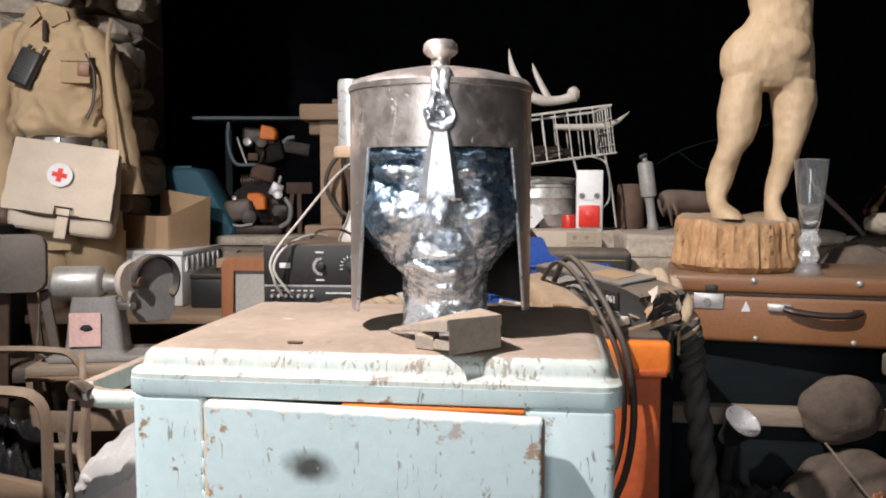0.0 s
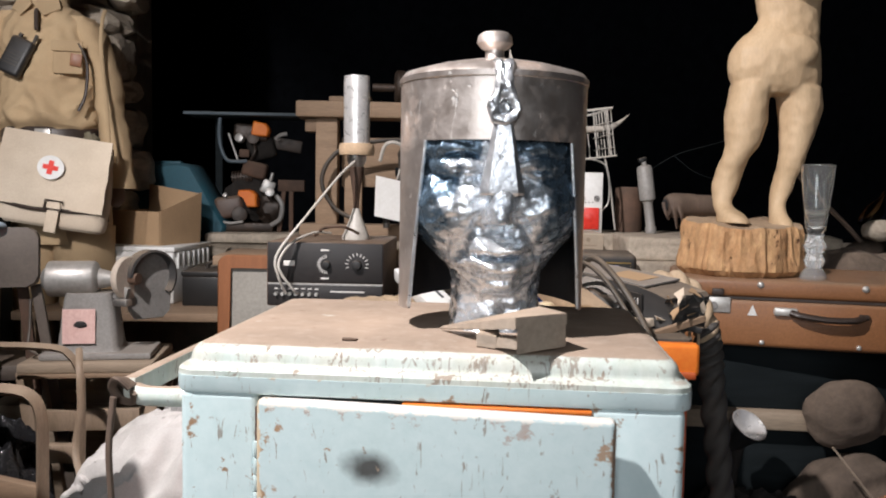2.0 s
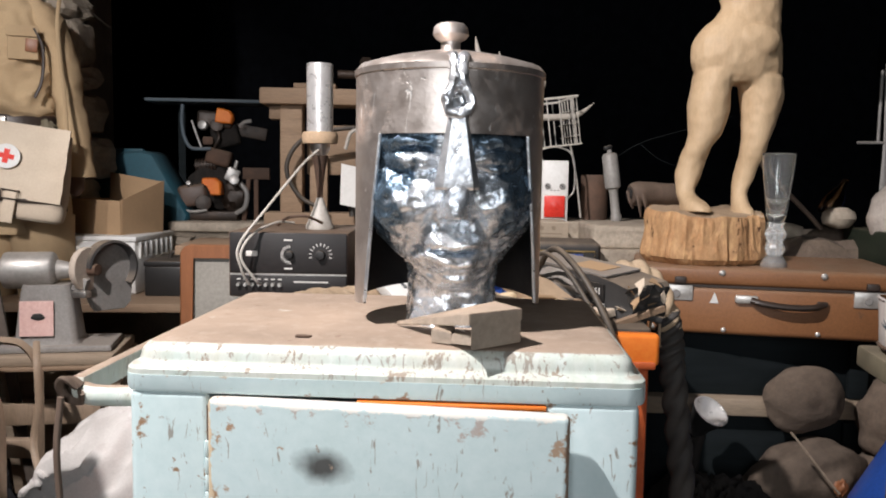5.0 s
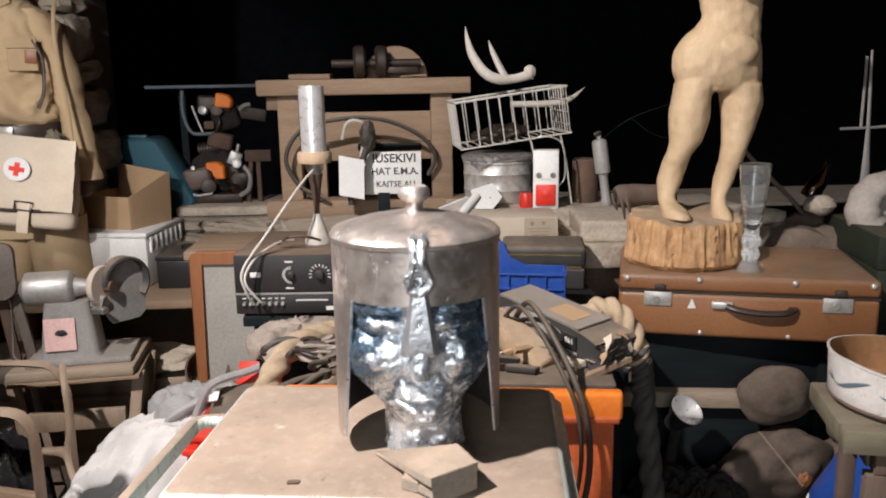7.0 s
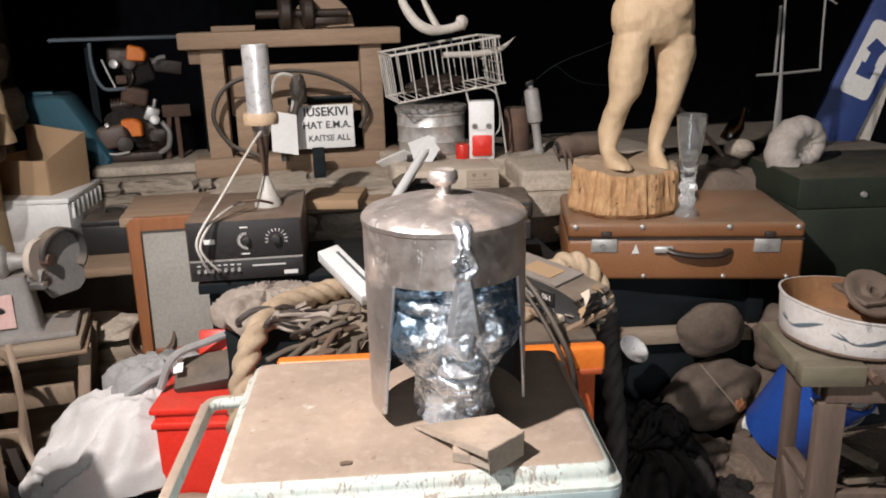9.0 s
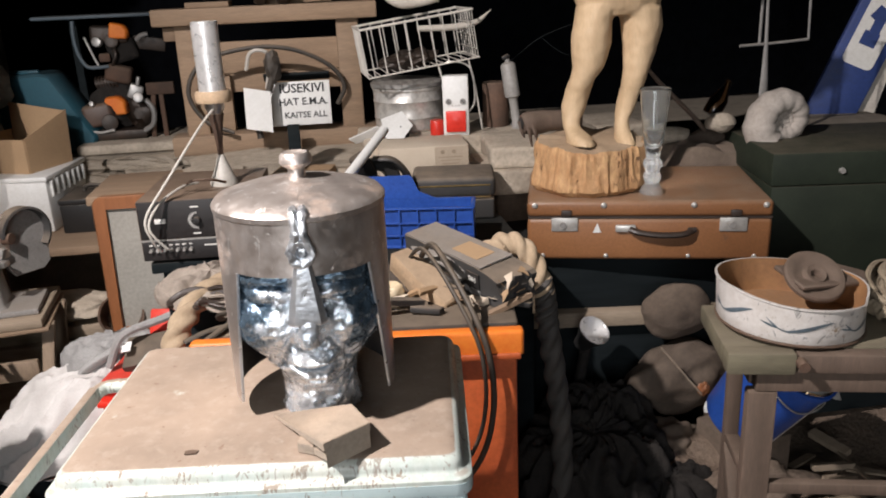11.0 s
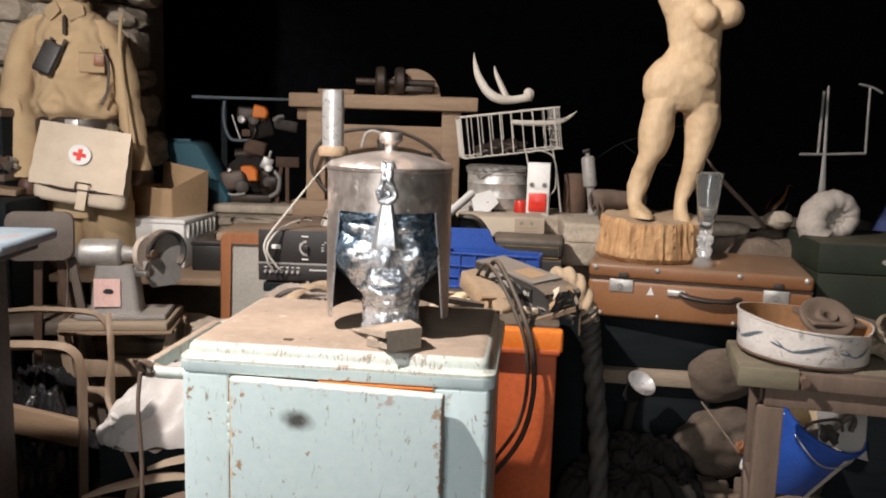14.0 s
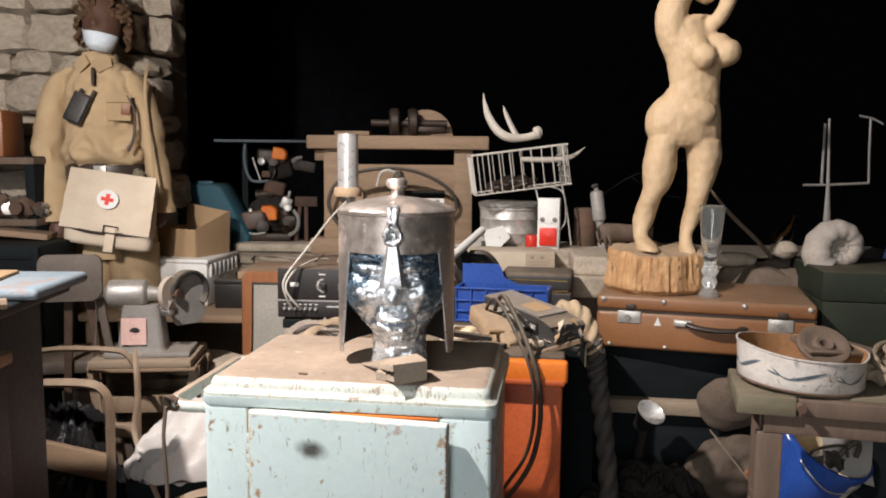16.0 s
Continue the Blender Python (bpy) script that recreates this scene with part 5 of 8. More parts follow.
def hung_saw():
    c = thing("engine_saw", Matrix(), "orange and black engine saw hung under the shelf", "power saw", "greasy saws on the ledge")
    part("engine", box(fresh(), (0.150, 0.075, 0.070), (-0.815, 3.60, 1.232), (0, 4, 6), soft=0.014, segments=3), M_grease, c)
    bm = fresh()
    slab(bm, [(-0.037, -0.030), (0.036, -0.026), (0.040, 0.010), (0.020, 0.030), (-0.033, 0.034)], 0.050, pose(-0.765, 3.585, 1.243, 90, 8, -6), 0.006)
    part("cover", bm, M_orange2, c, "orange plastic cover")
    part("starter", cone(fresh(), 0.021, 0.019, 0.030, (-0.857, 3.548, 1.205), (82, 0, -8), 28, 0.004), M_dullalu, c, "pale round starter cap")
    part("flywheel", cone(fresh(), 0.027, 0.027, 0.018, (-0.800, 3.550, 1.206), (82, 0, 8), 28, 0.003), M_grease, c)
    part("crankcase", box(fresh(), (0.120, 0.070, 0.10), (-0.775, 3.615, 1.165), (0, -14, 4), soft=0.020, segments=3), M_soot, c, "black greasy crankcase")
    part("chain_bar", box(fresh(), (0.20, 0.012, 0.055), (-0.70, 3.64, 1.19), (0, 10, 0), soft=0.005), M_grease, c, "dark oily guide bar")
    part("fuel_pipe", tube(fresh(), [(-0.80, 3.56, 1.19), (-0.79, 3.54, 1.15), (-0.81, 3.55, 1.11), (-0.80, 3.57, 1.08)], 0.006, 8, 5), M_grease, c)
    part("muffler", box(fresh(), (0.045, 0.05, 0.035), (-0.842, 3.57, 1.140), (0, 0, 12), soft=0.008), M_rusty, c)
    part("handle", tube(fresh(), [(-0.945, 3.56, 1.290), (-0.944, 3.54, 1.22), (-0.932, 3.53, 1.155), (-0.907, 3.53, 1.110), (-0.868, 3.53, 1.104), (-0.825, 3.54, 1.106)], 0.0080, 10, 6), M_slate, c, "bent blue-grey tube handle")
    part("lever", tube(fresh(), [(-0.905, 3.55, 1.225), (-0.885, 3.54, 1.17), (-0.862, 3.53, 1.112)], 0.0045, 8, 4), M_dullalu, c, "thin bare metal lever")
    part("spout", tube(fresh(), [(-0.705, 3.57, 1.205), (-0.685, 3.56, 1.222), (-0.655, 3.56, 1.228)], 0.009, 8, 4), M_grey, c)
    return c


def standing_saw():
    c = thing("engine_saw", Matrix(), "greasy orange and brown engine saw standing on the ledge", "power saw", "greasy saws on the ledge")
    part("base", box(fresh(), (0.24, 0.12, 0.040), (-0.83, 3.58, 0.820), soft=0.010), M_grease, c)
    part("engine", box(fresh(), (0.122, 0.09, 0.095), (-0.905, 3.575, 0.905), (0, -8, 6), soft=0.018, segments=3), M_brownmet, c, "brown greasy engine housing")
    bm = fresh()
    slab(bm, [(-0.042, 0.008), (-0.040, 0.036), (0.012, 0.038), (0.038, 0.018), (0.041, -0.036), (-0.006, -0.038), (-0.010, 0.004)], 0.060, pose(-0.812, 3.560, 0.945, 90, 0, -4), 0.006)
    part("cover", bm, M_orange2, c, "orange plastic cover")
    part("cylinder", fins(fresh(), (-0.890, 3.58, 1.034), 0.030, 7, 0.013, (0, 84, 0)), M_grease, c, "finned black cylinder")
    part("tank", box(fresh(), (0.108, 0.08, 0.070), (-0.796, 3.58, 1.070), (0, 14, 0), soft=0.016, segments=3), M_rusty, c, "brown dented fuel tank")
    k = part("carburettor", box(fresh(), (0.056, 0.05, 0.060), (-0.735, 3.545, 0.995), (0, 24, 8), soft=0.008), M_dullalu, c, "bright cast carburettor")
    part("throat", cone(fresh(), 0.018, 0.022, 0.040, (-0.722, 3.520, 0.972), (75, 20, 0), 20, 0.003), M_dullalu, k)
    part("screw", cone(fresh(), 0.008, 0.008, 0.045, (-0.720, 3.540, 1.035), (0, 16, 0), 14, 0.001), M_dullalu, k)
    part("pulley", cone(fresh(), 0.034, 0.034, 0.020, (-0.855, 3.530, 0.875), (86, 0, 10), 28, 0.004), M_grease, c)
    part("crankcase", blob(fresh(), (0.095, 0.05, 0.10), (-0.83, 3.60, 0.955), sub=4, amp=0.35, freq=2.6, seed=4), M_soot, c, "black greasy crankcase")
    part("side_cover", blob(fresh(), (0.060, 0.04, 0.075), (-0.735, 3.585, 0.905), sub=3, amp=0.4, freq=2.4, seed=8), M_grease, c, "dark oily side cover")
    part("starter_cord", tube(fresh(), [(-0.70, 3.54, 0.96), (-0.672, 3.53, 0.92), (-0.680, 3.53, 0.86), (-0.72, 3.53, 0.83)], 0.011, 8, 5), M_grey, c, "bent grey guard")
    part("plug_cap", cone(fresh(), 0.012, 0.010, 0.030, (-0.915, 3.53, 0.955), (70, 0, 0), 14, 0.002), M_dullalu, c)
    part("handle", tube(fresh(), [(-0.975, 3.55, 0.930), (-0.979, 3.53, 0.895), (-0.958, 3.52, 0.856), (-0.900, 3.51, 0.838), (-0.835, 3.51, 0.845)], 0.0060, 8, 6), M_dullalu, c, "bent bare metal handle")
    return c


hung_saw()
standing_saw()
fr = thing("trestle", Matrix(), "rusty iron trestle beside the saws", "trestle")
part("crossbar", box(fresh(), (0.115, 0.03, 0.050), (-0.635, 3.56, 1.003), soft=0.004), M_rusty, fr)
for x, lean in ((-0.678, 7), (-0.636, 0)):
    part("leg", box(fresh(), (0.020, 0.024, 0.185), (x, 3.56, 0.890), (0, lean, 0), soft=0.004), M_rusty, fr)

# ---- old joiner's bench frame ----
def bench_frame():
    c = thing("workbench", pose(-0.14, 3.20, 0.782, 0, 0, -1), "old heavy brown timber bench frame on the ledge", "workbench")
    part("top_beam", box(fresh(), (0.83, 0.16, 0.062), (0.0, 0, 0.515), soft=0.008), M_wood, c)
    part("post", box(fresh(), (0.085, 0.09, 0.43), (-0.30, 0, 0.27), soft=0.006), M_wood, c)
    part("post", box(fresh(), (0.085, 0.09, 0.43), (0.30, 0, 0.27), soft=0.006), M_wood, c)
    part("bracket", box(fresh(), (0.05, 0.08, 0.05), (-0.36, 0, 0.455), soft=0.006), M_wood, c)
    part("bottom_beam", box(fresh(), (0.80, 0.12, 0.075), (0.0, -0.02, 0.0375), soft=0.007), M_wood, c)
    part("middle_board", box(fresh(), (0.54, 0.03, 0.12), (0.02, 0.05, 0.355), soft=0.004), M_wood, c, "paler split board")
    part("middle_board", box(fresh(), (0.54, 0.03, 0.09), (0.02, 0.06, 0.265), soft=0.004), M_wood, c)
    part("short_post", box(fresh(), (0.07, 0.05, 0.22), (-0.20, 0.03, 0.18), soft=0.005), M_wood, c)
    bm = fresh()
    slab(bm, [(0.0, 0.0)] + [(0.125 + 0.125 * -math.cos(radians(a)), 0.125 * math.sin(radians(a))) for a in range(20, 181, 10)], 0.03, pose(0.0, 0.07, 0.546, 90, 0, 0), 0.004)
    part("end_board", bm, M_wood, c, "round-topped wooden board")
    part("top_slab", box(fresh(), (0.16, 0.12, 0.02), (-0.21, 0, 0.556), soft=0.004), M_wood, c)
    return c


bench_frame()


def rotor():
    c = thing("rotor", pose(-0.115, 3.17, 1.328, 0, 0, 4) @ Matrix.Scale(1.2, 4), "greasy iron rotor with two wheels and a shaft", "machine part")
    part("shaft", cone(fresh(), 0.013, 0.013, 0.29, (0.02, 0, 0.048), (0, 90, 0), 16), M_grease, c)
    for x in (-0.035, 0.035):
        bm = fresh()
        lathe(bm, [(0, -0.02), (0.042, -0.02), (0.052, -0.012), (0.052, 0.012), (0.042, 0.02), (0, 0.02)], 28, pose(x, 0, 0.052, 0, 90, 0))
        part("wheel", bm, M_grease, c)
    part("arm", box(fresh(), (0.11, 0.02, 0.02), (0.10, -0.02, 0.025), soft=0.003), M_grease, c)
    return c


rotor()
bm = fresh()
tube(bm, [(0.10, 3.12, 0.95), (0.13, 3.11, 1.02), (0.08, 3.10, 1.10), (-0.05, 3.09, 1.165), (-0.20, 3.085, 1.18), (-0.38, 3.09, 1.14), (-0.45, 3.09, 1.03), (-0.40, 3.09, 0.92), (-0.30, 3.08, 0.87)], 0.0085, 10, 8)
solo("rubber_hose", bm, M_rubber, Matrix(), "black rubber hose looped round bench posts", "hose")
bm = fresh()
tube(bm, [(-0.23, 3.08, 1.10), (-0.21, 3.07, 1.16), (-0.17, 3.07, 1.17), (-0.14, 3.08, 1.14), (-0.16, 3.07, 1.03)], 0.007, 8, 6)
solo("grey_wire", bm, M_wire, Matrix(), "pale wire loop hanging in bench frame", "wire")
bm = fresh()
tube(bm, [(-0.12, 3.06, 1.13), (-0.15, 3.05, 1.03), (-0.20, 3.04, 0.93), (-0.20, 3.03, 0.85)], 0.013, 10, 6)
blob(bm, (0.03, 0.03, 0.06), (-0.13, 3.06, 1.11), sub=3, amp=0.3)
solo("black_cable", bm, M_rubber, Matrix(), "stiff black cable with a plug hanging", "cable")


def enamel_sign():
    c = thing("sign", pose(-0.045, 3.085, 0.882, -7, 0, -2), "white enamel sign with black lettering", "sign")
    part("plate", box(fresh(), (0.235, 0.006, 0.165), (0, 0, 0.0825), soft=0.002), M_white, c)
    part("plate_top", box(fresh(), (0.25, 0.05, 0.012), (-0.005, 0.03, 0.185), (-25, 0, 0), soft=0.003), M_darkwood, c, "dark top board")
    words("IUSEKIVI", 0.047, pose(0.012, -0.0036, 0.138, 90, 0, 0), M_ink, c, bold=0.0011)
    words("HAT E.M.A.", 0.038, pose(0.014, -0.0036, 0.088, 90, 0, 0), M_ink, c, bold=0.0008)
    words("KAITSE ALL", 0.032, pose(0.020, -0.0036, 0.038, 90, 0, 0), M_ink, c, bold=0.0006)
    return c


enamel_sign()
solo("sign_fragment", slab(fresh(), [(-0.05, 0), (0.045, -0.02), (0.05, 0.13), (-0.045, 0.15)], 0.006, pose(0, 0, 0, 90, 0, 0)), M_white, pose(-0.195, 3.00, 0.895, -6, 0, 6), "blank white enamel plate fragment", "sign")
solo("sign_post", box(fresh(), (0.045, 0.03, 0.115), (0, 0, 0.0575), soft=0.003), M_darkwood, pose(-0.075, 2.99, 0.785, -6, 0, 0), "short black post before the sign", "post")

# ---- basket, antlers, pot ----
def wire_basket():
    c = thing("wire_basket", pose(0.40, 2.93, 1.10, 0, -7.5, 3), "white plastic-coated wire basket, tilted", "basket")
    w, d, h = 0.40, 0.26, 0.165
    for z, r in ((0.0, 0.003), (h, 0.0045)):
        part("rim", tube(fresh(), [(-w / 2, -d / 2, z), (w / 2, -d / 2, z), (w / 2, d / 2, z), (-w / 2, d / 2, z), (-w / 2, -d / 2, z)], r, 6, 1), M_wire, c)
    for y in (-d / 2, d / 2):
        for k in range(9):
            x = -w / 2 + w * (k + 0.5) / 9
            part("wire", tube(fresh(), [(x, y, 0), (x, y, h)], 0.0022, 6, 1), M_wire, c)
    for x in (-w / 2, w / 2):
        for k in range(7):
            y = -d / 2 + d * (k + 0.5) / 7
            part("wire", tube(fresh(), [(x, y, 0), (x, y, h)], 0.002, 6, 1), M_wire, c)
    for k in range(14):
        x = -w / 2 + w * (k + 0.5) / 14
        part("wire", tube(fresh(), [(x, -d / 2, 0), (x, d / 2, 0)], 0.002, 6, 1), M_wire, c)
    for k in range(3):
        part("wire", tube(fresh(), [(w / 2 - 0.008, -d / 2, 0.045 * k + 0.03), (w / 2 - 0.004, d / 2, 0.045 * k + 0.03)], 0.002, 6, 1), M_wire, c)
    for x in (0.05, 0.16):
        part("foot", tube(fresh(), [(x, -d / 2 + 0.01, 0), (x + 0.01, -d / 2 + 0.01, -0.10), (x + 0.015, -d / 2 + 0.02, -0.26)], 0.0035, 6, 3), M_wire, c)
    return c


wire_basket()
bm = fresh()
tube(bm, [(-0.122, 0.02, 0.200, 0.06), (-0.116, 0.01, 0.155, 0.55), (-0.100, 0.0, 0.100, 1.0), (-0.060, -0.01, 0.040, 1.2), (-0.01, -0.01, 0.012, 1.25), (0.05, 0, 0.012, 1.1), (0.095, 0, 0.022, 1.2), (0.112, 0, 0.034, 1.9), (0.130, 0, 0.034, 1.0)], 0.0150, 12, 6, 0.75)
tube(bm, [(-0.035, 0.03, 0.150, 0.06), (-0.026, 0.02, 0.118, 0.7), (-0.008, 0.01, 0.075, 1.0), (0.015, 0, 0.030, 1.1), (0.03, 0, 0.012, 0.9)], 0.0135, 12, 6, 0.75)
solo("antler", bm, M_bone, pose(0.36, 2.92, 1.305, 0, 0, 0), "bleached pale antler lying across the basket", "antler")
bm = fresh()
tube(bm, [(-0.14, 0, 0.0, 1), (0.0, 0.0, 0.0, 1.1), (0.08, 0, 0.015, 0.9), (0.135, 0, 0.055, 0.1)], 0.011, 12, 6)
solo("antler", bm, M_bone, pose(0.545, 2.95, 1.225, 0, 0, 0), "bleached pale antler tine inside the basket", "antler")
bm = fresh()
blob(bm, (0.10, 0.06, 0.032), (0, 0, 0.035), sub=4, amp=0.4, freq=2.2)
solo("iron_casting", bm, M_grease, pose(0.37, 2.94, 1.085, 0, -7.5, 0), "dark iron casting inside wire basket", "machine part")


def steel_pot():
    c = thing("cooking_pot", pose(0.365, 3.02, 0.853), "dull aluminium cooking pot under the basket", "pot")
    bm = fresh()
    lathe(bm, [(0, 0.0), (0.118, 0.0), (0.128, 0.012), (0.129, 0.050), (0.132, 0.054), (0.129, 0.058), (0.130, 0.110), (0.133, 0.114), (0.130, 0.118), (0.130, 0.15), (0.134, 0.155), (0.134, 0.163), (0.127, 0.165), (0.126, 0.02), (0, 0.015)], 56)
    part("body", bm, M_nickel, c)
    bm = fresh()
    lathe(bm, [(0.122, 0.165), (0.138, 0.166), (0.139, 0.180), (0.130, 0.186), (0.110, 0.190), (0, 0.193)], 56)
    part("lid", bm, M_dullalu, c)
    return c


steel_pot()


def signal_box():
    c = thing("signal_box", pose(0.517, 2.828, 0.853, 0, 0, -12), "white plastic signal box with square red lens", "signal lamp")
    part("case", box(fresh(), (0.092, 0.06, 0.212), (0, 0, 0.106), soft=0.004), M_white, c)
    part("lens_frame", box(fresh(), (0.082, 0.006, 0.088), (0, -0.031, 0.052), soft=0.002), M_print, c)
    part("lens", box(fresh(), (0.072, 0.012, 0.076), (0, -0.036, 0.052), soft=0.004), M_red, c, "red ribbed lens")
    bm = fresh()
    lathe(bm, [(0, 0.003), (0.009, 0.002), (0.017, 0.0), (0.018, -0.002)], 28, pose(0, -0.042, 0.052, 90, 0, 0))
    part("lens_dome", bm, M_red, c)
    for x in (-0.025, 0.026):
        k = part("screw", cone(fresh(), 0.011, 0.010, 0.006, (x, -0.032, 0.122), (90, 0, 0), 20), M_grey, c)
        part("slot", box(fresh(), (0.014, 0.001, 0.003), (x, -0.0354, 0.122), (0, 40, 0)), M_ink, k)
    for k in range(3):
        part("print_dot", box(fresh(), (0.006, 0.001, 0.003), (-0.012 + 0.012 * k, -0.0304, 0.108)), M_grey, c)
    part("bail", tube(fresh(), [(0.047, 0, 0.08), (0.068, 0, 0.12), (0.058, 0, 0.23), (0.0, 0, 0.26), (-0.05, 0, 0.25)], 0.003, 8, 5), M_nickel, c)
    return c


signal_box()
bm = fresh()
lathe(bm, [(0, 0), (0.024, 0), (0.025, 0.004), (0.025, 0.052), (0.023, 0.055), (0, 0.055)], 28)
solo("red_reflector", bm, M_red, pose(0.446, 2.838, 0.853), "small red plastic reflector cylinder", "reflector")
bm = fresh()
lathe(bm, [(0, 0), (0.048, 0), (0.05, 0.006), (0.049, 0.16), (0.046, 0.165), (0, 0.165)], 32)
solo("rusty_tin", bm, M_rusty, pose(0.690, 2.950, 0.853), "tall rusty brown tin can", "tin can")


def bottle_pump():
    c = thing("spray_bottle", pose(0.752, 2.862, 0.853, 0, -8, 0), "dusty pale plastic tube bottle with a black cap", "bottle")
    bm = fresh()
    lathe(bm, [(0, 0), (0.019, 0), (0.020, 0.02), (0.016, 0.026), (0.016, 0.105), (0.019, 0.116), (0.0275, 0.122), (0.0285, 0.130), (0.0275, 0.235), (0.022, 0.243), (0.009, 0.247), (0.009, 0.258), (0, 0.258)], 28)
    part("body", bm, M_milky, c)
    part("cap", box(fresh(), (0.030, 0.020, 0.016), (-0.004, 0, 0.265), (0, -12, 0), soft=0.005), M_black, c)
    return c


bottle_pump()
lg = thing("log", pose(0.772, 2.352, 0.957, 0, 0, 6), "barkless brown hollow log with a torn end", "log")
bm = fresh()
tube(bm, [(-0.135, 0, 0.0, 0.86), (-0.11, 0, 0.003, 1.05), (-0.03, 0.006, 0.004, 1.0), (0.055, 0.0, 0, 0.9)], 0.034, 20, 6)
for v in bm.verts:
    v.co += 0.004 * noise.noise_vector(v.co * 26)
part("trunk", bm, M_brownwd, lg)
part("hollow", cone(fresh(), 0.019, 0.019, 0.003, (-0.1385, 0.002, 0.004), (0, 90, 0), 16), M_ink, lg, "dark rotted core")
for k, (dx, dy, ln) in enumerate(((-0.128, -0.022, 0.075), (-0.112, -0.028, 0.060), (-0.142, 0.004, 0.05))):
    part("torn_splinter", tube(fresh(), [(dx, dy, 0.012, 1.1), (dx + 0.006, dy - 0.010, -0.020, 1.0), (dx + 0.014, dy - 0.008, 0.012 - ln, 0.4)], 0.008, 8, 5, 0.6), M_brownwd, lg, "torn hanging splinter")
for k, (x, y, w, d, h, rz) in enumerate(((0.43, 2.95, 0.50, 0.34, 0.075, 2), (0.86, 2.93, 0.36, 0.36, 0.074, -3), (1.13, 2.96, 0.22, 0.30, 0.070, 5), (0.80, 2.64, 0.42, 0.30, 0.072, -4), (0.79, 2.645, 0.46, 0.31, 0.085, 3))):
    bm = box(fresh(), (w, d, h), (0, 0, h / 2), soft=0.010, segments=2)
    bmesh.ops.subdivide_edges(bm, edges=list(bm.edges), cuts=5, use_grid_fill=True)
    for v in bm.verts:
        q = v.co * 9 + Vector((3.1 * k, 0, 0))
        v.co += Vector((0.014 * noise.noise(q), 0.016 * noise.noise(q + Vector((7, 0, 0))), (0.003 if v.co.z > h / 2 else 0.0) * noise.noise(q * 2)))
    solo("capstone", bm, M_stone, pose(x, y, 0.700 if k == 4 else 0.779 if k < 3 else 0.785, 0, 0, rz), "flat pale limestone slab topping the ledge", "stone", "slabs along the ledge top", sharp=35)
solo("slab_prop", box(fresh(), (0.40, 0.26, 0.70), (0, 0, 0.35), soft=0.02), M_boulder, pose(0.79, 2.665, 0, 0, 0, 2), "rough stone block carrying flat slabs", "stone")
bm = fresh()
tube(bm, [(0.80, 3.2, 1.06), (0.95, 3.25, 1.15), (1.15, 3.3, 1.21), (1.4, 3.4, 1.28)], 0.0022, 6, 5)
tube(bm, [(0.95, 3.25, 1.15), (1.05, 3.25, 1.08), (1.2, 3.3, 1.05)], 0.0018, 6, 5)
tube(bm, [(0.80, 3.2, 1.06), (0.78, 3.2, 0.95), (0.77, 3.2, 0.80)], 0.0028, 6, 5)
solo("dry_branch", bm, M_darkwood, Matrix(), "thin dry bare branch behind the ledge", "branch")

# ---- before the ledge, middle ----
plank_table("plank_table", pose(-0.27, 2.77, 0), (0.94, 0.34), 0.772, M_wood, "dusty dark plank table before the ledge")
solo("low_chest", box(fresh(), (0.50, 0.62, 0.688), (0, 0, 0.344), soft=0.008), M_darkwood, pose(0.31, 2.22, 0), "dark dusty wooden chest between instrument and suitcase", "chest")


def blue_crate():
    c = thing("bottle_crate", pose(0.281, 2.095, 0.688, 0, 0, -13), "bright blue plastic crate with ribbed sides", "crate")
    w, d, h, M = 0.30, 0.105, 0.113, M_blue
    part("base", box(fresh(), (w, d, 0.008), (0, 0, 0.004)), M, c)
    for y in (-d / 2, d / 2):
        s = 1 if y > 0 else -1
        part("wall", box(fresh(), (w, 0.004, h - 0.004), (0, y - s * 0.004, h / 2)), M, c)
        for z in (0.004, 0.036, 0.072, h):
            part("rail", box(fresh(), (w + 0.008, 0.012, 0.0045), (0, y, z), soft=0.001), M, c)
        for k in range(7):
            part("rib", box(fresh(), (0.0045, 0.011, h - 0.004), (-w / 2 + w * k / 6, y, h / 2)), M, c)
    for x in (-w / 2, w / 2):
        part("wall", box(fresh(), (0.004, d - 0.014, h), (x, 0, h / 2)), M, c)
        part("rail", box(fresh(), (0.012, d, 0.0045), (x, 0, h), soft=0.001), M, c)
    bm = fresh()
    slab(bm, [(-0.15, 0), (0.045, 0), (-0.005, 0.022), (-0.022, 0.062), (-0.030, 0.068), (-0.15, 0.066)], 0.005, pose(0, d / 2 - 0.002, h + 0.002, 90, 0, 0))
    part("end_wall", bm, M, c, "raised blue back wall")
    return c


blue_crate()


def battery_case():
    c = thing("equipment_case", pose(0.425, 2.380, 0.688, 0, 0, -10), "dusty black equipment case with brass trim", "case")
    part("body", box(fresh(), (0.250, 0.186, 0.066), (0, 0, 0.033), soft=0.008, segments=3), M_blackdusty, c)
    part("lid", box(fresh(), (0.258, 0.192, 0.066), (0, 0, 0.100), soft=0.016, segments=3), M_blackdusty, c, "rounded dusty lid")
    part("trim", tube(fresh(), [(-0.112, -0.097, 0.072), (-0.112, -0.097, 0.108), (0.112, -0.097, 0.108), (0.112, -0.097, 0.072), (-0.112, -0.097, 0.072)], 0.0022, 6, 1), M_brass, c, "brass trim line")
    return c


battery_case()
tc2 = thing("pale_carton", pose(0.366, 2.672, 0.688, 0, 0, -3), "closed pale tan carton with faint print", "box")
part("carton_body", box(fresh(), (0.300, 0.20, 0.176), (0, 0, 0.088), soft=0.003), M_canvas, tc2)
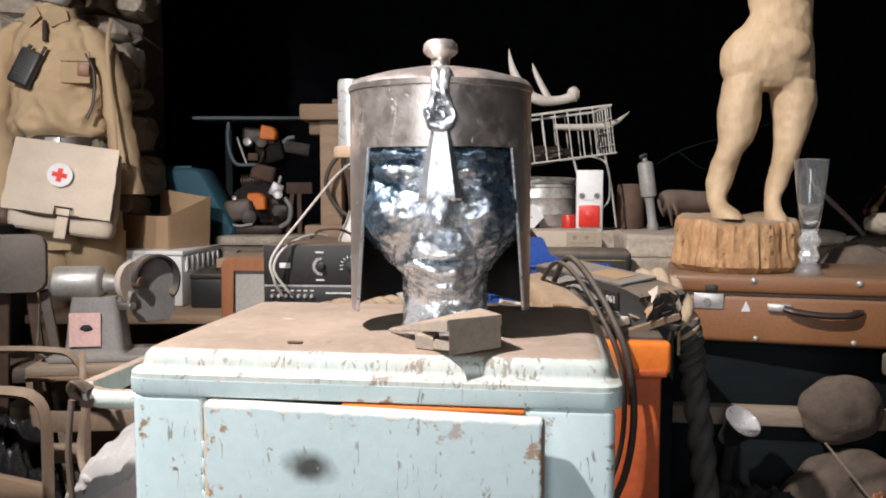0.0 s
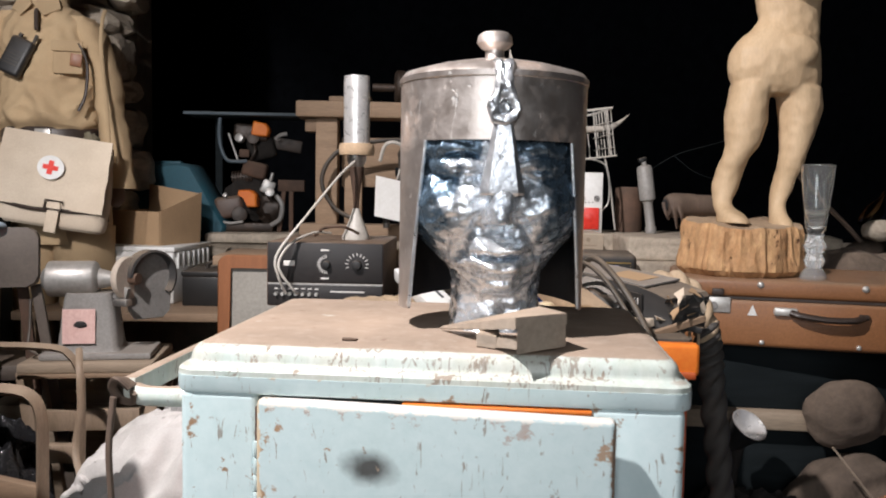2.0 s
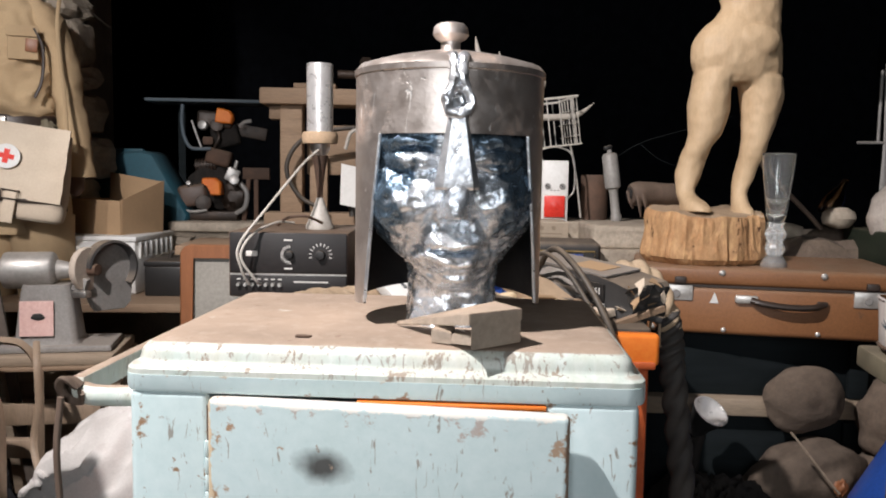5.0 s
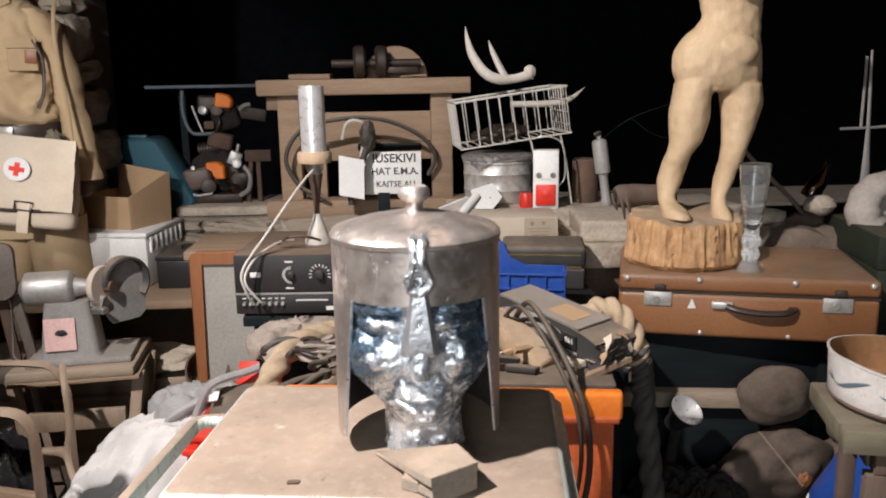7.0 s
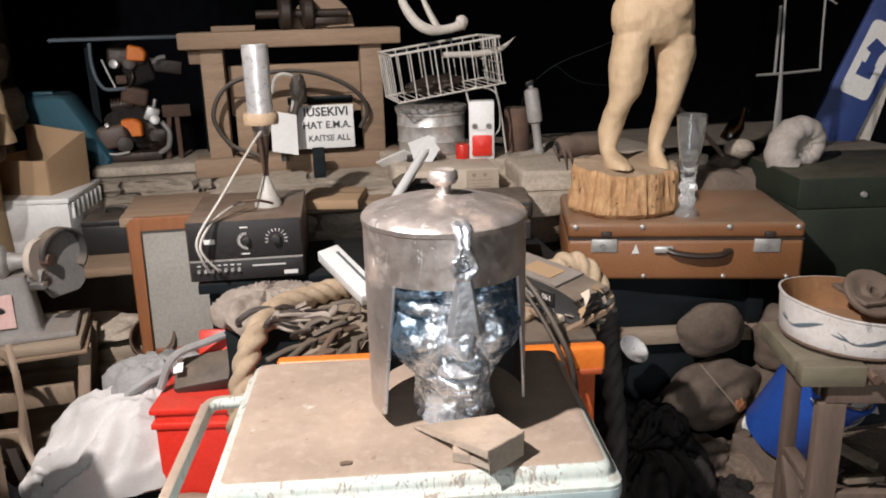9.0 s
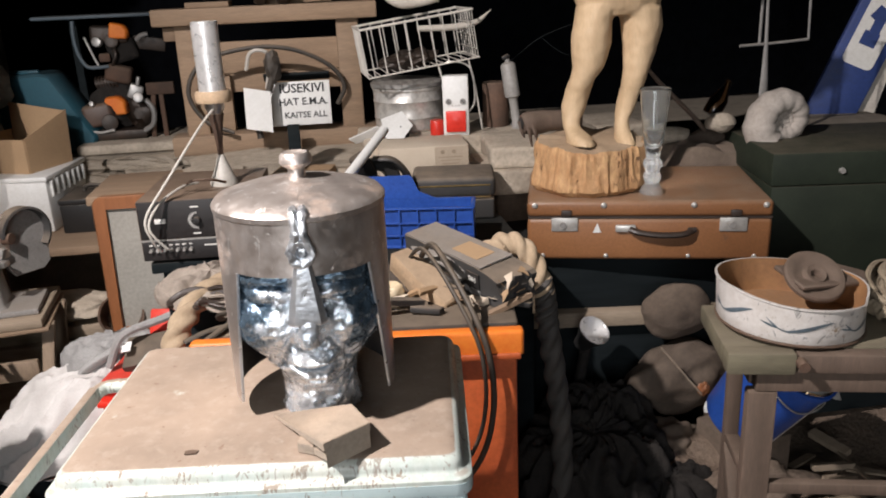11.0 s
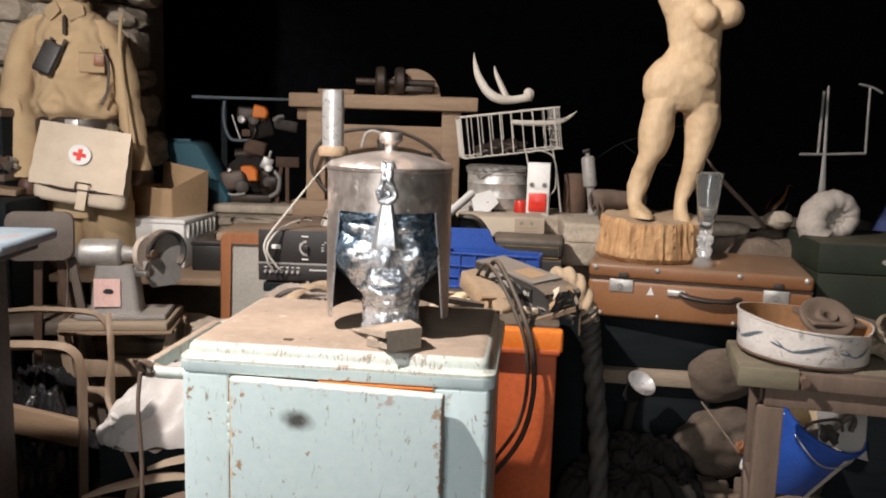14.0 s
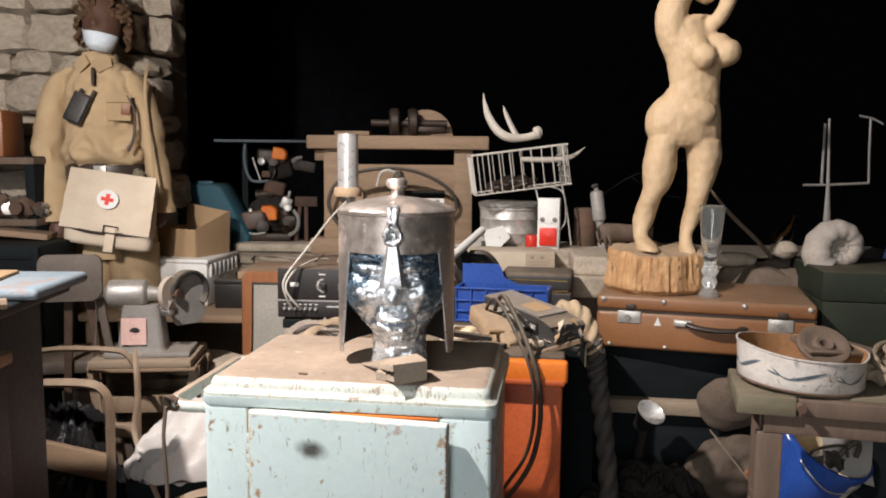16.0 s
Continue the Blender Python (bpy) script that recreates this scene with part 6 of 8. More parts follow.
part("printed_panel", box(fresh(), (0.112, 0.002, 0.150), (0.092, -0.1012, 0.098)), M_tancard, tc2, "slightly darker printed panel")
for k in range(3):
    part("print_bar", box(fresh(), (0.080 - 0.012 * k, 0.001, 0.003), (0.088, -0.1028, 0.138 - 0.011 * k)), M_woodg, tc2)
for x in (0.062, 0.100):
    part("print_mark", cone(fresh(), 0.007, 0.007, 0.001, (x, -0.1028, 0.156), (90, 0, 0), 12), M_woodg, tc2)
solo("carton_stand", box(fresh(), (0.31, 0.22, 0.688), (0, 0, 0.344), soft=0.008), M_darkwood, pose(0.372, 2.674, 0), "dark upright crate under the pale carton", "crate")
lh = thing("white_plate", Matrix(), "white painted sheet metal plate with a folded end", "metal plate")
bm = fresh()
hull(bm, [(x, y + dy, z) for x, y, z in ((0.242, 2.830, 0.924), (0.322, 2.840, 0.946), (0.352, 2.790, 0.902), (0.312, 2.742, 0.866), (0.250, 2.748, 0.868)) for dy in (0, 0.006)])
part("folded_end", bm, M_white, lh, sharp=25)
bm = fresh()
hull(bm, [(x, y, z + dz) for x, y, z in ((0.124, 2.850, 0.855), (0.225, 2.820, 0.899), (0.270, 2.835, 0.872), (0.150, 2.870, 0.834)) for dz in (0, 0.004)])
part("flange", bm, M_white, lh, sharp=25)
part("hole", cone(fresh(), 0.003, 0.003, 0.004, (0.308, 2.786, 0.900), (50, 0, 0), 12), M_ink, lh)
solo("plate_rest", box(fresh(), (0.10, 0.05, 0.030), (0, 0, 0.015), soft=0.006), M_black, pose(0.285, 2.805, 0.853, 0, 0, 8), "small black block under the white plate", "block")
ch = thing("metal_tube", Matrix(), "short chrome tube on a black tool, glare coloured in as white", "tube")
bm = fresh()
tube(bm, [(0.080, 2.125, 0.872), (0.150, 2.250, 0.919), (0.218, 2.372, 0.966)], 0.0145, 20, 1)
# White base colour stands in for the glare on the chrome barrel.
part("barrel", bm, M_white, ch, sharp=50)
part("bore", cone(fresh(), 0.0095, 0.0095, 0.002, (0.2187, 2.3733, 0.9665), (-70, 0, -29), 20), M_ink, ch)
bm = fresh()
lathe(bm, [(0.024, -0.014), (0.052, -0.014), (0.058, -0.008), (0.058, 0.008), (0.052, 0.014), (0.024, 0.014), (0.024, -0.014)], 36, pose(0.0, 0, 0.115, 78, 0, 12))
box(bm, (0.09, 0.06, 0.075), (0.0, 0.02, 0.0375), (0, 0, 10), soft=0.012)
box(bm, (0.045, 0.045, 0.07), (-0.035, -0.02, 0.155), (20, -28, 10), soft=0.010)
tube(bm, [(-0.01, -0.01, 0.17), (0.04, -0.02, 0.165), (0.075, -0.02, 0.12), (0.085, -0.01, 0.06), (0.08, 0.0, 0.0)], 0.013, 12, 6, 0.7)
solo("cast_tool", bm, M_black, pose(0.185, 2.31, 0.688) @ Matrix.Scale(1.2, 4), "black cast tool body with a round eye", "tool")
fb = thing("flat_tan_box", pose(-0.05, 2.622, 0.772, 0, 0, -14), "flat worn brown cardboard box on the planks", "box")
part("carton_body", box(fresh(), (0.19, 0.21, 0.030), (0, 0, 0.015), soft=0.003), M_card, fb)
part("flap_seam", box(fresh(), (0.19, 0.003, 0.001), (0, 0.01, 0.0306)), M_darklth, fb, "dark gap between the flaps")

# ---- suitcase with statue ----
CASE = pose(0.983, 2.232, 0.617, 0, 0, -16.3)


def suitcase():
    c = thing("suitcase", CASE, "old tan fibreboard suitcase with metal corners", "suitcase")
    w, d, h = 0.68, 0.44, 0.158
    part("body", box(fresh(), (w, d, 0.126), (0, 0, 0.045), soft=0.014, segments=3), M_leather, c)
    part("lid", box(fresh(), (w, d, 0.048), (0, 0, 0.135), soft=0.013, segments=3), M_leather, c)
    part("seam", box(fresh(), (w - 0.004, d - 0.004, 0.006), (0, 0, 0.1095)), M_darklth, c, "dark seam between lid and body")
    for x in (-0.2335, 0.2335):
        k = part("lock", box(fresh(), (0.075, 0.006, 0.040), (x, -d / 2 - 0.002, 0.090), soft=0.002), M_nickel, c, "dull nickel lock plate")
        part("keyhole", cone(fresh(), 0.010, 0.009, 0.004, (x - 0.004, -d / 2 - 0.007, 0.088), (90, 0, 0), 20), M_grey, k)
        part("catch", box(fresh(), (0.030, 0.010, 0.018), (x + 0.005, -d / 2 - 0.003, 0.124), soft=0.003), M_darklth, k)
    for x in (-0.318, -0.124, 0.124, 0.318):
        part("stud", blob(fresh(), (0.009, 0.005, 0.009), (x, -d / 2 - 0.001, 0.146), sub=2, amp=0.05), M_nickel, c, "shiny corner stud")
        part("stud", blob(fresh(), (0.007, 0.004, 0.007), (x * 0.93, -d / 2 - 0.001, -0.004), sub=2, amp=0.05), M_nickel, c, "shiny corner stud")
    bm = fresh()
    tube(bm, [(-0.050, -0.234, 0.079), (-0.025, -0.246, 0.073), (0.035, -0.251, 0.067), (0.095, -0.246, 0.068), (0.120, -0.230, 0.073)], 0.0105, 10, 6, 0.8)
    hd = part("handle", bm, M_darklth, c, "black worn handle")
    part("handle_loop", box(fresh(), (0.058, 0.014, 0.021), (-0.062, -0.227, 0.080), soft=0.005), M_nickel, hd, "shiny nickel handle end")
    part("handle_loop", box(fresh(), (0.026, 0.012, 0.014), (0.122, -0.226, 0.075), soft=0.004), M_darklth, hd)
    bm = fresh()
    slab(bm, [(-0.011, -0.013), (0.012, -0.012), (0.001, 0.016)], 0.0012, pose(-0.142, -d / 2 - 0.0005, 0.078, 90, 0, 0))
    part("paper_scrap", bm, M_white, c, "torn white paper triangle")
    return c


suitcase()


def stump():
    c = thing("stump", pose(0.822, 2.235, 0.775, 0, 0, 10), "split pine stump slice used as a plinth", "stump")
    bm = fresh()
    seg, rows = 120, []
    for z, r in ((0.0, 0.156), (0.006, 0.165), (0.02, 0.171), (0.035, 0.171), (0.05, 0.167), (0.065, 0.164), (0.08, 0.163), (0.095, 0.162), (0.11, 0.161), (0.12, 0.160), (0.129, 0.159), (0.136, 0.157), (0.144, 0.154)):
        row = []
        for k in range(seg):
            a = 2 * math.pi * k / seg
            d = r * (1 + 0.07 * noise.noise(Vector((math.cos(a) * 2, math.sin(a) * 2, 1))) + 0.045 * noise.noise(Vector((math.cos(a) * 9, math.sin(a) * 9, z * 12))) + 0.085 * (0.3 - abs(noise.noise(Vector((math.cos(a) * 13, math.sin(a) * 13, z * 5))))) - (0.05 if z < 0.02 else 0))
            row.append(bm.verts.new((d * math.cos(a) * 1.02, d * math.sin(a) * 0.9, z * (1 + 0.55 * d * math.sin(a)) + (0.012 * noise.noise(Vector((math.cos(a) * 3, math.sin(a) * 3, 5))) if z > 0.1 else 0))))
        rows.append(row)
    for p, q in zip(rows, rows[1:]):
        for k in range(seg):
            bm.faces.new((p[k], p[(k + 1) % seg], q[(k + 1) % seg], q[k]))
    bm.faces.new(rows[0][::-1])
    rim = [v.co.copy() for v in rows[-1]]
    part("bark_side", bm, M_stump, c)
    top = fresh()
    ring = [top.verts.new(p) for p in rim]
    inner = [top.verts.new((p.x * 0.9, p.y * 0.9, p.z + 0.002)) for p in rim]
    mid = top.verts.new((0, 0, 0.148))
    for k in range(seg):
        top.faces.new((ring[k], ring[(k + 1) % seg], inner[(k + 1) % seg], inner[k]))
        top.faces.new((inner[k], inner[(k + 1) % seg], mid))
    part("sawn_face", top, M_stumptop, c, "dusty sawn face")
    return c


stump()


def torso_statue():
    bm = fresh()
    y0 = 2.235
    S = lambda *rows: loft(bm, [(x, y0 + y, z, a, b) for x, y, z, a, b in rows], 24, 5)
    # legs
    S((0.776, -0.052, 0.918, 0.0400, 0.0660), (0.768, -0.040, 0.942, 0.0330, 0.0540), (0.757, -0.012, 0.968, 0.0240, 0.0300), (0.769, 0.006, 1.012, 0.0340, 0.0370), (0.779, 0.006, 1.056, 0.0365, 0.0400), (0.790, -0.008, 1.098, 0.0370, 0.0400),
      (0.806, -0.010, 1.131, 0.0450, 0.0460), (0.815, -0.004, 1.180, 0.0545, 0.0560), (0.818, 0.0, 1.220, 0.0570, 0.0620), (0.824, 0.004, 1.258, 0.0530, 0.0660), (0.836, 0.008, 1.300, 0.0580, 0.0700))
    S((0.914, -0.040, 0.905, 0.0290, 0.0560), (0.913, -0.030, 0.928, 0.0245, 0.0440), (0.914, -0.006, 0.962, 0.0205, 0.0260), (0.926, 0.006, 0.996, 0.0255, 0.0310), (0.937, 0.006, 1.040, 0.0290, 0.0360), (0.946, -0.006, 1.080, 0.0345, 0.0380),
      (0.953, -0.008, 1.120, 0.0375, 0.0420), (0.961, -0.002, 1.160, 0.0455, 0.0500), (0.967, 0.0, 1.200, 0.0525, 0.0560), (0.970, 0.004, 1.240, 0.0585, 0.0630), (0.964, 0.006, 1.290, 0.0600, 0.0690))
    # hips, waist and chest
    S((0.905, 0.004, 1.272, 0.098, 0.052), (0.900, 0.004, 1.300, 0.122, 0.070), (0.893, 0.004, 1.340, 0.129, 0.080), (0.893, 0.004, 1.384, 0.1235, 0.079), (0.902, 0.002, 1.422, 0.110, 0.070), (0.918, 0.0, 1.451, 0.093, 0.061),
      (0.926, 0.0, 1.478, 0.0840, 0.056), (0.924, 0.0, 1.505, 0.0860, 0.056), (0.921, 0.0, 1.540, 0.0900, 0.060), (0.914, 0.0, 1.580, 0.0940, 0.063), (0.902, 0.0, 1.620, 0.0950, 0.061), (0.884, 0.0, 1.655, 0.0850, 0.055),
      (0.892, 0.0, 1.685, 0.062, 0.046), (0.93, 0.0, 1.71, 0.034, 0.036))
    for x, y, z, w, d, h in ((0.935, -0.062, 1.566, 0.043, 0.044, 0.043), (0.912, -0.046, 1.595, 0.046, 0.036, 0.048), (1.012, -0.042, 1.580, 0.052, 0.048, 0.046), (0.985, -0.034, 1.606, 0.048, 0.036, 0.040)):
        blob(bm, (w, d, h), (x, y0 + y, z), (0, -24, 0), sub=3, amp=0.02)
    blob(bm, (0.060, 0.022, 0.045), (0.925, y0 - 0.062, 1.385), sub=3, amp=0.02)
    # raised arms, head bowed between them
    tube(bm, [(0.862, y0, 1.590, 0.9), (0.846, y0, 1.640, 1.05), (0.838, y0, 1.690, 1.10), (0.848, y0, 1.75, 1.04), (0.895, y0 - 0.01, 1.83, 0.95), (0.97, y0 - 0.02, 1.89, 0.8), (1.03, y0 - 0.03, 1.88, 0.7)], 0.049, 16, 5)
    tube(bm, [(0.945, y0 - 0.01, 1.640, 1.0), (0.968, y0 - 0.02, 1.672, 0.85), (1.000, y0 - 0.03, 1.712, 0.85), (1.022, y0 - 0.03, 1.765, 0.85), (1.035, y0 - 0.03, 1.83, 0.85), (0.99, y0 - 0.02, 1.90, 0.8), (0.93, y0 - 0.01, 1.91, 0.7)], 0.030, 14, 5)
    blob(bm, (0.050, 0.060, 0.070), (0.950, y0 - 0.005, 1.815), sub=3, amp=0.03)
    ob = solo("wooden_statue", bm, M_pale, Matrix(), "pale carved limewood standing figure on a stump", "statue")
    return carve(melt(ob, 0.0055, 4), 0.030, 0.0042)


torso_statue()


def lamp_glass():
    c = thing("glass_vase", pose(0.962, 2.10, 0.7755), "tall clear faceted glass vase on the suitcase", "vase")
    bm = fresh()
    lathe(bm, [(0.0, 0.118), (0.019, 0.119), (0.0255, 0.135), (0.032, 0.19), (0.0385, 0.25), (0.0425, 0.296), (0.0435, 0.299), (0.0425, 0.302), (0.041, 0.299), (0.037, 0.25), (0.0300, 0.19), (0.0225, 0.142), (0.0, 0.132)], 16)
    ob = part("goblet", bm, M_glass, c, "thin clear flared glass", sharp=70)
    ob.visible_shadow = False
    bm = fresh()
    lathe(bm, [(0, 0.030), (0.018, 0.030), (0.022, 0.036), (0.0265, 0.050), (0.0205, 0.064), (0.0195, 0.068), (0.028, 0.084), (0.0285, 0.090), (0.0195, 0.106), (0.020, 0.112), (0.0225, 0.119), (0, 0.120)], 10)
    ob = part("stem", bm, M_cutglass, c, "cut glass stem with two knops", sharp=15)
    ob.visible_shadow = False
    part("foot", lathe(fresh(), [(0, 0.0), (0.034, 0.0), (0.035, 0.008), (0.028, 0.020), (0.020, 0.032), (0.0, 0.032)], 32, pose(0, 0, -0.001)), M_cutglass, c, "cloudy glass foot")
    return c


lamp_glass()

# ---- beyond the suitcase ----
g = thing("ammunition_case", pose(1.66, 2.28, 0.40, 0, 0, -10), "olive green wooden equipment case with a lid", "case")
part("body", box(fresh(), (0.56, 0.44, 0.36), (0, 0, 0.18), soft=0.005), M_green, g)
part("lid", box(fresh(), (0.57, 0.45, 0.10), (0, 0, 0.412), soft=0.006), M_green, g)
part("latch", cone(fresh(), 0.010, 0.008, 0.012, (-0.08, -0.229, 0.405), (90, 0, 0), 16), M_nickel, g)
solo("dark_crate", box(fresh(), (0.60, 0.46, 0.40), (0, 0, 0.2), soft=0.006), M_darkwood, pose(1.66, 2.28, 0), "dark wooden crate under the olive case", "crate")


def ammonite():
    bm = fresh()
    pts = []
    for k in range(110):
        a = k / 109 * 2.75 * 2 * math.pi
        r = 0.0085 * math.exp(a * 0.122)
        pts.append((r * math.cos(a + 5.5) * 1.05, -0.010 * math.exp(-a * 0.2), r * math.sin(a + 5.5) + 0.074, max(0.16, r / 0.0545) * (1 + 0.055 * math.sin(a * 11))))
    tube(bm, pts, 0.032, 16, 1, 1.15)
    blob(bm, (0.03, 0.022, 0.03), (0, 0.008, 0.076), sub=3, amp=0.05)
    return solo("ammonite", bm, M_shell2, pose(1.495, 2.33, 0.826, 0, 0, 4) @ Matrix.Scale(1.22, 4), "large pale ribbed fossil ammonite", "fossil", sharp=60)


ammonite()
solo("rubble_mound", blob(fresh(), (0.34, 0.30, 0.30), (0, 0, 0.28), sub=4, amp=0.25), M_boulder, pose(1.40, 2.62, 0.25), "mound of dusty rubble behind the cases", "rubble")
solo("rubble_base", box(fresh(), (0.9, 0.5, 0.78), (0, 0, 0.39), soft=0.02), M_boulder, pose(1.45, 2.95, 0), "dusty stone ledge end behind the cases", "stone", kind="structure")


def anchor_stand():
    c = thing("iron_stand", pose(1.56, 2.57, 0.84), "slim iron stand with a forked crossbar", "iron stand")
    part("blade", loft(fresh(), [(0, 0, 0.0, 0.024, 0.008), (0, 0, 0.12, 0.017, 0.007), (-0.005, 0, 0.30, 0.007, 0.005), (-0.012, 0, 0.47, 0.005, 0.004), (-0.015, 0, 0.55, 0.004, 0.004)], 10, 3), M_grey, c)
    part("crossbar", tube(fresh(), [(-0.10, 0, 0.295), (0.0, 0, 0.297), (0.15, 0, 0.305)], 0.0048, 8, 2), M_grey, c)
    part("upright", tube(fresh(), [(0.15, 0, 0.305), (0.145, 0, 0.42), (0.142, 0, 0.55)], 0.0042, 8, 2), M_grey, c)
    part("hook", tube(fresh(), [(0.10, 0, 0.56), (0.15, 0, 0.55), (0.19, 0, 0.53)], 0.0042, 8, 2), M_grey, c)
    part("upright", tube(fresh(), [(-0.03, 0, 0.30), (-0.03, 0, 0.53)], 0.005, 8, 1), M_grey, c)
    return c


anchor_stand()


def blue_panel():
    c = thing("blue_board", pose(2.14, 3.11, 0.68, -10, 24, -20) @ Matrix.Scale(1.2, 4), "leaning dark blue board with white panel", "board")
    part("board", box(fresh(), (0.17, 0.03, 0.85), (0.0, 0, 0.425), soft=0.008), M_bluebrd, c)
    bm = fresh()
    slab(bm, rounded(-0.055, 0.055, 0.27, 0.55, 0.02), 0.003, pose(0, -0.0155, 0, 90, 0, 0))
    pl = part("white_panel", bm, M_print, c)
    part("mark", box(fresh(), (0.055, 0.001, 0.05), (0, -0.0195, 0.37)), M_bluebrd, pl)
    part("mark", box(fresh(), (0.055, 0.001, 0.05), (0, -0.0195, 0.455), (0, 20, 0)), M_bluebrd, pl)
    part("mark", box(fresh(), (0.035, 0.001, 0.05), (0.004, -0.0196, 0.412)), M_bluebrd, pl)
    return c


blue_panel()
bm = fresh()
slab(bm, [(-0.03, 0), (0.04, 0.02), (0.02, 0.3), (0.05, 0.55), (-0.01, 0.6), (-0.04, 0.35)], 0.02, pose(0, 0, 0, 90, 0, 0))
solo("bone_plate", bm, M_bone, pose(2.30, 3.12, 0.64, -8, 20, -20) @ Matrix.Scale(1.2, 4), "worn pale slab of bone or plaster", "slab")
bm = fresh()
lathe(bm, [(0, 0), (0.03, 0), (0.032, 0.01), (0.032, 0.06), (0.012, 0.10), (0.012, 0.13), (0, 0.13)], 20)
solo("small_bottle", bm, M_bottle, pose(1.395, 2.62, 0.90, 0, 30, 0), "small dusty brown glass bottle", "bottle")
solo("stone_chip", blob(fresh(), (0.05, 0.05, 0.035), (0, 0, 0.03), sub=2, amp=0.3), M_stone, pose(1.37, 2.50, 0.86), "chip of pale limestone rubble", "stone", "stone chips")
solo("stone_chip", blob(fresh(), (0.09, 0.05, 0.03), (0, 0, 0.02), sub=2, amp=0.3, seed=3), M_stone, pose(1.22, 2.60, 0.82), "chip of pale limestone rubble", "stone", "stone chips")
bm = fresh()
tube(bm, [(1.13, 2.64, 1.11, 0.5), (1.20, 2.62, 1.02, 1), (1.30, 2.60, 0.92, 1), (1.36, 2.58, 0.85, 1)], 0.008, 8, 4)
solo("stick", bm, M_brownwd, Matrix(), "pale bare stick leaning in the dark", "stick")

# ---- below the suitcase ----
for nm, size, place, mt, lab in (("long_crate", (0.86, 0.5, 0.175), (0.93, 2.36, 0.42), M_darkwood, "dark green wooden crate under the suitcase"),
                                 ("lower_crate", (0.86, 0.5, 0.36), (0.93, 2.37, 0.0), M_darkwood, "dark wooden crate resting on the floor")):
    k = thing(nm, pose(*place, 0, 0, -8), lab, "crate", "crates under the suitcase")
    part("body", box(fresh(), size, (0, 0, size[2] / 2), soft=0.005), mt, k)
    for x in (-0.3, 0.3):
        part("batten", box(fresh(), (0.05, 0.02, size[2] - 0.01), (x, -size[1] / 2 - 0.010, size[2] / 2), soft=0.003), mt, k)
solo("plank", box(fresh(), (1.0, 0.56, 0.05), (0, 0, 0.025), soft=0.008), M_woodg, pose(0.93, 2.355, 0.37, 0, 0, -8), "weathered grey plank between the dark crates", "plank")
bm = fresh()
blob(bm, (0.100, 0.045, 0.092), (0, 0, 0.096), (12, 0, 0), sub=5, amp=0.12, freq=1.9, seed=1)
solo("boulder", bm, M_boulder, pose(1.012, 2.0, 0.345, 0, 0, -8), "round flat dusty field stone standing on edge", "stone", "field stones")
bm = fresh()
blob(bm, (0.165, 0.10, 0.135), (0, 0.05, 0.15), (38, 0, -10), sub=5, amp=0.16, freq=2.2, seed=5)
solo("boulder", bm, M_boulder, pose(1.06, 1.98, 0.06, 0, 0, 20), "large dusty field stone at the base", "stone", "field stones")
bm = fresh()
blob(bm, (0.12, 0.10, 0.085), (0, 0, 0.08), sub=5, amp=0.3, freq=2.4, seed=9)
solo("boulder", bm, M_boulder, pose(0.93, 1.86, -0.02, 0, 0, 40), "large dusty field stone at the base", "stone", "field stones")
bm = fresh()
blob(bm, (0.10, 0.10, 0.11), (0, 0, 0.10), sub=4, amp=0.2, freq=2, seed=12)
solo("boulder", bm, M_boulder, pose(1.27, 2.0, 0.28, 0, 0, 40), "small dusty field stone beside a crate", "stone", "field stones")
bm = fresh()
blob(bm, (0.16, 0.14, 0.14), (0, 0, 0.12), sub=4, amp=0.2, freq=2, seed=15)
solo("boulder", bm, M_boulder, pose(1.24, 2.02, 0.02, 0, 0, 70), "dusty field stone at the base", "stone", "field stones")
bm = fresh()
tube(bm, [(0.905, 1.855, 0.400), (1.02, 1.83, 0.255)], 0.003, 6, 1)
solo("thin_stick", bm, M_woodg, Matrix(), "thin dusty stick leaning on stones", "stick")


def hand_lamp():
    c = thing("hand_lamp", pose(0.725, 1.99, 0.0), "black hand lamp with bright reflector", "lamp")
    bm = fresh()
    lathe(bm, [(0, -0.05), (0.025, -0.05), (0.03, -0.02), (0.045, 0.02), (0.048, 0.03)], 28, pose(0.02, 0, 0.395, 35, 20, 0))
    part("housing", bm, M_black, c)
    bm = fresh()
    lathe(bm, [(0, 0.005), (0.02, 0.012), (0.044, 0.031), (0.047, 0.031)], 28, pose(0.02, 0, 0.395, 35, 20, 0))
    part("reflector", bm, M_foil, c, "bright dished reflector")
    part("grip", tube(fresh(), [(0.02, 0.02, 0.36), (0.0, 0.02, 0.25), (-0.02, 0.0, 0.0)], 0.016, 10, 4), M_soot, c)
    return c


hand_lamp()
rg = thing("black_rags", pose(0.69, 1.78, 0.0), "heap of black rags and boots on the floor", "rags")
for k, (x, y, w, d, h) in enumerate(((0.0, 0.0, 0.25, 0.22, 0.20), (0.14, -0.12, 0.18, 0.15, 0.13), (-0.10, -0.16, 0.16, 0.14, 0.10), (0.05, 0.14, 0.18, 0.14, 0.24))):
    part("rag", draped((w, d, h), (x, y, 0), 1.7 + 2.3 * k, 3.2, 0.55), M_soot, rg, sharp=75)
bm = blob(fresh(), (0.26, 0.30, 0.11), (0, 0, 0.0), sub=5, amp=0.35, freq=3.0, seed=17)
solo("dirt_heap", bm, M_earth, pose(1.03, 1.76, 0.0, 0, 0, 15), "low heap of brown dirt and grit", "dirt", kind="stuff")
rnd = random.Random(21)
bm = fresh()
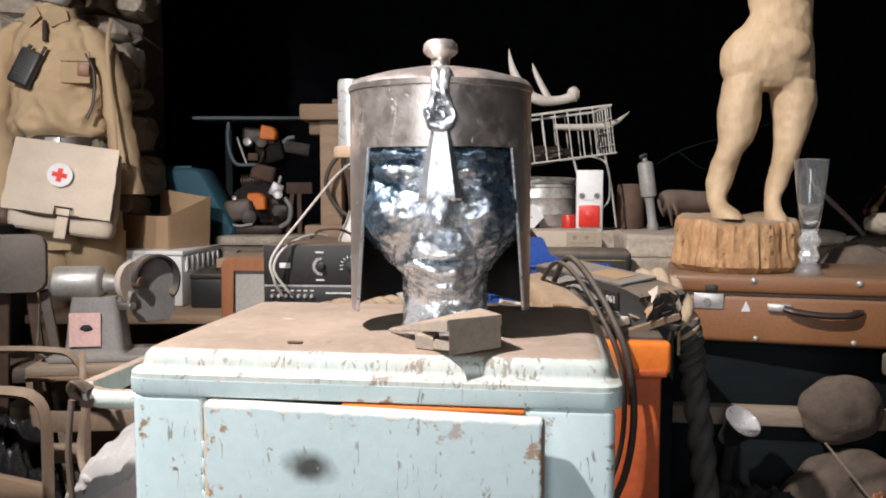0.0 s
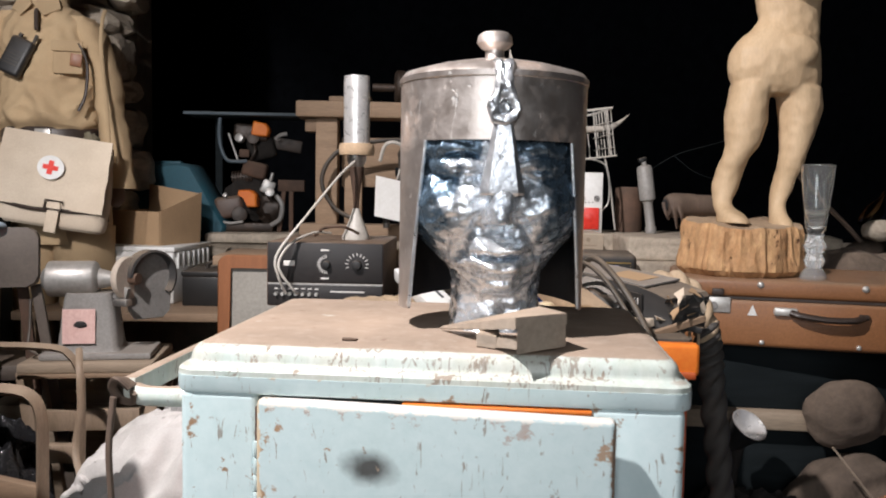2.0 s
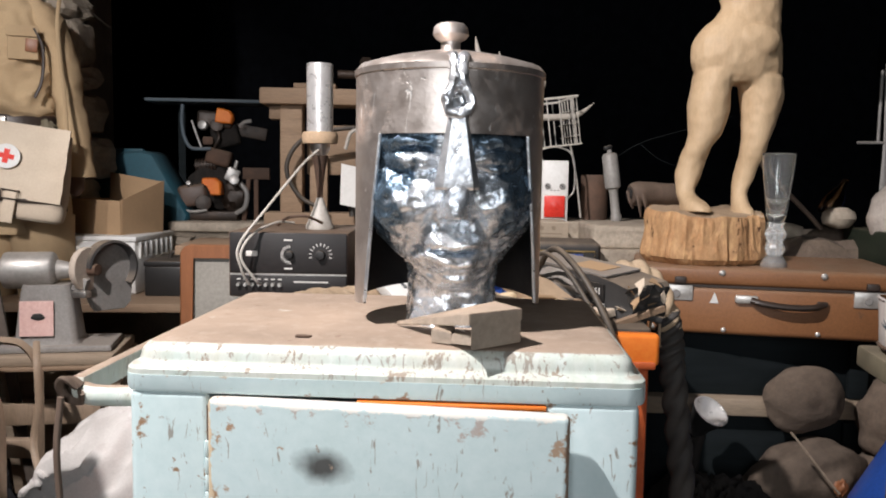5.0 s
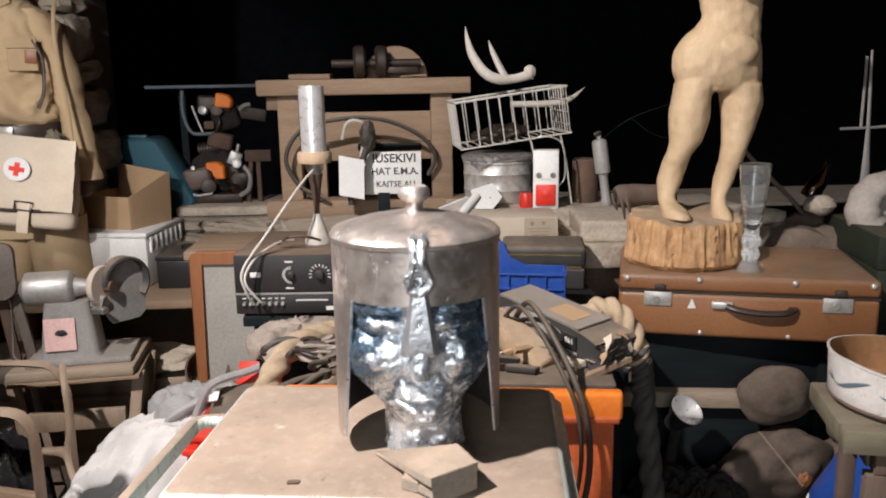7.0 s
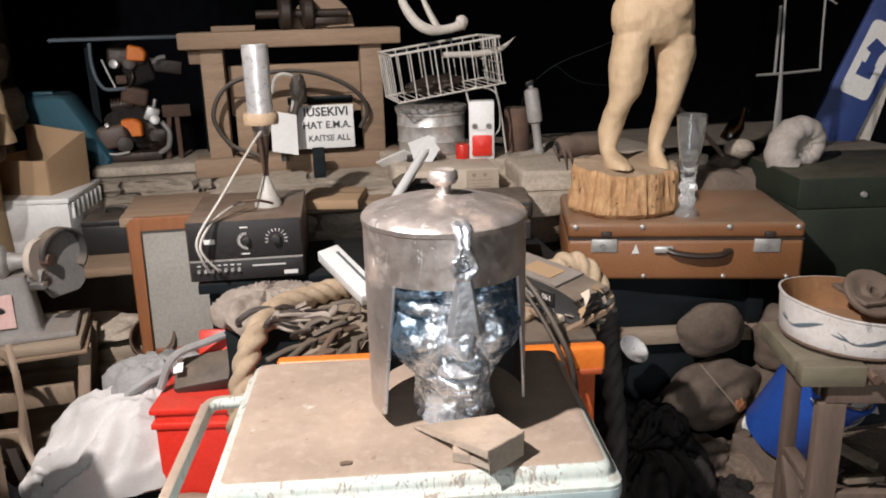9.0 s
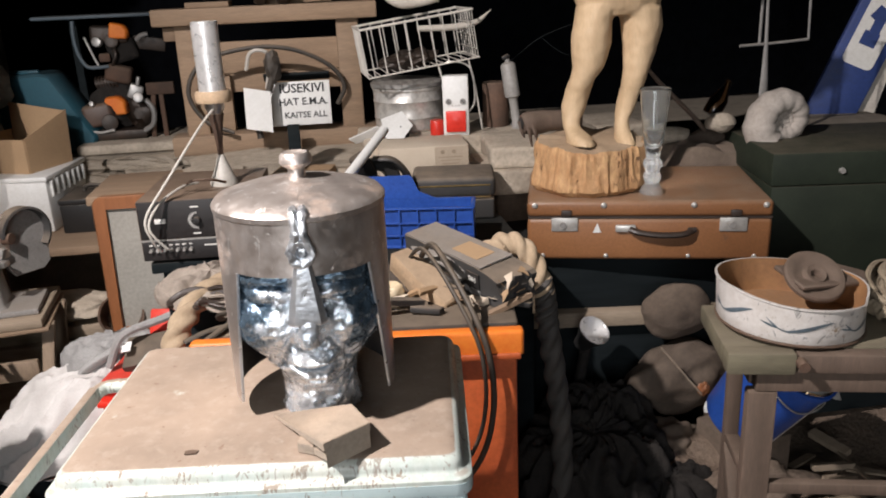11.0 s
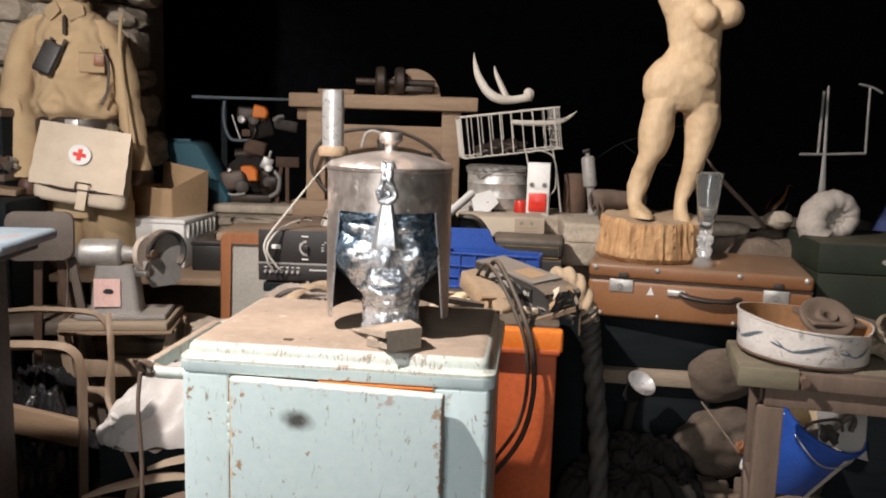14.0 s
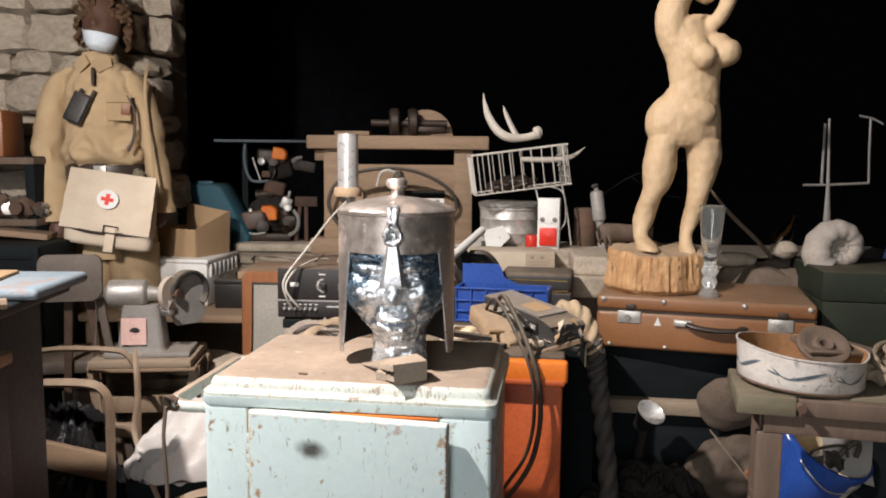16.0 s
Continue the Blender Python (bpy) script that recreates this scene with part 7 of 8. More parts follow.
for k in range(46):
    a, b = rnd.uniform(0.80, 1.5), rnd.uniform(1.25, 1.85)
    ln, w = rnd.uniform(0.06, 0.22), rnd.uniform(0.008, 0.03)
    box(bm, (ln, w, rnd.uniform(0.006, 0.02)), (a, b, rnd.uniform(0.005, 0.05)), (rnd.uniform(-12, 12), rnd.uniform(-14, 14), rnd.uniform(0, 180)))
solo("wood_scraps", bm, M_woodg, Matrix(), "scattered wood scraps and offcuts on the floor", "wood scraps", kind="stuff")
solo("red_rag", blob(fresh(), (0.016, 0.010, 0.020), (0, 0, 0.02), sub=3, amp=0.5), M_frame, pose(1.03, 1.84, 0.245), "small red crumpled plastic wrapper", "wrapper")
solo("paper_scrap", blob(fresh(), (0.03, 0.012, 0.03), (0, 0, 0.03), sub=2, amp=0.4), M_white, pose(1.045, 1.80, 0.20), "crumpled white paper scrap", "paper")


# ---- table with basin ----
def basin_table():
    c = thing("stool_table", pose(1.165, 1.238, 0, 0, 0, -14.4), "olive painted wooden stool table with brown legs", "table")
    part("tabletop", box(fresh(), (0.80, 0.21, 0.040), (0.0, 0.020, 0.680), soft=0.006), M_olivewd, c, "olive dusty boards")
    part("end_board", box(fresh(), (0.125, 0.040, 0.044), (-0.3375, -0.1055, 0.680), soft=0.005), M_olivewd, c, "olive end board")
    part("front_board", box(fresh(), (0.67, 0.036, 0.038), (0.0635, -0.1040, 0.679), soft=0.005), M_brownwd, c)
    part("apron", box(fresh(), (0.72, 0.03, 0.046), (0.02, -0.092, 0.6365), soft=0.004), M_brownwd, c)
    part("apron", box(fresh(), (0.03, 0.15, 0.046), (-0.33, 0.0, 0.6365), soft=0.004), M_brownwd, c)
    for x in (-0.325, 0.33):
        for y in (-0.092, 0.095):
            part("leg", box(fresh(), (0.055 if y < 0 else 0.03, 0.03, 0.613), (x, y, 0.3065), soft=0.004), M_brownwd, c)
    part("stretcher", box(fresh(), (0.03, 0.155, 0.02), (-0.325, 0.0, 0.40), soft=0.003), M_brownwd, c)
    part("long_stretcher", box(fresh(), (0.60, 0.022, 0.024), (0.0, -0.092, 0.395), soft=0.003), M_brownwd, c)
    part("brace", box(fresh(), (0.03, 0.30, 0.03), (-0.327, 0.0, 0.26), (55, 0, 0), soft=0.003), M_brownwd, c)
    part("nail", cone(fresh(), 0.010, 0.010, 0.03, (-0.268, -0.132, 0.685), (90, 0, 0), 12), M_rusty, c)
    return c


basin_table()


def fish_basin():
    c = thing("enamel_basin", pose(0.934, 1.330, 0.7045, 0, 2.5, -8), "chipped white enamel basin with painted blue fish", "basin")

    def dent(v):
        a = math.atan2(v.co.y, v.co.x)
        d = math.exp(-((a + 0.55) / 0.42) ** 2) * max(0.0, v.co.z / 0.08)
        r = 1 - 0.10 * d + 0.012 * noise.noise(Vector((v.co.x * 9, v.co.y * 9, 2)))
        v.co = Vector((v.co.x * r, v.co.y * r, v.co.z + 0.010 * (v.co.z / 0.08) * (math.exp(-((abs(a) - 2.9) / 0.7) ** 2) - d)))

    bm = fresh()
    lathe(bm, [(0, 0.0), (0.135, 0.0), (0.141, 0.008), (0.1432, 0.029), (0.1455, 0.05), (0.148, 0.076), (0.151, 0.078), (0.151, 0.081), (0.1465, 0.081)], 96)
    for v in bm.verts:
        dent(v)
    part("bowl", bm, M_enam, c)
    bm = fresh()
    lathe(bm, [(0.1465, 0.081), (0.143, 0.05), (0.137, 0.012), (0, 0.008)], 96)
    for v in bm.verts:
        dent(v)
    part("bowl_inside", bm, M_rustin, c, "rust-stained inside")
    rim = fresh()
    tube(rim, [(0.140 * math.cos(a), 0.140 * math.sin(a), 0.0035) for a in [2 * math.pi * k / 48 for k in range(49)]], 0.0035, 6, 1)
    part("foot_ring", rim, M_rusty, c, "rusty foot edge")

    def painted(points, width, label):
        """A brush stroke on the outer side, points as (angle, height, share of the width)."""
        bm = fresh()
        up, dn = [], []
        for a, z, s in spline(points, 6):
            w = width * s
            for row, zz in ((up, z + w), (dn, z - w)):
                r = 0.1460 + (zz - 0.05) * 0.095 + 0.0007
                row.append(bm.verts.new((r * math.cos(radians(a)), r * math.sin(radians(a)), zz)))
        for k in range(len(up) - 1):
            bm.faces.new((dn[k], dn[k + 1], up[k + 1], up[k]))
        for v in bm.verts:
            dent(v)
        part("painted_fish", bm, M_fish, c, label)

    for a0, s in ((-122, 1.0), (-176, 0.9), (-66, 0.9)):
        painted([(a0, 0.034, 0.25), (a0 + 7 * s, 0.031, 0.45), (a0 + 18 * s, 0.038, 1.0), (a0 + 30 * s, 0.049, 0.75), (a0 + 38 * s, 0.056, 0.15)], 0.0042, "slate blue painted fish")
        painted([(a0 + 1, 0.034, 0.3), (a0 - 4 * s, 0.041, 1.0), (a0 - 9 * s, 0.050, 0.2)], 0.0022, "slate blue fish tail")
        painted([(a0 + 1, 0.034, 0.3), (a0 - 7 * s, 0.038, 1.0), (a0 - 13 * s, 0.041, 0.2)], 0.0022, "slate blue fish tail")
    return c


fish_basin()


def wheel_disc():
    bm = fresh()
    lathe(bm, [(0.0095, 0.0), (0.013, 0.010), (0.022, 0.013), (0.030, 0.003), (0.044, 0.004), (0.052, 0.009), (0.066, 0.008), (0.070, 0.003), (0.070, -0.005), (0.03, -0.009), (0.0095, -0.006), (0.0095, 0)], 56)
    return solo("pulley_wheel", bm, M_brownwd, pose(0.996, 1.350, 0.784, 36, 6, -10) @ Matrix.Scale(0.88, 4), "rusty dished iron pulley wheel in basin", "wheel")


wheel_disc()
solo("iron_plate", slab(fresh(), [(-0.10, -0.05), (0.06, -0.055), (0.095, -0.01), (0.05, 0.04), (-0.09, 0.05)], 0.010, soft=0.003), M_brownwd, pose(1.035, 1.375, 0.772, 8, 4, 10), "flat rusty iron plate lying in basin", "plate")
wc = thing("rope_coil", pose(1.20, 1.34, 0.700, 0, 0, 0), "coiled straw-coloured fibre rope on the table", "rope coil")
rnd = random.Random(3)
for k in range(16):
    w = rnd.uniform(0, 6.28)
    big, lift = 0.066 + 0.020 * math.cos(w), 0.034 + 0.022 * math.sin(w)
    a0 = rnd.uniform(0, 6.28)
    pts = [tuple(pose(0, 0, 0, 22, 0, 0) @ Vector((big * math.cos(a0 + i * 0.5) * 1.05, big * math.sin(a0 + i * 0.5), lift + 0.02 + 0.006 * math.sin(i * 1.7 + k)))) for i in range(14)]
    part("loop", tube(fresh(), pts, 0.0058, 6, 3), M_straw, wc)
part("tangle", draped((0.105, 0.085, 0.045), (0, 0.0, 0), 5.0, 5.0, 0.6), M_straw, wc)


def paint_bucket():
    c = thing("bucket", pose(1.095, 1.76, 0.205, 24, 20, 0) @ Matrix.Scale(0.74, 4), "tilted blue and white plastic paint bucket", "bucket")
    bm = fresh()
    lathe(bm, [(0, 0.0), (0.128, 0.0), (0.134, 0.01), (0.160, 0.33), (0.168, 0.335), (0.168, 0.352), (0.158, 0.353)], 56)
    part("body", bm, M_blue, c)
    bm = fresh()
    lathe(bm, [(0.158, 0.353), (0.153, 0.30), (0.130, 0.02), (0, 0.015)], 56)
    part("inside", bm, M_cream, c, "yellowed cream inside")
    for a in (-66, -34):
        bm = fresh()
        lathe(bm, [(0.1345, 0.02), (0.1602, 0.31)], 6, Matrix(), a, a + 18)
        part("white_band", bm, M_print, c, "white printed stripe")
    part("handle", tube(fresh(), [(-0.165, 0, 0.33), (-0.10, -0.13, 0.30), (0.0, -0.17, 0.27), (0.10, -0.13, 0.30), (0.165, 0, 0.33)], 0.003, 6, 5), M_nickel, c)
    return c


paint_bucket()
bm = fresh()
slab(bm, [(-0.10, -0.08), (0.11, -0.09), (0.12, 0.08), (0.02, 0.10), (-0.09, 0.07)], 0.003)
bmesh.ops.subdivide_edges(bm, edges=list(bm.edges), cuts=5, use_grid_fill=True)
for v in bm.verts:
    v.co.z += 0.03 * (0.4 - abs(noise.noise(v.co * 14)))
solo("paper_sheet", bm, M_whitecl, pose(1.20, 1.62, 0.42, 56, 20, 10) @ Matrix.Scale(0.8, 4), "crumpled white packaging in the bucket mouth", "packaging")
pg = thing("plug_and_cord", pose(1.14, 1.60, 0.37, 0, 0, 0) @ Matrix.Scale(0.85, 4), "black plug with curled cord inside bucket", "plug")
part("plug_body", blob(fresh(), (0.060, 0.04, 0.045), (0, 0, 0.03), sub=3, amp=0.35, freq=2), M_black, pg)
part("cord", tube(fresh(), [(-0.06, -0.01, 0.05), (-0.055, -0.03, 0.085), (0.0, -0.03, 0.10), (0.05, -0.02, 0.095), (0.06, -0.02, 0.06)], 0.005, 8, 6), M_rubber, pg)
part("prong", tube(fresh(), [(0.03, -0.01, 0.05), (0.055, -0.015, 0.085), (0.085, -0.02, 0.110), (0.095, -0.02, 0.09), (0.085, -0.02, 0.06)], 0.008, 8, 6), M_rubber, pg)
solo("block_under_bucket", box(fresh(), (0.18, 0.18, 0.165), (0, 0, 0.0825), soft=0.006), M_boulder, pose(1.13, 1.79, 0, 0, 0, 12), "dark wooden block under the bucket", "block")

# ---- dressed mannequin ----
MANNEQUIN_FIRST = set(bpy.data.objects)
MY = 2.82


def mannequin():
    bm = fresh()
    # legs, trunk, neck and head, arms with hands
    for s, x in ((-1, -1.42), (1, -1.22)):
        loft(bm, [(x, MY, 0.0, 0.05, 0.12), (x, MY, 0.08, 0.045, 0.06), (x, MY, 0.45, 0.06, 0.065), (x, MY, 0.85, 0.08, 0.09)], 14, 4)
    loft(bm, [(-1.32, MY, 0.85, 0.16, 0.10), (-1.32, MY, 1.1, 0.14, 0.09), (-1.335, MY, 1.4, 0.16, 0.10), (-1.345, MY, 1.55, 0.14, 0.08), (-1.345, MY, 1.60, 0.055, 0.055), (-1.335, MY - 0.01, 1.67, 0.05, 0.055)], 18, 4)
    loft(bm, [(-1.325, MY - 0.02, 1.645, 0.045, 0.06), (-1.325, MY - 0.03, 1.69, 0.062, 0.085), (-1.325, MY - 0.02, 1.74, 0.073, 0.095), (-1.325, MY - 0.01, 1.80, 0.076, 0.095), (-1.325, MY, 1.86, 0.055, 0.07), (-1.325, MY, 1.88, 0.02, 0.02)], 20, 4)
    blob(bm, (0.014, 0.025, 0.022), (-1.318, MY - 0.115, 1.745), sub=2, amp=0.02)
    blob(bm, (0.038, 0.035, 0.055), (-1.525, MY - 0.06, 0.905), (10, 0, 0), sub=2, amp=0.1)
    blob(bm, (0.035, 0.035, 0.055), (-1.118, MY - 0.02, 0.975), (10, 0, 0), sub=2, amp=0.1)
    ob = solo("mannequin", bm, M_skin, Matrix(), "brown shop-window mannequin dressed in khaki uniform", "mannequin")
    return melt(ob, 0.011, 3)


mannequin()


def hair():
    bm = fresh()
    rnd = random.Random(11)
    for k in range(150):
        a, b = rnd.uniform(0, 6.283), rnd.uniform(-0.55, 1.45)
        d = Vector((math.cos(a) * math.cos(b), math.sin(a) * math.cos(b), math.sin(b)))
        if d.y < -0.45 and d.z < 0.45:
            continue
        p = Vector((-1.328, MY - 0.005, 1.785)) + Vector((d.x * 0.098, d.y * 0.112, d.z * 0.105))
        side = d.cross(Vector((0.2, 0.1, 1))).normalized()
        down = Vector((0, 0, -1)) if d.z < 0.6 else (side.cross(d)).normalized()
        pts = [tuple(p + d * (0.012 * math.sin(q * 1.5)) + side * (0.014 * math.cos(q * 1.5 + k)) + down * (0.011 * q)) for q in range(7)]
        tube(bm, pts, 0.0085, 6, 3)
    return solo("wig", bm, M_hair, Matrix(), "curly brown wig on the mannequin head", "wig", kind="stuff")


hair()
bm = fresh()
loft(bm, [(-1.320, MY - 0.05, 1.640, 0.034, 0.055), (-1.320, MY - 0.062, 1.660, 0.052, 0.070), (-1.320, MY - 0.064, 1.695, 0.066, 0.070), (-1.322, MY - 0.060, 1.712, 0.068, 0.068)], 20, 4)
tube(bm, [(-1.392, MY - 0.06, 1.715), (-1.402, MY - 0.01, 1.74), (-1.405, MY + 0.01, 1.76)], 0.003, 6, 3)
solo("face_mask", bm, M_maskcl, Matrix.Translation((-1.325, MY - 0.05, 1.69)) @ pose(0, 0, 0, 0, 9, 10) @ Matrix.Translation((1.325, -MY + 0.05, -1.69)), "pale blue paper face mask", "face mask")


def jacket():
    c = fresh()
    secs = [(-1.340, MY, 1.165, 0.142, 0.108), (-1.340, MY, 1.185, 0.146, 0.116), (-1.338, MY - 0.008, 1.22, 0.158, 0.140), (-1.335, MY - 0.006, 1.30, 0.152, 0.138), (-1.330, MY, 1.40, 0.152, 0.130),
            (-1.338, MY + 0.005, 1.48, 0.158, 0.118), (-1.345, MY + 0.01, 1.54, 0.155, 0.102), (-1.352, MY + 0.01, 1.58, 0.110, 0.082), (-1.352, MY + 0.005, 1.612, 0.064, 0.065), (-1.350, MY, 1.640, 0.060, 0.062)]
    loft(c, secs, 110, 14)
    loft(c, [(-1.540, MY - 0.04, 0.952, 0.064, 0.062), (-1.548, MY - 0.03, 1.02, 0.068, 0.068), (-1.566, MY - 0.01, 1.14, 0.068, 0.074), (-1.570, MY, 1.24, 0.066, 0.076), (-1.556, MY + 0.005, 1.36, 0.064, 0.08), (-1.530, MY + 0.01, 1.46, 0.062, 0.082), (-1.500, MY + 0.01, 1.535, 0.058, 0.08), (-1.45, MY + 0.01, 1.578, 0.05, 0.06)], 30, 8)
    loft(c, [(-1.110, MY - 0.01, 0.99, 0.052, 0.056), (-1.118, MY - 0.01, 1.06, 0.050, 0.060), (-1.132, MY, 1.20, 0.048, 0.066), (-1.148, MY + 0.005, 1.30, 0.050, 0.07), (-1.178, MY + 0.01, 1.42, 0.052, 0.075), (-1.208, MY + 0.01, 1.51, 0.052, 0.075), (-1.245, MY + 0.01, 1.565, 0.05, 0.06)], 30, 8)
    for v in c.verts:
        p = v.co
        q = Vector((p.x * 7 + p.z * 5, p.y * 6, p.z * 13 - p.x * 9))
        arm = 0.35 if p.x < -1.49 or p.x > -1.185 else 1.0
        fold = arm * 0.026 * (0.4 - abs(noise.noise(q))) + (0.5 + 0.5 * arm) * 0.018 * (0.4 - abs(noise.noise(Vector((p.x * 17 - p.z * 9, p.y * 14, p.z * 15 + p.x * 12)))))
        fold += 0.011 * math.exp(-((p.z - 1.235) / 0.040) ** 2) * math.sin(p.x * 62 + 5 * noise.noise(p * 7))
        v.co += Vector(((p.x + 1.33), (p.y - MY), 0)).normalized() * fold
    j = thing("jacket", Matrix(), "khaki cotton field jacket worn by the mannequin", "jacket")
    part("cloth", c, M_khaki, j)
    bm = fresh()
    for s in (-1, 1):
        bm = fresh()
        slab(bm, [(0, 0), (s * 0.030, -0.045), (s * 0.085, -0.012), (s * 0.080, 0.030), (s * 0.045, 0.045)], 0.006, pose(-1.350, MY - 0.098, 1.590, 62, 0, s * 26), 0.002)
        part("collar", bm, M_khaki, j)
    bm = fresh()
    lathe(bm, [(0.074, 0.0), (0.080, 0.0), (0.070, 0.045), (0.064, 0.045), (0.074, 0.0)], 30, pose(-1.352, MY + 0.002, 1.588, 8, 0, 0), -50, 230)
    part("collar_band", bm, M_khaki, j)
    bm = fresh()
    slab(bm, [(-0.045, -0.05), (0.045, -0.05), (0.045, 0.05), (-0.045, 0.05)], 0.008, pose(-1.225, MY - 0.128, 1.41, 84, 0, 12), 0.002)
    part("pocket", bm, M_khaki, j)
    part("pocket_flap", box(fresh(), (0.094, 0.006, 0.035), (-1.223, MY - 0.139, 1.45), (-6, 0, 12), soft=0.002), M_khaki, j)
    bm = fresh()
    tube(bm, [(-1.33, MY - 0.115, 1.57), (-1.325, MY - 0.13, 1.53), (-1.32, MY - 0.14, 1.50)], 0.007, 6, 3)
    part("zip", bm, M_darklth, j)
    return j


jacket()
bm = fresh()
loft(bm, [(-1.340, MY, 1.13, 0.156, 0.12), (-1.340, MY, 1.14, 0.161, 0.127), (-1.340, MY, 1.18, 0.161, 0.127), (-1.340, MY, 1.19, 0.156, 0.122)], 36, 2)
solo("belt", bm, M_darklth, Matrix(), "dark brown leather belt round the jacket", "belt")
solo("belt_buckle", box(fresh(), (0.05, 0.008, 0.035), soft=0.003), M_nickel, pose(-1.31, MY - 0.132, 1.165), "dull metal belt buckle", "buckle")


def trousers():
    bm = fresh()
    loft(bm, [(-1.325, MY, 0.80, 0.185, 0.125), (-1.325, MY, 0.95, 0.18, 0.125), (-1.325, MY, 1.14, 0.16, 0.115)], 36, 6)
    loft(bm, [(-1.43, MY, 0.06, 0.075, 0.085), (-1.435, MY, 0.3, 0.085, 0.09), (-1.425, MY, 0.6, 0.092, 0.1), (-1.405, MY, 0.86, 0.105, 0.115)], 26, 6)
    loft(bm, [(-1.215, MY, 0.06, 0.075, 0.085), (-1.21, MY, 0.3, 0.085, 0.09), (-1.22, MY, 0.6, 0.092, 0.1), (-1.24, MY, 0.86, 0.105, 0.115)], 26, 6)
    for v in bm.verts:
        p = v.co
        v.co += Vector((0, -1, 0)) * (0.014 * noise.noise(Vector((p.x * 11, p.y * 6, p.z * 9))))
    return solo("trousers", bm, M_khaki, Matrix(), "khaki cotton trousers worn by the mannequin", "trousers")


trousers()


def satchel():
    c = thing("satchel", pose(-1.258, MY - 0.205, 0.862, -5, 8.5, 4) @ Matrix.Diagonal((1.12, 1.0, 1.04, 1)), "pale canvas first-aid satchel with red cross", "bag")
    bm = fresh()
    loft(bm, [(0, 0, 0.0, 0.135, 0.035), (0, 0, 0.02, 0.15, 0.05), (0, 0, 0.12, 0.15, 0.055), (0, 0, 0.22, 0.14, 0.045), (0, 0.01, 0.27, 0.135, 0.03)], 30, 5, power=0.55)
    part("bag_body", bm, M_canvas, c)
    bm = fresh()
    slab(bm, [(-0.158, 0.055), (0.15, 0.060), (0.145, 0.285), (-0.148, 0.28)], 0.010, pose(0, -0.052, 0, 87, 0, 0))
    bmesh.ops.subdivide_edges(bm, edges=list(bm.edges), cuts=11, use_grid_fill=True)
    for v in bm.verts:
        away = min(1.0, max(0.0, ((v.co.x + 0.004) ** 2 + (v.co.z - 0.18) ** 2) ** 0.5 / 0.05 - 0.8))
        v.co.y -= away * (0.016 * (0.35 - abs(noise.noise(Vector((v.co.x * 9, v.co.z * 16, 3)))))) + 0.006 * away * noise.noise(v.co * 30)
    flap = part("flap", bm, M_canvas, c, "pale canvas front flap")
    bm = fresh()
    lathe(bm, [(0, 0.0015), (0.036, 0.0015), (0.0365, 0)], 36, pose(-0.004, -0.0690, 0.180, 90, 0, 0))
    disc = part("badge", bm, M_white, flap, "white round patch")
    part("red_cross", box(fresh(), (0.042, 0.002, 0.014), (-0.004, -0.0715, 0.180), (0, 4, 0)), M_red, disc)
    part("red_cross", box(fresh(), (0.014, 0.0024, 0.042), (-0.004, -0.0717, 0.180), (0, 4, 0)), M_red, disc)
    part("strap", box(fresh(), (0.032, 0.008, 0.10), (0.022, -0.070, 0.035), (-4, 0, 0), soft=0.002), M_canvas, c)
    part("buckle", tube(fresh(), [(-0.002, -0.076, 0.056), (0.046, -0.076, 0.056), (0.046, -0.076, 0.082), (-0.002, -0.076, 0.082), (-0.002, -0.076, 0.056)], 0.003, 6, 1), M_darklth, c, "dark metal buckle")
    bm = fresh()
    tube(bm, [(-0.15, -0.05, 0.062), (-0.05, -0.062, 0.050), (0.05, -0.062, 0.056), (0.15, -0.05, 0.066)], 0.006, 6, 5)
    part("binding", bm, M_darklth, c, "dark bound flap edge")
    bm = fresh()
    tube(bm, [(0.128, -0.015, 0.27), (0.095, 0.030, 0.38), (0.060, 0.052, 0.50), (0.035, 0.062, 0.60), (0.020, 0.085, 0.68), (0.010, 0.13, 0.73)], 0.0060, 8, 6, 0.4)
    part("shoulder_strap", bm, M_khaki, c)
    return c


satchel()
bm = fresh()
blob(bm, (0.035, 0.03, 0.065), (0, 0, 0), sub=3, amp=0.25)
tube(bm, [(-0.01, -0.01, 0.07), (0.01, -0.02, 0.0), (0.04, -0.02, -0.08), (0.05, -0.02, -0.22)], 0.013, 8, 5, 0.4)
tube(bm, [(0.02, -0.02, 0.05), (0.05, -0.02, -0.02), (0.06, 0.0, -0.09)], 0.012, 8, 5, 0.5)
solo("gear_pouch", bm, M_olivewd, pose(-1.145, MY - 0.15, 1.10), "mottled olive pouch on straps at the hip", "pouch")


def radio_set():
    c = thing("walkie_talkie", pose(-1.372, MY - 0.168, 1.408, 82, 0, 4) @ pose(0, 0, 0, 0, 0, -24), "black walkie-talkie clipped on jacket chest", "radio")
    part("case", box(fresh(), (0.072, 0.125, 0.035), (0, 0, 0), soft=0.010, segments=3), M_black, c)
    part("aerial", cone(fresh(), 0.006, 0.005, 0.03, (0.028, 0.075, 0), (90, 0, 0), 12), M_rubber, c)
    part("knob", cone(fresh(), 0.007, 0.006, 0.016, (-0.018, 0.068, 0), (90, 0, 0), 12), M_rubber, c)
    for k in range(5):
        part("grille_bar", box(fresh(), (0.045, 0.004, 0.002), (0, -0.03 + 0.011 * k, 0.0182)), M_rubber, c)
    return c


radio_set()
solo("chest_badge", box(fresh(), (0.035, 0.005, 0.04), soft=0.001), M_frame, pose(-1.195, MY - 0.140, 1.405, 4, 6, 14), "orange-brown cloth badge on the pocket", "badge")
bm = fresh()
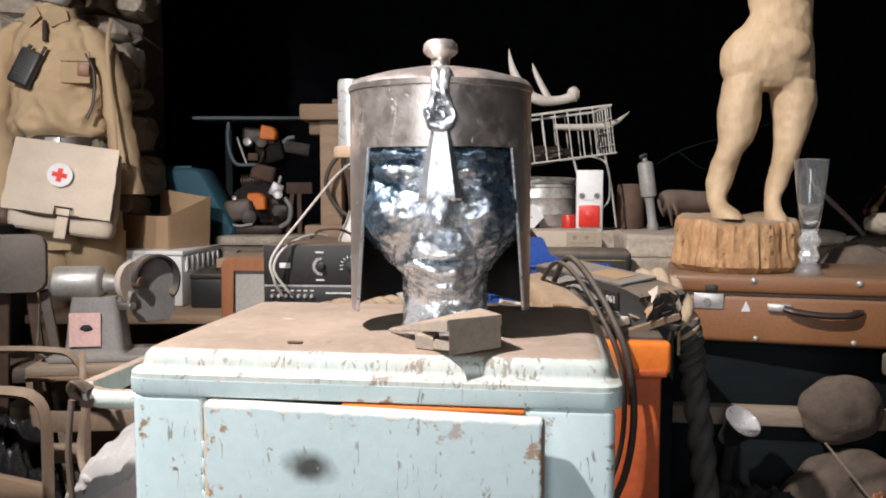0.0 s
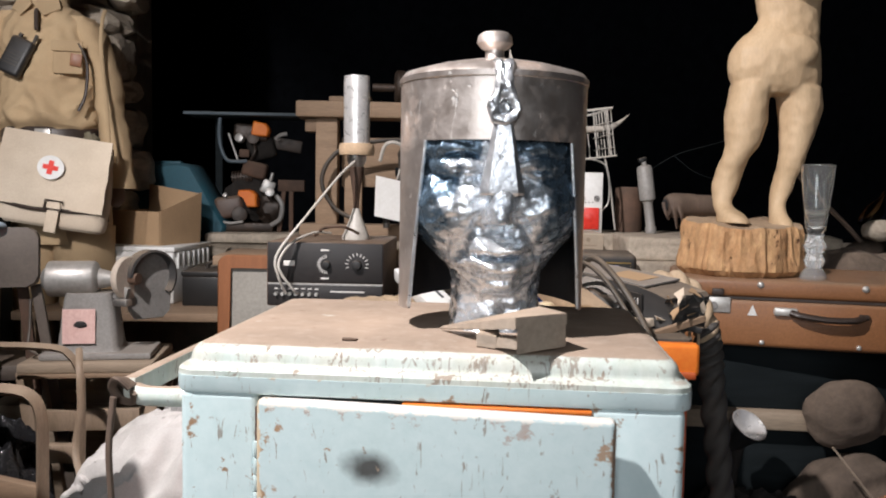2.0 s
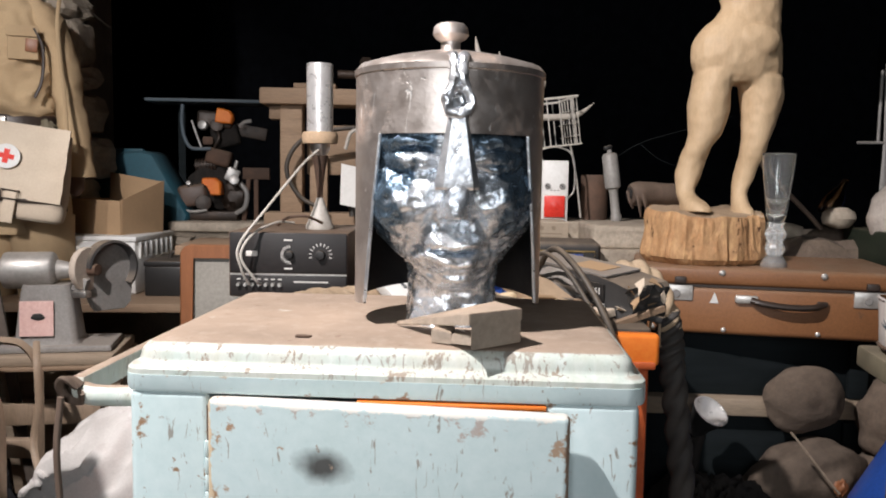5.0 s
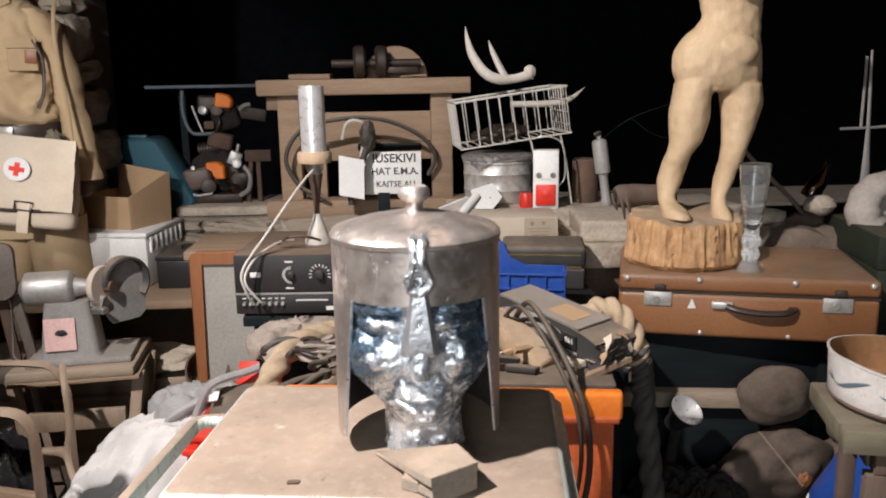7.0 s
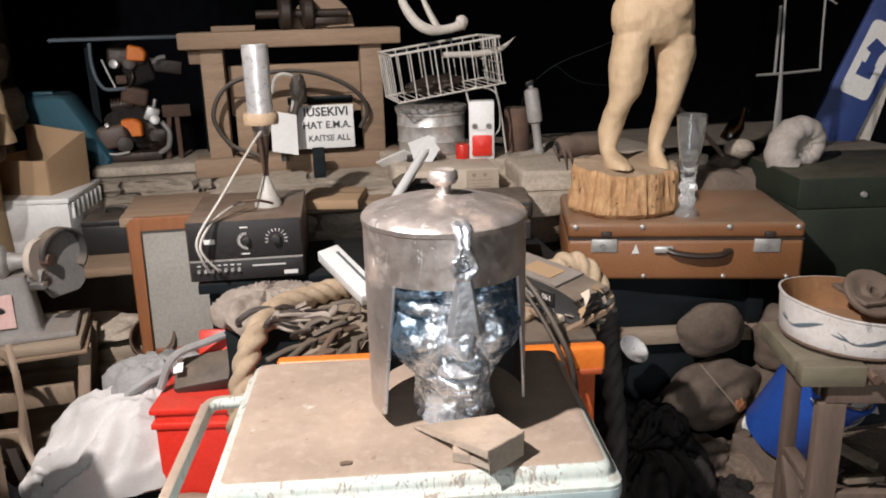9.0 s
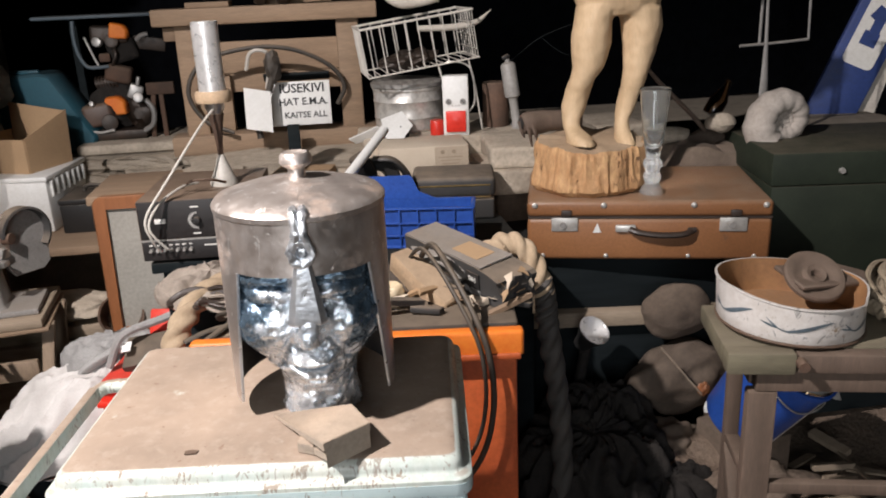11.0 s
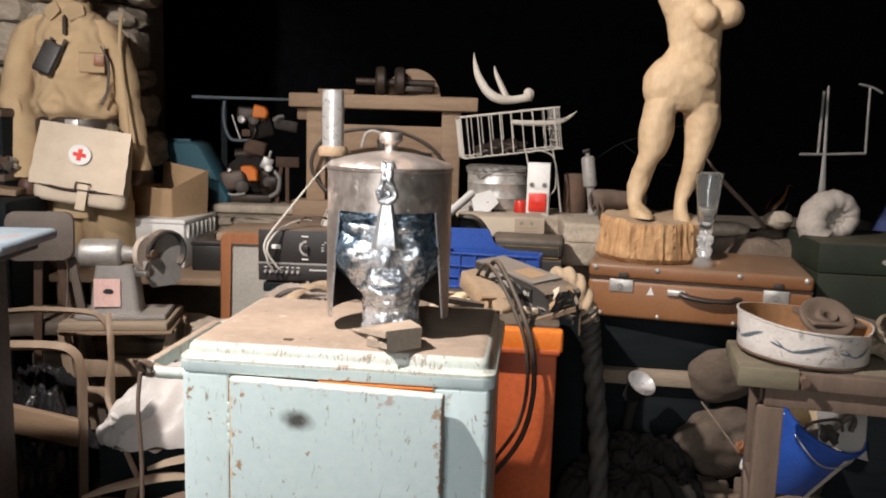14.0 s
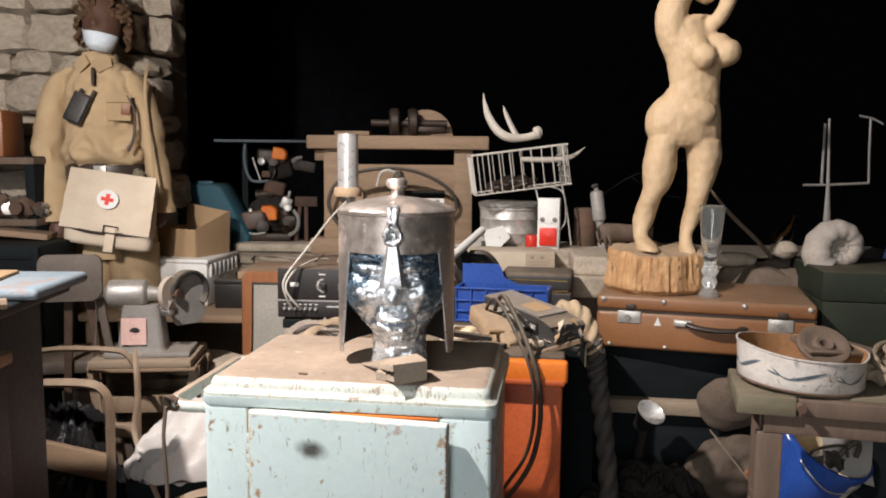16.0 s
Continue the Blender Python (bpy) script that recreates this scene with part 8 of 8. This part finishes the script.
tube(bm, [(-1.19, MY - 0.13, 1.46), (-1.165, MY - 0.13, 1.40), (-1.165, MY - 0.14, 1.30), (-1.185, MY - 0.15, 1.24)], 0.0055, 8, 5)
solo("lanyard", bm, M_darklth, Matrix(), "dark cord hanging from jacket pocket", "cord")

# the dressed figure stands a little further back
BACK = Matrix.Translation((0.1, -0.55, 1.17)) @ Matrix.Scale(1.055, 4) @ Matrix.Translation((-0.1, 0.55, -1.17))
for ob in [o for o in bpy.data.objects if o not in MANNEQUIN_FIRST and o.parent is None]:
    ob.matrix_basis = BACK @ ob.matrix_basis

# ---- shelf beside the wall ----
k = thing("wall_rack", pose(-1.92, 2.98, 0), "brown wooden rack with junk against the wall", "rack")
part("board", box(fresh(), (0.55, 0.32, 0.03), (0, 0, 0.94), soft=0.004), M_brownwd, k)
part("board", box(fresh(), (0.55, 0.32, 0.03), (0, 0, 1.20), soft=0.004), M_brownwd, k)
for x in (-0.25, 0.25):
    part("post", box(fresh(), (0.04, 0.3, 1.22), (x, 0, 0.61), soft=0.003), M_darkwood, k)
solo("brown_case", box(fresh(), (0.30, 0.22, 0.20), (0, 0, 0.1), soft=0.01), M_frame, pose(-1.95, 2.95, 1.215, 0, 0, 6), "brown wooden radio cabinet on the rack", "case")
for j, (x, y, r, s) in enumerate(((-1.70, 2.84, 0.05, 1), (-1.76, 2.87, 0.045, 4), (-1.82, 2.84, 0.055, 7), (-1.66, 2.88, 0.035, 9))):
    bm = fresh()
    blob(bm, (r * 1.2, r, r), (0, 0, r), sub=3, amp=0.45, freq=2.5, seed=s)
    lathe(bm, [(0, 0.0), (r * 0.5, 0.0), (r * 0.55, 0.03), (0, 0.032)], 20, pose(0, -r, r, 90, 0, 20 * j))
    solo("carburettor", bm, M_alu if j % 2 else M_rusty, pose(x, y, 0.955), "greasy cast metal engine part on rack", "engine part", "engine parts on the rack")
solo("board_offcut", box(fresh(), (0.34, 0.12, 0.025), (0, 0, 0.0125), soft=0.003), M_wood, pose(-1.70, 2.70, 0.90, 0, 6, 8), "pale wooden board offcut under engine parts", "board")
rc = thing("rack_front_crate", pose(-1.72, 2.66, 0), "dark tall crate before the rack", "crate")
part("body", box(fresh(), (0.5, 0.3, 0.88), (0, 0, 0.44), soft=0.006), M_darkwood, rc)
for z in (0.30, 0.58, 0.85):
    part("board", box(fresh(), (0.5, 0.012, 0.05), (0, -0.1555, z), soft=0.003), M_darkwood, rc)
for x in (-0.235, 0.235):
    part("corner_post", box(fresh(), (0.03, 0.016, 0.87), (x, -0.170, 0.44), soft=0.003), M_darkwood, rc)

# ---- bench grinder on a stool ----
def stool():
    c = thing("wooden_stool", pose(-1.02, 2.40, 0, 0, 0, 6), "worn wooden stool carrying the grinder", "stool")
    part("seat", box(fresh(), (0.36, 0.30, 0.028), (0, 0, 0.482), soft=0.006), M_woodg, c)
    part("seat_edge", box(fresh(), (0.37, 0.31, 0.012), (0.005, -0.003, 0.462), (0, 0, 2), soft=0.004), M_wood, c)
    for x in (-1, 1):
        for y in (-1, 1):
            part("leg", box(fresh(), (0.035, 0.03, 0.47), (x * 0.150, y * 0.11, 0.232), (y * 5, x * 8, 0), soft=0.004), M_bent, c)
    part("stretcher", box(fresh(), (0.28, 0.022, 0.06), (0, -0.12, 0.33), soft=0.003), M_bent, c)
    return c


stool()


def grinder():
    c = thing("bench_grinder", pose(-1.015, 2.38, 0.497, 0, 0, 8), "grey bench grinder with pink label and stone", "bench grinder")
    part("base_plate", box(fresh(), (0.30, 0.18, 0.018), (0.01, 0, 0.009), soft=0.004), M_grey, c)
    bm = fresh()
    stacked(bm, [(rounded(-0.105, 0.075, -0.07, 0.07, 0.02), 0.016), (rounded(-0.10, 0.065, -0.065, 0.065, 0.02), 0.03), (rounded(-0.085, 0.05, -0.052, 0.052, 0.02), 0.165), (rounded(-0.08, 0.045, -0.05, 0.05, 0.02), 0.185)])
    part("pedestal", bm, M_grey, c)
    part("label", box(fresh(), (0.088, 0.003, 0.098), (-0.038, -0.0655, 0.093), (-4.5, 0, 0)), M_pink, c, "pink paper label with black mark")
    part("label_mark", blob(fresh(), (0.018, 0.002, 0.010), (-0.034, -0.068, 0.098), sub=2, amp=0.3), M_ink, c)
    bm = fresh()
    lathe(bm, [(0, -0.135), (0.024, -0.135), (0.036, -0.125), (0.050, -0.118), (0.052, -0.11), (0.052, 0.005), (0.048, 0.012), (0.030, 0.02), (0.022, 0.05), (0.018, 0.075), (0, 0.075)], 36, pose(-0.015, 0, 0.222, 0, 90, 0))
    part("motor", bm, M_dullalu, c, "bare aluminium motor barrel")
    bm = fresh()
    lathe(bm, [(0, -0.010), (0.060, -0.010), (0.062, -0.006), (0.062, 0.006), (0.060, 0.010), (0, 0.010)], 40, pose(0.088, -0.030, 0.228, 0, 90, -28))
    part("grindstone", bm, M_grind, c, "pale grinding wheel")
    part("flange", cone(fresh(), 0.018, 0.016, 0.03, (0.108, -0.038, 0.226), (0, 90, -28), 20), M_rusty, c)
    out = [(0.074 * math.cos(radians(a)), 0.074 * math.sin(radians(a))) for a in range(0, 181, 12)]
    bm = fresh()
    slab(bm, out + [(-0.073, -0.04), (-0.068, -0.095), (-0.048, -0.126), (0.046, -0.128), (0.070, -0.108), (0.073, -0.04)], 0.010, pose(0.134, 0.022, 0.228, 90, 0, 44), 0.002)
    part("guard_plate", bm, M_grey, c, "flat grey side guard")
    bm = fresh()
    lathe(bm, [(0.066, -0.006), (0.078, -0.006), (0.079, 0.034), (0.072, 0.036), (0.066, -0.006)], 30, pose(0.134, 0.020, 0.228, 90, 0, 44), -42, 178)
    part("wheel_guard", bm, M_blackdusty, c, "dark curved guard rim")
    part("tool_rest", box(fresh(), (0.045, 0.03, 0.018), (0.080, -0.065, 0.160), (0, 0, -22), soft=0.003), M_alu, c)
    part("rest_bracket", box(fresh(), (0.04, 0.02, 0.045), (0.075, -0.045, 0.185), (0, 20, -20), soft=0.003), M_grey, c)
    return c


grinder()

# ---- bentwood armchair frame and a vinyl chair ----
def armchair():
    c = thing("armchair_frame", pose(-1.10, 2.06, 0), "bare bentwood armchair frame with dusty arms", "armchair")
    part("arm", tube(fresh(), [(-0.30, 0.12, 0.535), (-0.12, 0.08, 0.565), (0.06, 0.06, 0.567), (0.11, 0.06, 0.548), (0.137, 0.06, 0.495), (0.140, 0.06, 0.42), (0.135, 0.05, 0.0)], 0.017, 4, 7, 0.6), M_bent, c)
    part("arm", tube(fresh(), [(-0.26, -0.05, 0.475), (-0.10, -0.09, 0.492), (0.03, -0.10, 0.495), (0.085, -0.10, 0.480), (0.108, -0.10, 0.43), (0.110, -0.10, 0.30), (0.106, -0.11, 0.0)], 0.026, 4, 7, 0.6), M_bent, c)
    part("side_rail", box(fresh(), (0.27, 0.03, 0.085), (-0.03, -0.10, 0.245), (0, 14, 4), soft=0.005), M_wood, c)
    part("seat_rail", box(fresh(), (0.34, 0.03, 0.05), (-0.04, 0.08, 0.28), soft=0.005), M_bent, c)
    part("rear_leg", box(fresh(), (0.035, 0.035, 0.55), (-0.28, 0.1, 0.275), (0, 6, 0), soft=0.004), M_bent, c)
    part("rear_leg", box(fresh(), (0.035, 0.035, 0.50), (-0.28, -0.06, 0.25), (0, 6, 0), soft=0.004), M_bent, c)
    return c


armchair()
bm = fresh()
tube(bm, [(-0.965, 2.12, 0.565), (-0.94, 2.06, 0.52), (-0.935, 2.05, 0.42), (-0.945, 2.04, 0.32), (-0.90, 1.98, 0.25), (-0.83, 1.90, 0.17), (-0.78, 1.86, 0.10)], 0.0085, 6, 7, 0.4)
solo("webbing_strap", bm, M_bent, Matrix(), "dusty webbing strap hanging off the armchair", "strap")
fb = thing("plastic_bag", pose(-1.16, 2.10, 0.0), "crumpled shiny black plastic bag", "plastic bag")
for k, (x, y, z, w, h) in enumerate(((-0.03, 0.0, 0.0, 0.15, 0.36), (0.06, -0.06, 0.0, 0.12, 0.20))):
    part("film", draped((w, w * 0.8, h), (x, y, z), 4.1 + 3 * k, 3.0, 0.45), M_film, fb, sharp=60)


def vinyl_chair():
    c = thing("office_chair", pose(-1.27, 2.34, 0, 0, 0, 14), "grey-brown vinyl chair with splayed steel legs", "chair")
    bm = fresh()
    slab(bm, rounded(-0.115, 0.10, 0, 0.17, 0.03), 0.035, pose(0, 0.0, 0.695, 84, 0, 0), 0.006)
    part("backrest", bm, M_hide, c)
    part("seat", box(fresh(), (0.34, 0.32, 0.05), (-0.02, 0.18, 0.44), soft=0.015), M_hide, c)
    for x0, x1 in ((-0.02, -0.05), (0.05, 0.12), (0.085, 0.19)):
        part("leg", box(fresh(), (0.028, 0.02, 0.72), ((x0 + x1) / 2, 0.01, 0.345), (0, -math.degrees(math.atan2(x1 - x0, 0.72)), 0), soft=0.003), M_hide if x0 > 0.06 else M_rusty, c)
    return c


vinyl_chair()
bm = fresh()
tube(bm, [(-1.20, 2.36, 0.66), (-1.19, 2.33, 0.58), (-1.18, 2.30, 0.53), (-1.15, 2.29, 0.512)], 0.004, 6, 5)
solo("grinder_cord", bm, M_rubber, Matrix(), "thin black cord running to the grinder", "cable")

# ---- table at the near edge ----
nt = thing("work_table", pose(-1.105, 1.30, 0, 0, 0, 4), "dark green work table with wooden edge", "table")
part("tabletop", box(fresh(), (0.46, 0.42, 0.022), (0, 0, 0.879), soft=0.006, segments=3), M_tablebody, nt)
part("cabinet_body", box(fresh(), (0.36, 0.34, 0.866), (-0.02, 0.02, 0.433), soft=0.005), M_tablebody, nt)
part("edge_bar", tube(fresh(), [(-0.22, -0.215, 0.888), (0.12, -0.205, 0.896), (0.235, -0.15, 0.900)], 0.013, 8, 3), M_bent, nt)
solo("folded_blanket", box(fresh(), (0.42, 0.30, 0.028), (0, 0, 0.014), soft=0.012, segments=3), M_ltblue, pose(-1.05, 1.38, 0.892, 0, 0, 3), "folded pale blue blanket on the table", "blanket")
solo("folder", box(fresh(), (0.28, 0.20, 0.012), (0, 0, 0.006), soft=0.003), M_card, pose(-1.12, 1.36, 0.922, 0, 2, 10), "brown cardboard folder on the blanket", "folder")
lb = thing("tool_chest", pose(-1.11, 1.12, 0, 0, 0, 3), "dark green wooden chest with bare wood lid", "chest")
part("body", box(fresh(), (0.40, 0.26, 0.74), (0.0, 0, 0.37), soft=0.005), M_tablebody, lb)
part("lid", box(fresh(), (0.42, 0.28, 0.03), (0.0, 0, 0.757), soft=0.006), M_wood, lb, "bare worn wooden lid")

# ---- sack, red case and rubbish by the cabinet ----
sack = thing("white_sack", pose(-0.69, 2.06, 0.19, 0, 0, 10), "crumpled white cloth sack beside the cabinet", "sack")
part("cloth", draped((0.275, 0.20, 0.225), (0, 0, 0), 3.3, 2.6, 0.34, tilt=0.08), M_whitecl, sack, sharp=60)
part("loose_end", draped((0.14, 0.10, 0.085), (-0.13, -0.05, 0.0), 8.1, 3.4, 0.5), M_whitecl, sack, sharp=60)
part("hem", tube(fresh(), [(-0.22, -0.08, 0.10), (-0.15, -0.14, 0.06), (-0.04, -0.17, 0.04), (0.08, -0.17, 0.04), (0.17, -0.14, 0.05)], 0.010, 8, 6, 0.6), M_whitecl, sack)
gs = thing("grey_shirt", pose(-0.60, 2.15, 0.36, 0, 0, 0), "grey crumpled clothing thrown over the sack", "clothing")
part("cloth", draped((0.15, 0.10, 0.11), (0, 0, 0), 9.2, 2.4, 0.45), M_greycl, gs, sharp=70)
part("sleeve", tube(fresh(), [(-0.11, -0.06, 0.0), (-0.05, -0.085, 0.065), (0.02, -0.08, 0.10), (0.10, -0.05, 0.125)], 0.026, 12, 6, 0.55), M_greycl, gs)
solo("support_box", box(fresh(), (0.5, 0.36, 0.19), (0, 0, 0.095), soft=0.005), M_darkwood, pose(-0.70, 2.12, 0, 0, 0, 8), "dark low box under the white sack", "box")


def red_case():
    c = thing("red_tool_bag", pose(-0.47, 1.97, -0.16, 0, 0, -10), "bright red open plastic tool bin", "bin")
    part("bin_body", box(fresh(), (0.19, 0.22, 0.60), (0, 0, 0.30), (0, 0, 0), soft=0.01), M_red, c)
    for z in (0.56, 0.60):
        part("rim", box(fresh(), (0.205, 0.235, 0.016), (0, 0, z), soft=0.004), M_red, c)
    part("lid", box(fresh(), (0.15, 0.10, 0.014), (0.055, 0.085, 0.685), (62, 0, 0), soft=0.006), M_red, c, "red lid standing open")
    k = part("insert", box(fresh(), (0.15, 0.10, 0.05), (0.01, 0.02, 0.64), (30, -10, 0), soft=0.006), M_rubber, c, "dark grey insert")
    part("tag", box(fresh(), (0.025, 0.03, 0.002), (-0.05, -0.01, 0.672), (30, -10, 0)), M_white, k)
    part("cord", tube(fresh(), [(-0.10, -0.02, 0.62), (-0.06, 0.0, 0.70), (0.02, 0.05, 0.72), (0.07, 0.08, 0.73)], 0.011, 8, 5), M_greycl, c)
    return c


red_case()
bm = fresh()
rnd = random.Random(5)
for k in range(44):
    box(bm, (rnd.uniform(0.06, 0.25), rnd.uniform(0.01, 0.04), rnd.uniform(0.008, 0.025)), (rnd.uniform(-0.95, -0.44), rnd.uniform(1.30, 1.86), rnd.uniform(0.005, 0.10)), (rnd.uniform(-15, 15), rnd.uniform(-15, 15), rnd.uniform(0, 180)))
solo("board_scraps", bm, M_woodg, Matrix(), "broken board scraps on the dark floor", "wood scraps", kind="stuff")
for k, (x, y, z, rz, ln) in enumerate(((-0.72, 1.74, 0.14, 20, 0.34), (-0.62, 1.66, 0.12, 35, 0.28), (-0.80, 1.66, 0.07, 8, 0.30), (-0.58, 1.80, 0.19, 12, 0.30), (-0.86, 1.76, 0.06, -15, 0.24), (-0.66, 1.56, 0.04, 50, 0.26), (-0.52, 1.72, 0.10, 28, 0.22))):
    bm = fresh()
    tube(bm, [(-ln / 2, 0, 0, 0.5), (-ln / 4, 0.01, 0.015, 1.0), (ln / 6, 0.02, 0.022, 1.1), (ln / 2, 0.0, 0.012, 0.4)], 0.020, 8, 5, 0.35)
    solo("bark_piece", bm, M_brownwd if k % 3 else M_woodg, pose(x, y, z, 10, 0, rz), "curved broken wooden slat on the floor", "wood slat", "broken slats by the cabinet")
bm = fresh()
lathe(bm, [(0, 0), (0.013, 0), (0.014, 0.01), (0.014, 0.07), (0.007, 0.085), (0.007, 0.10), (0, 0.10)], 20)
solo("white_tube", bm, M_white, pose(-0.78, 1.60, 0.065, 0, 82, 10), "small white plastic tube on the floor", "tube")

# ---- stones last ----
lay_stones(WALL, -2.5, -1.29, 0.85, 2.75, 3.42, 3, 0.09, 0.19, 0.15, 0.38, 0.05)
lay_stones(LEDGE, -0.40, 1.35, 0.30, 0.78, 2.84, 5, 0.06, 0.12, 0.14, 0.36, 0.0)
lay_stones(LEDGE, -0.42, 1.3, 0.74, 0.79, 2.98, 9, 0.05, 0.06, 0.16, 0.36, 0.0)
lay_stones(LEDGE_LOW, -1.4, -0.45, 0.56, 0.74, 3.50, 12, 0.05, 0.07, 0.16, 0.40, 0.0)
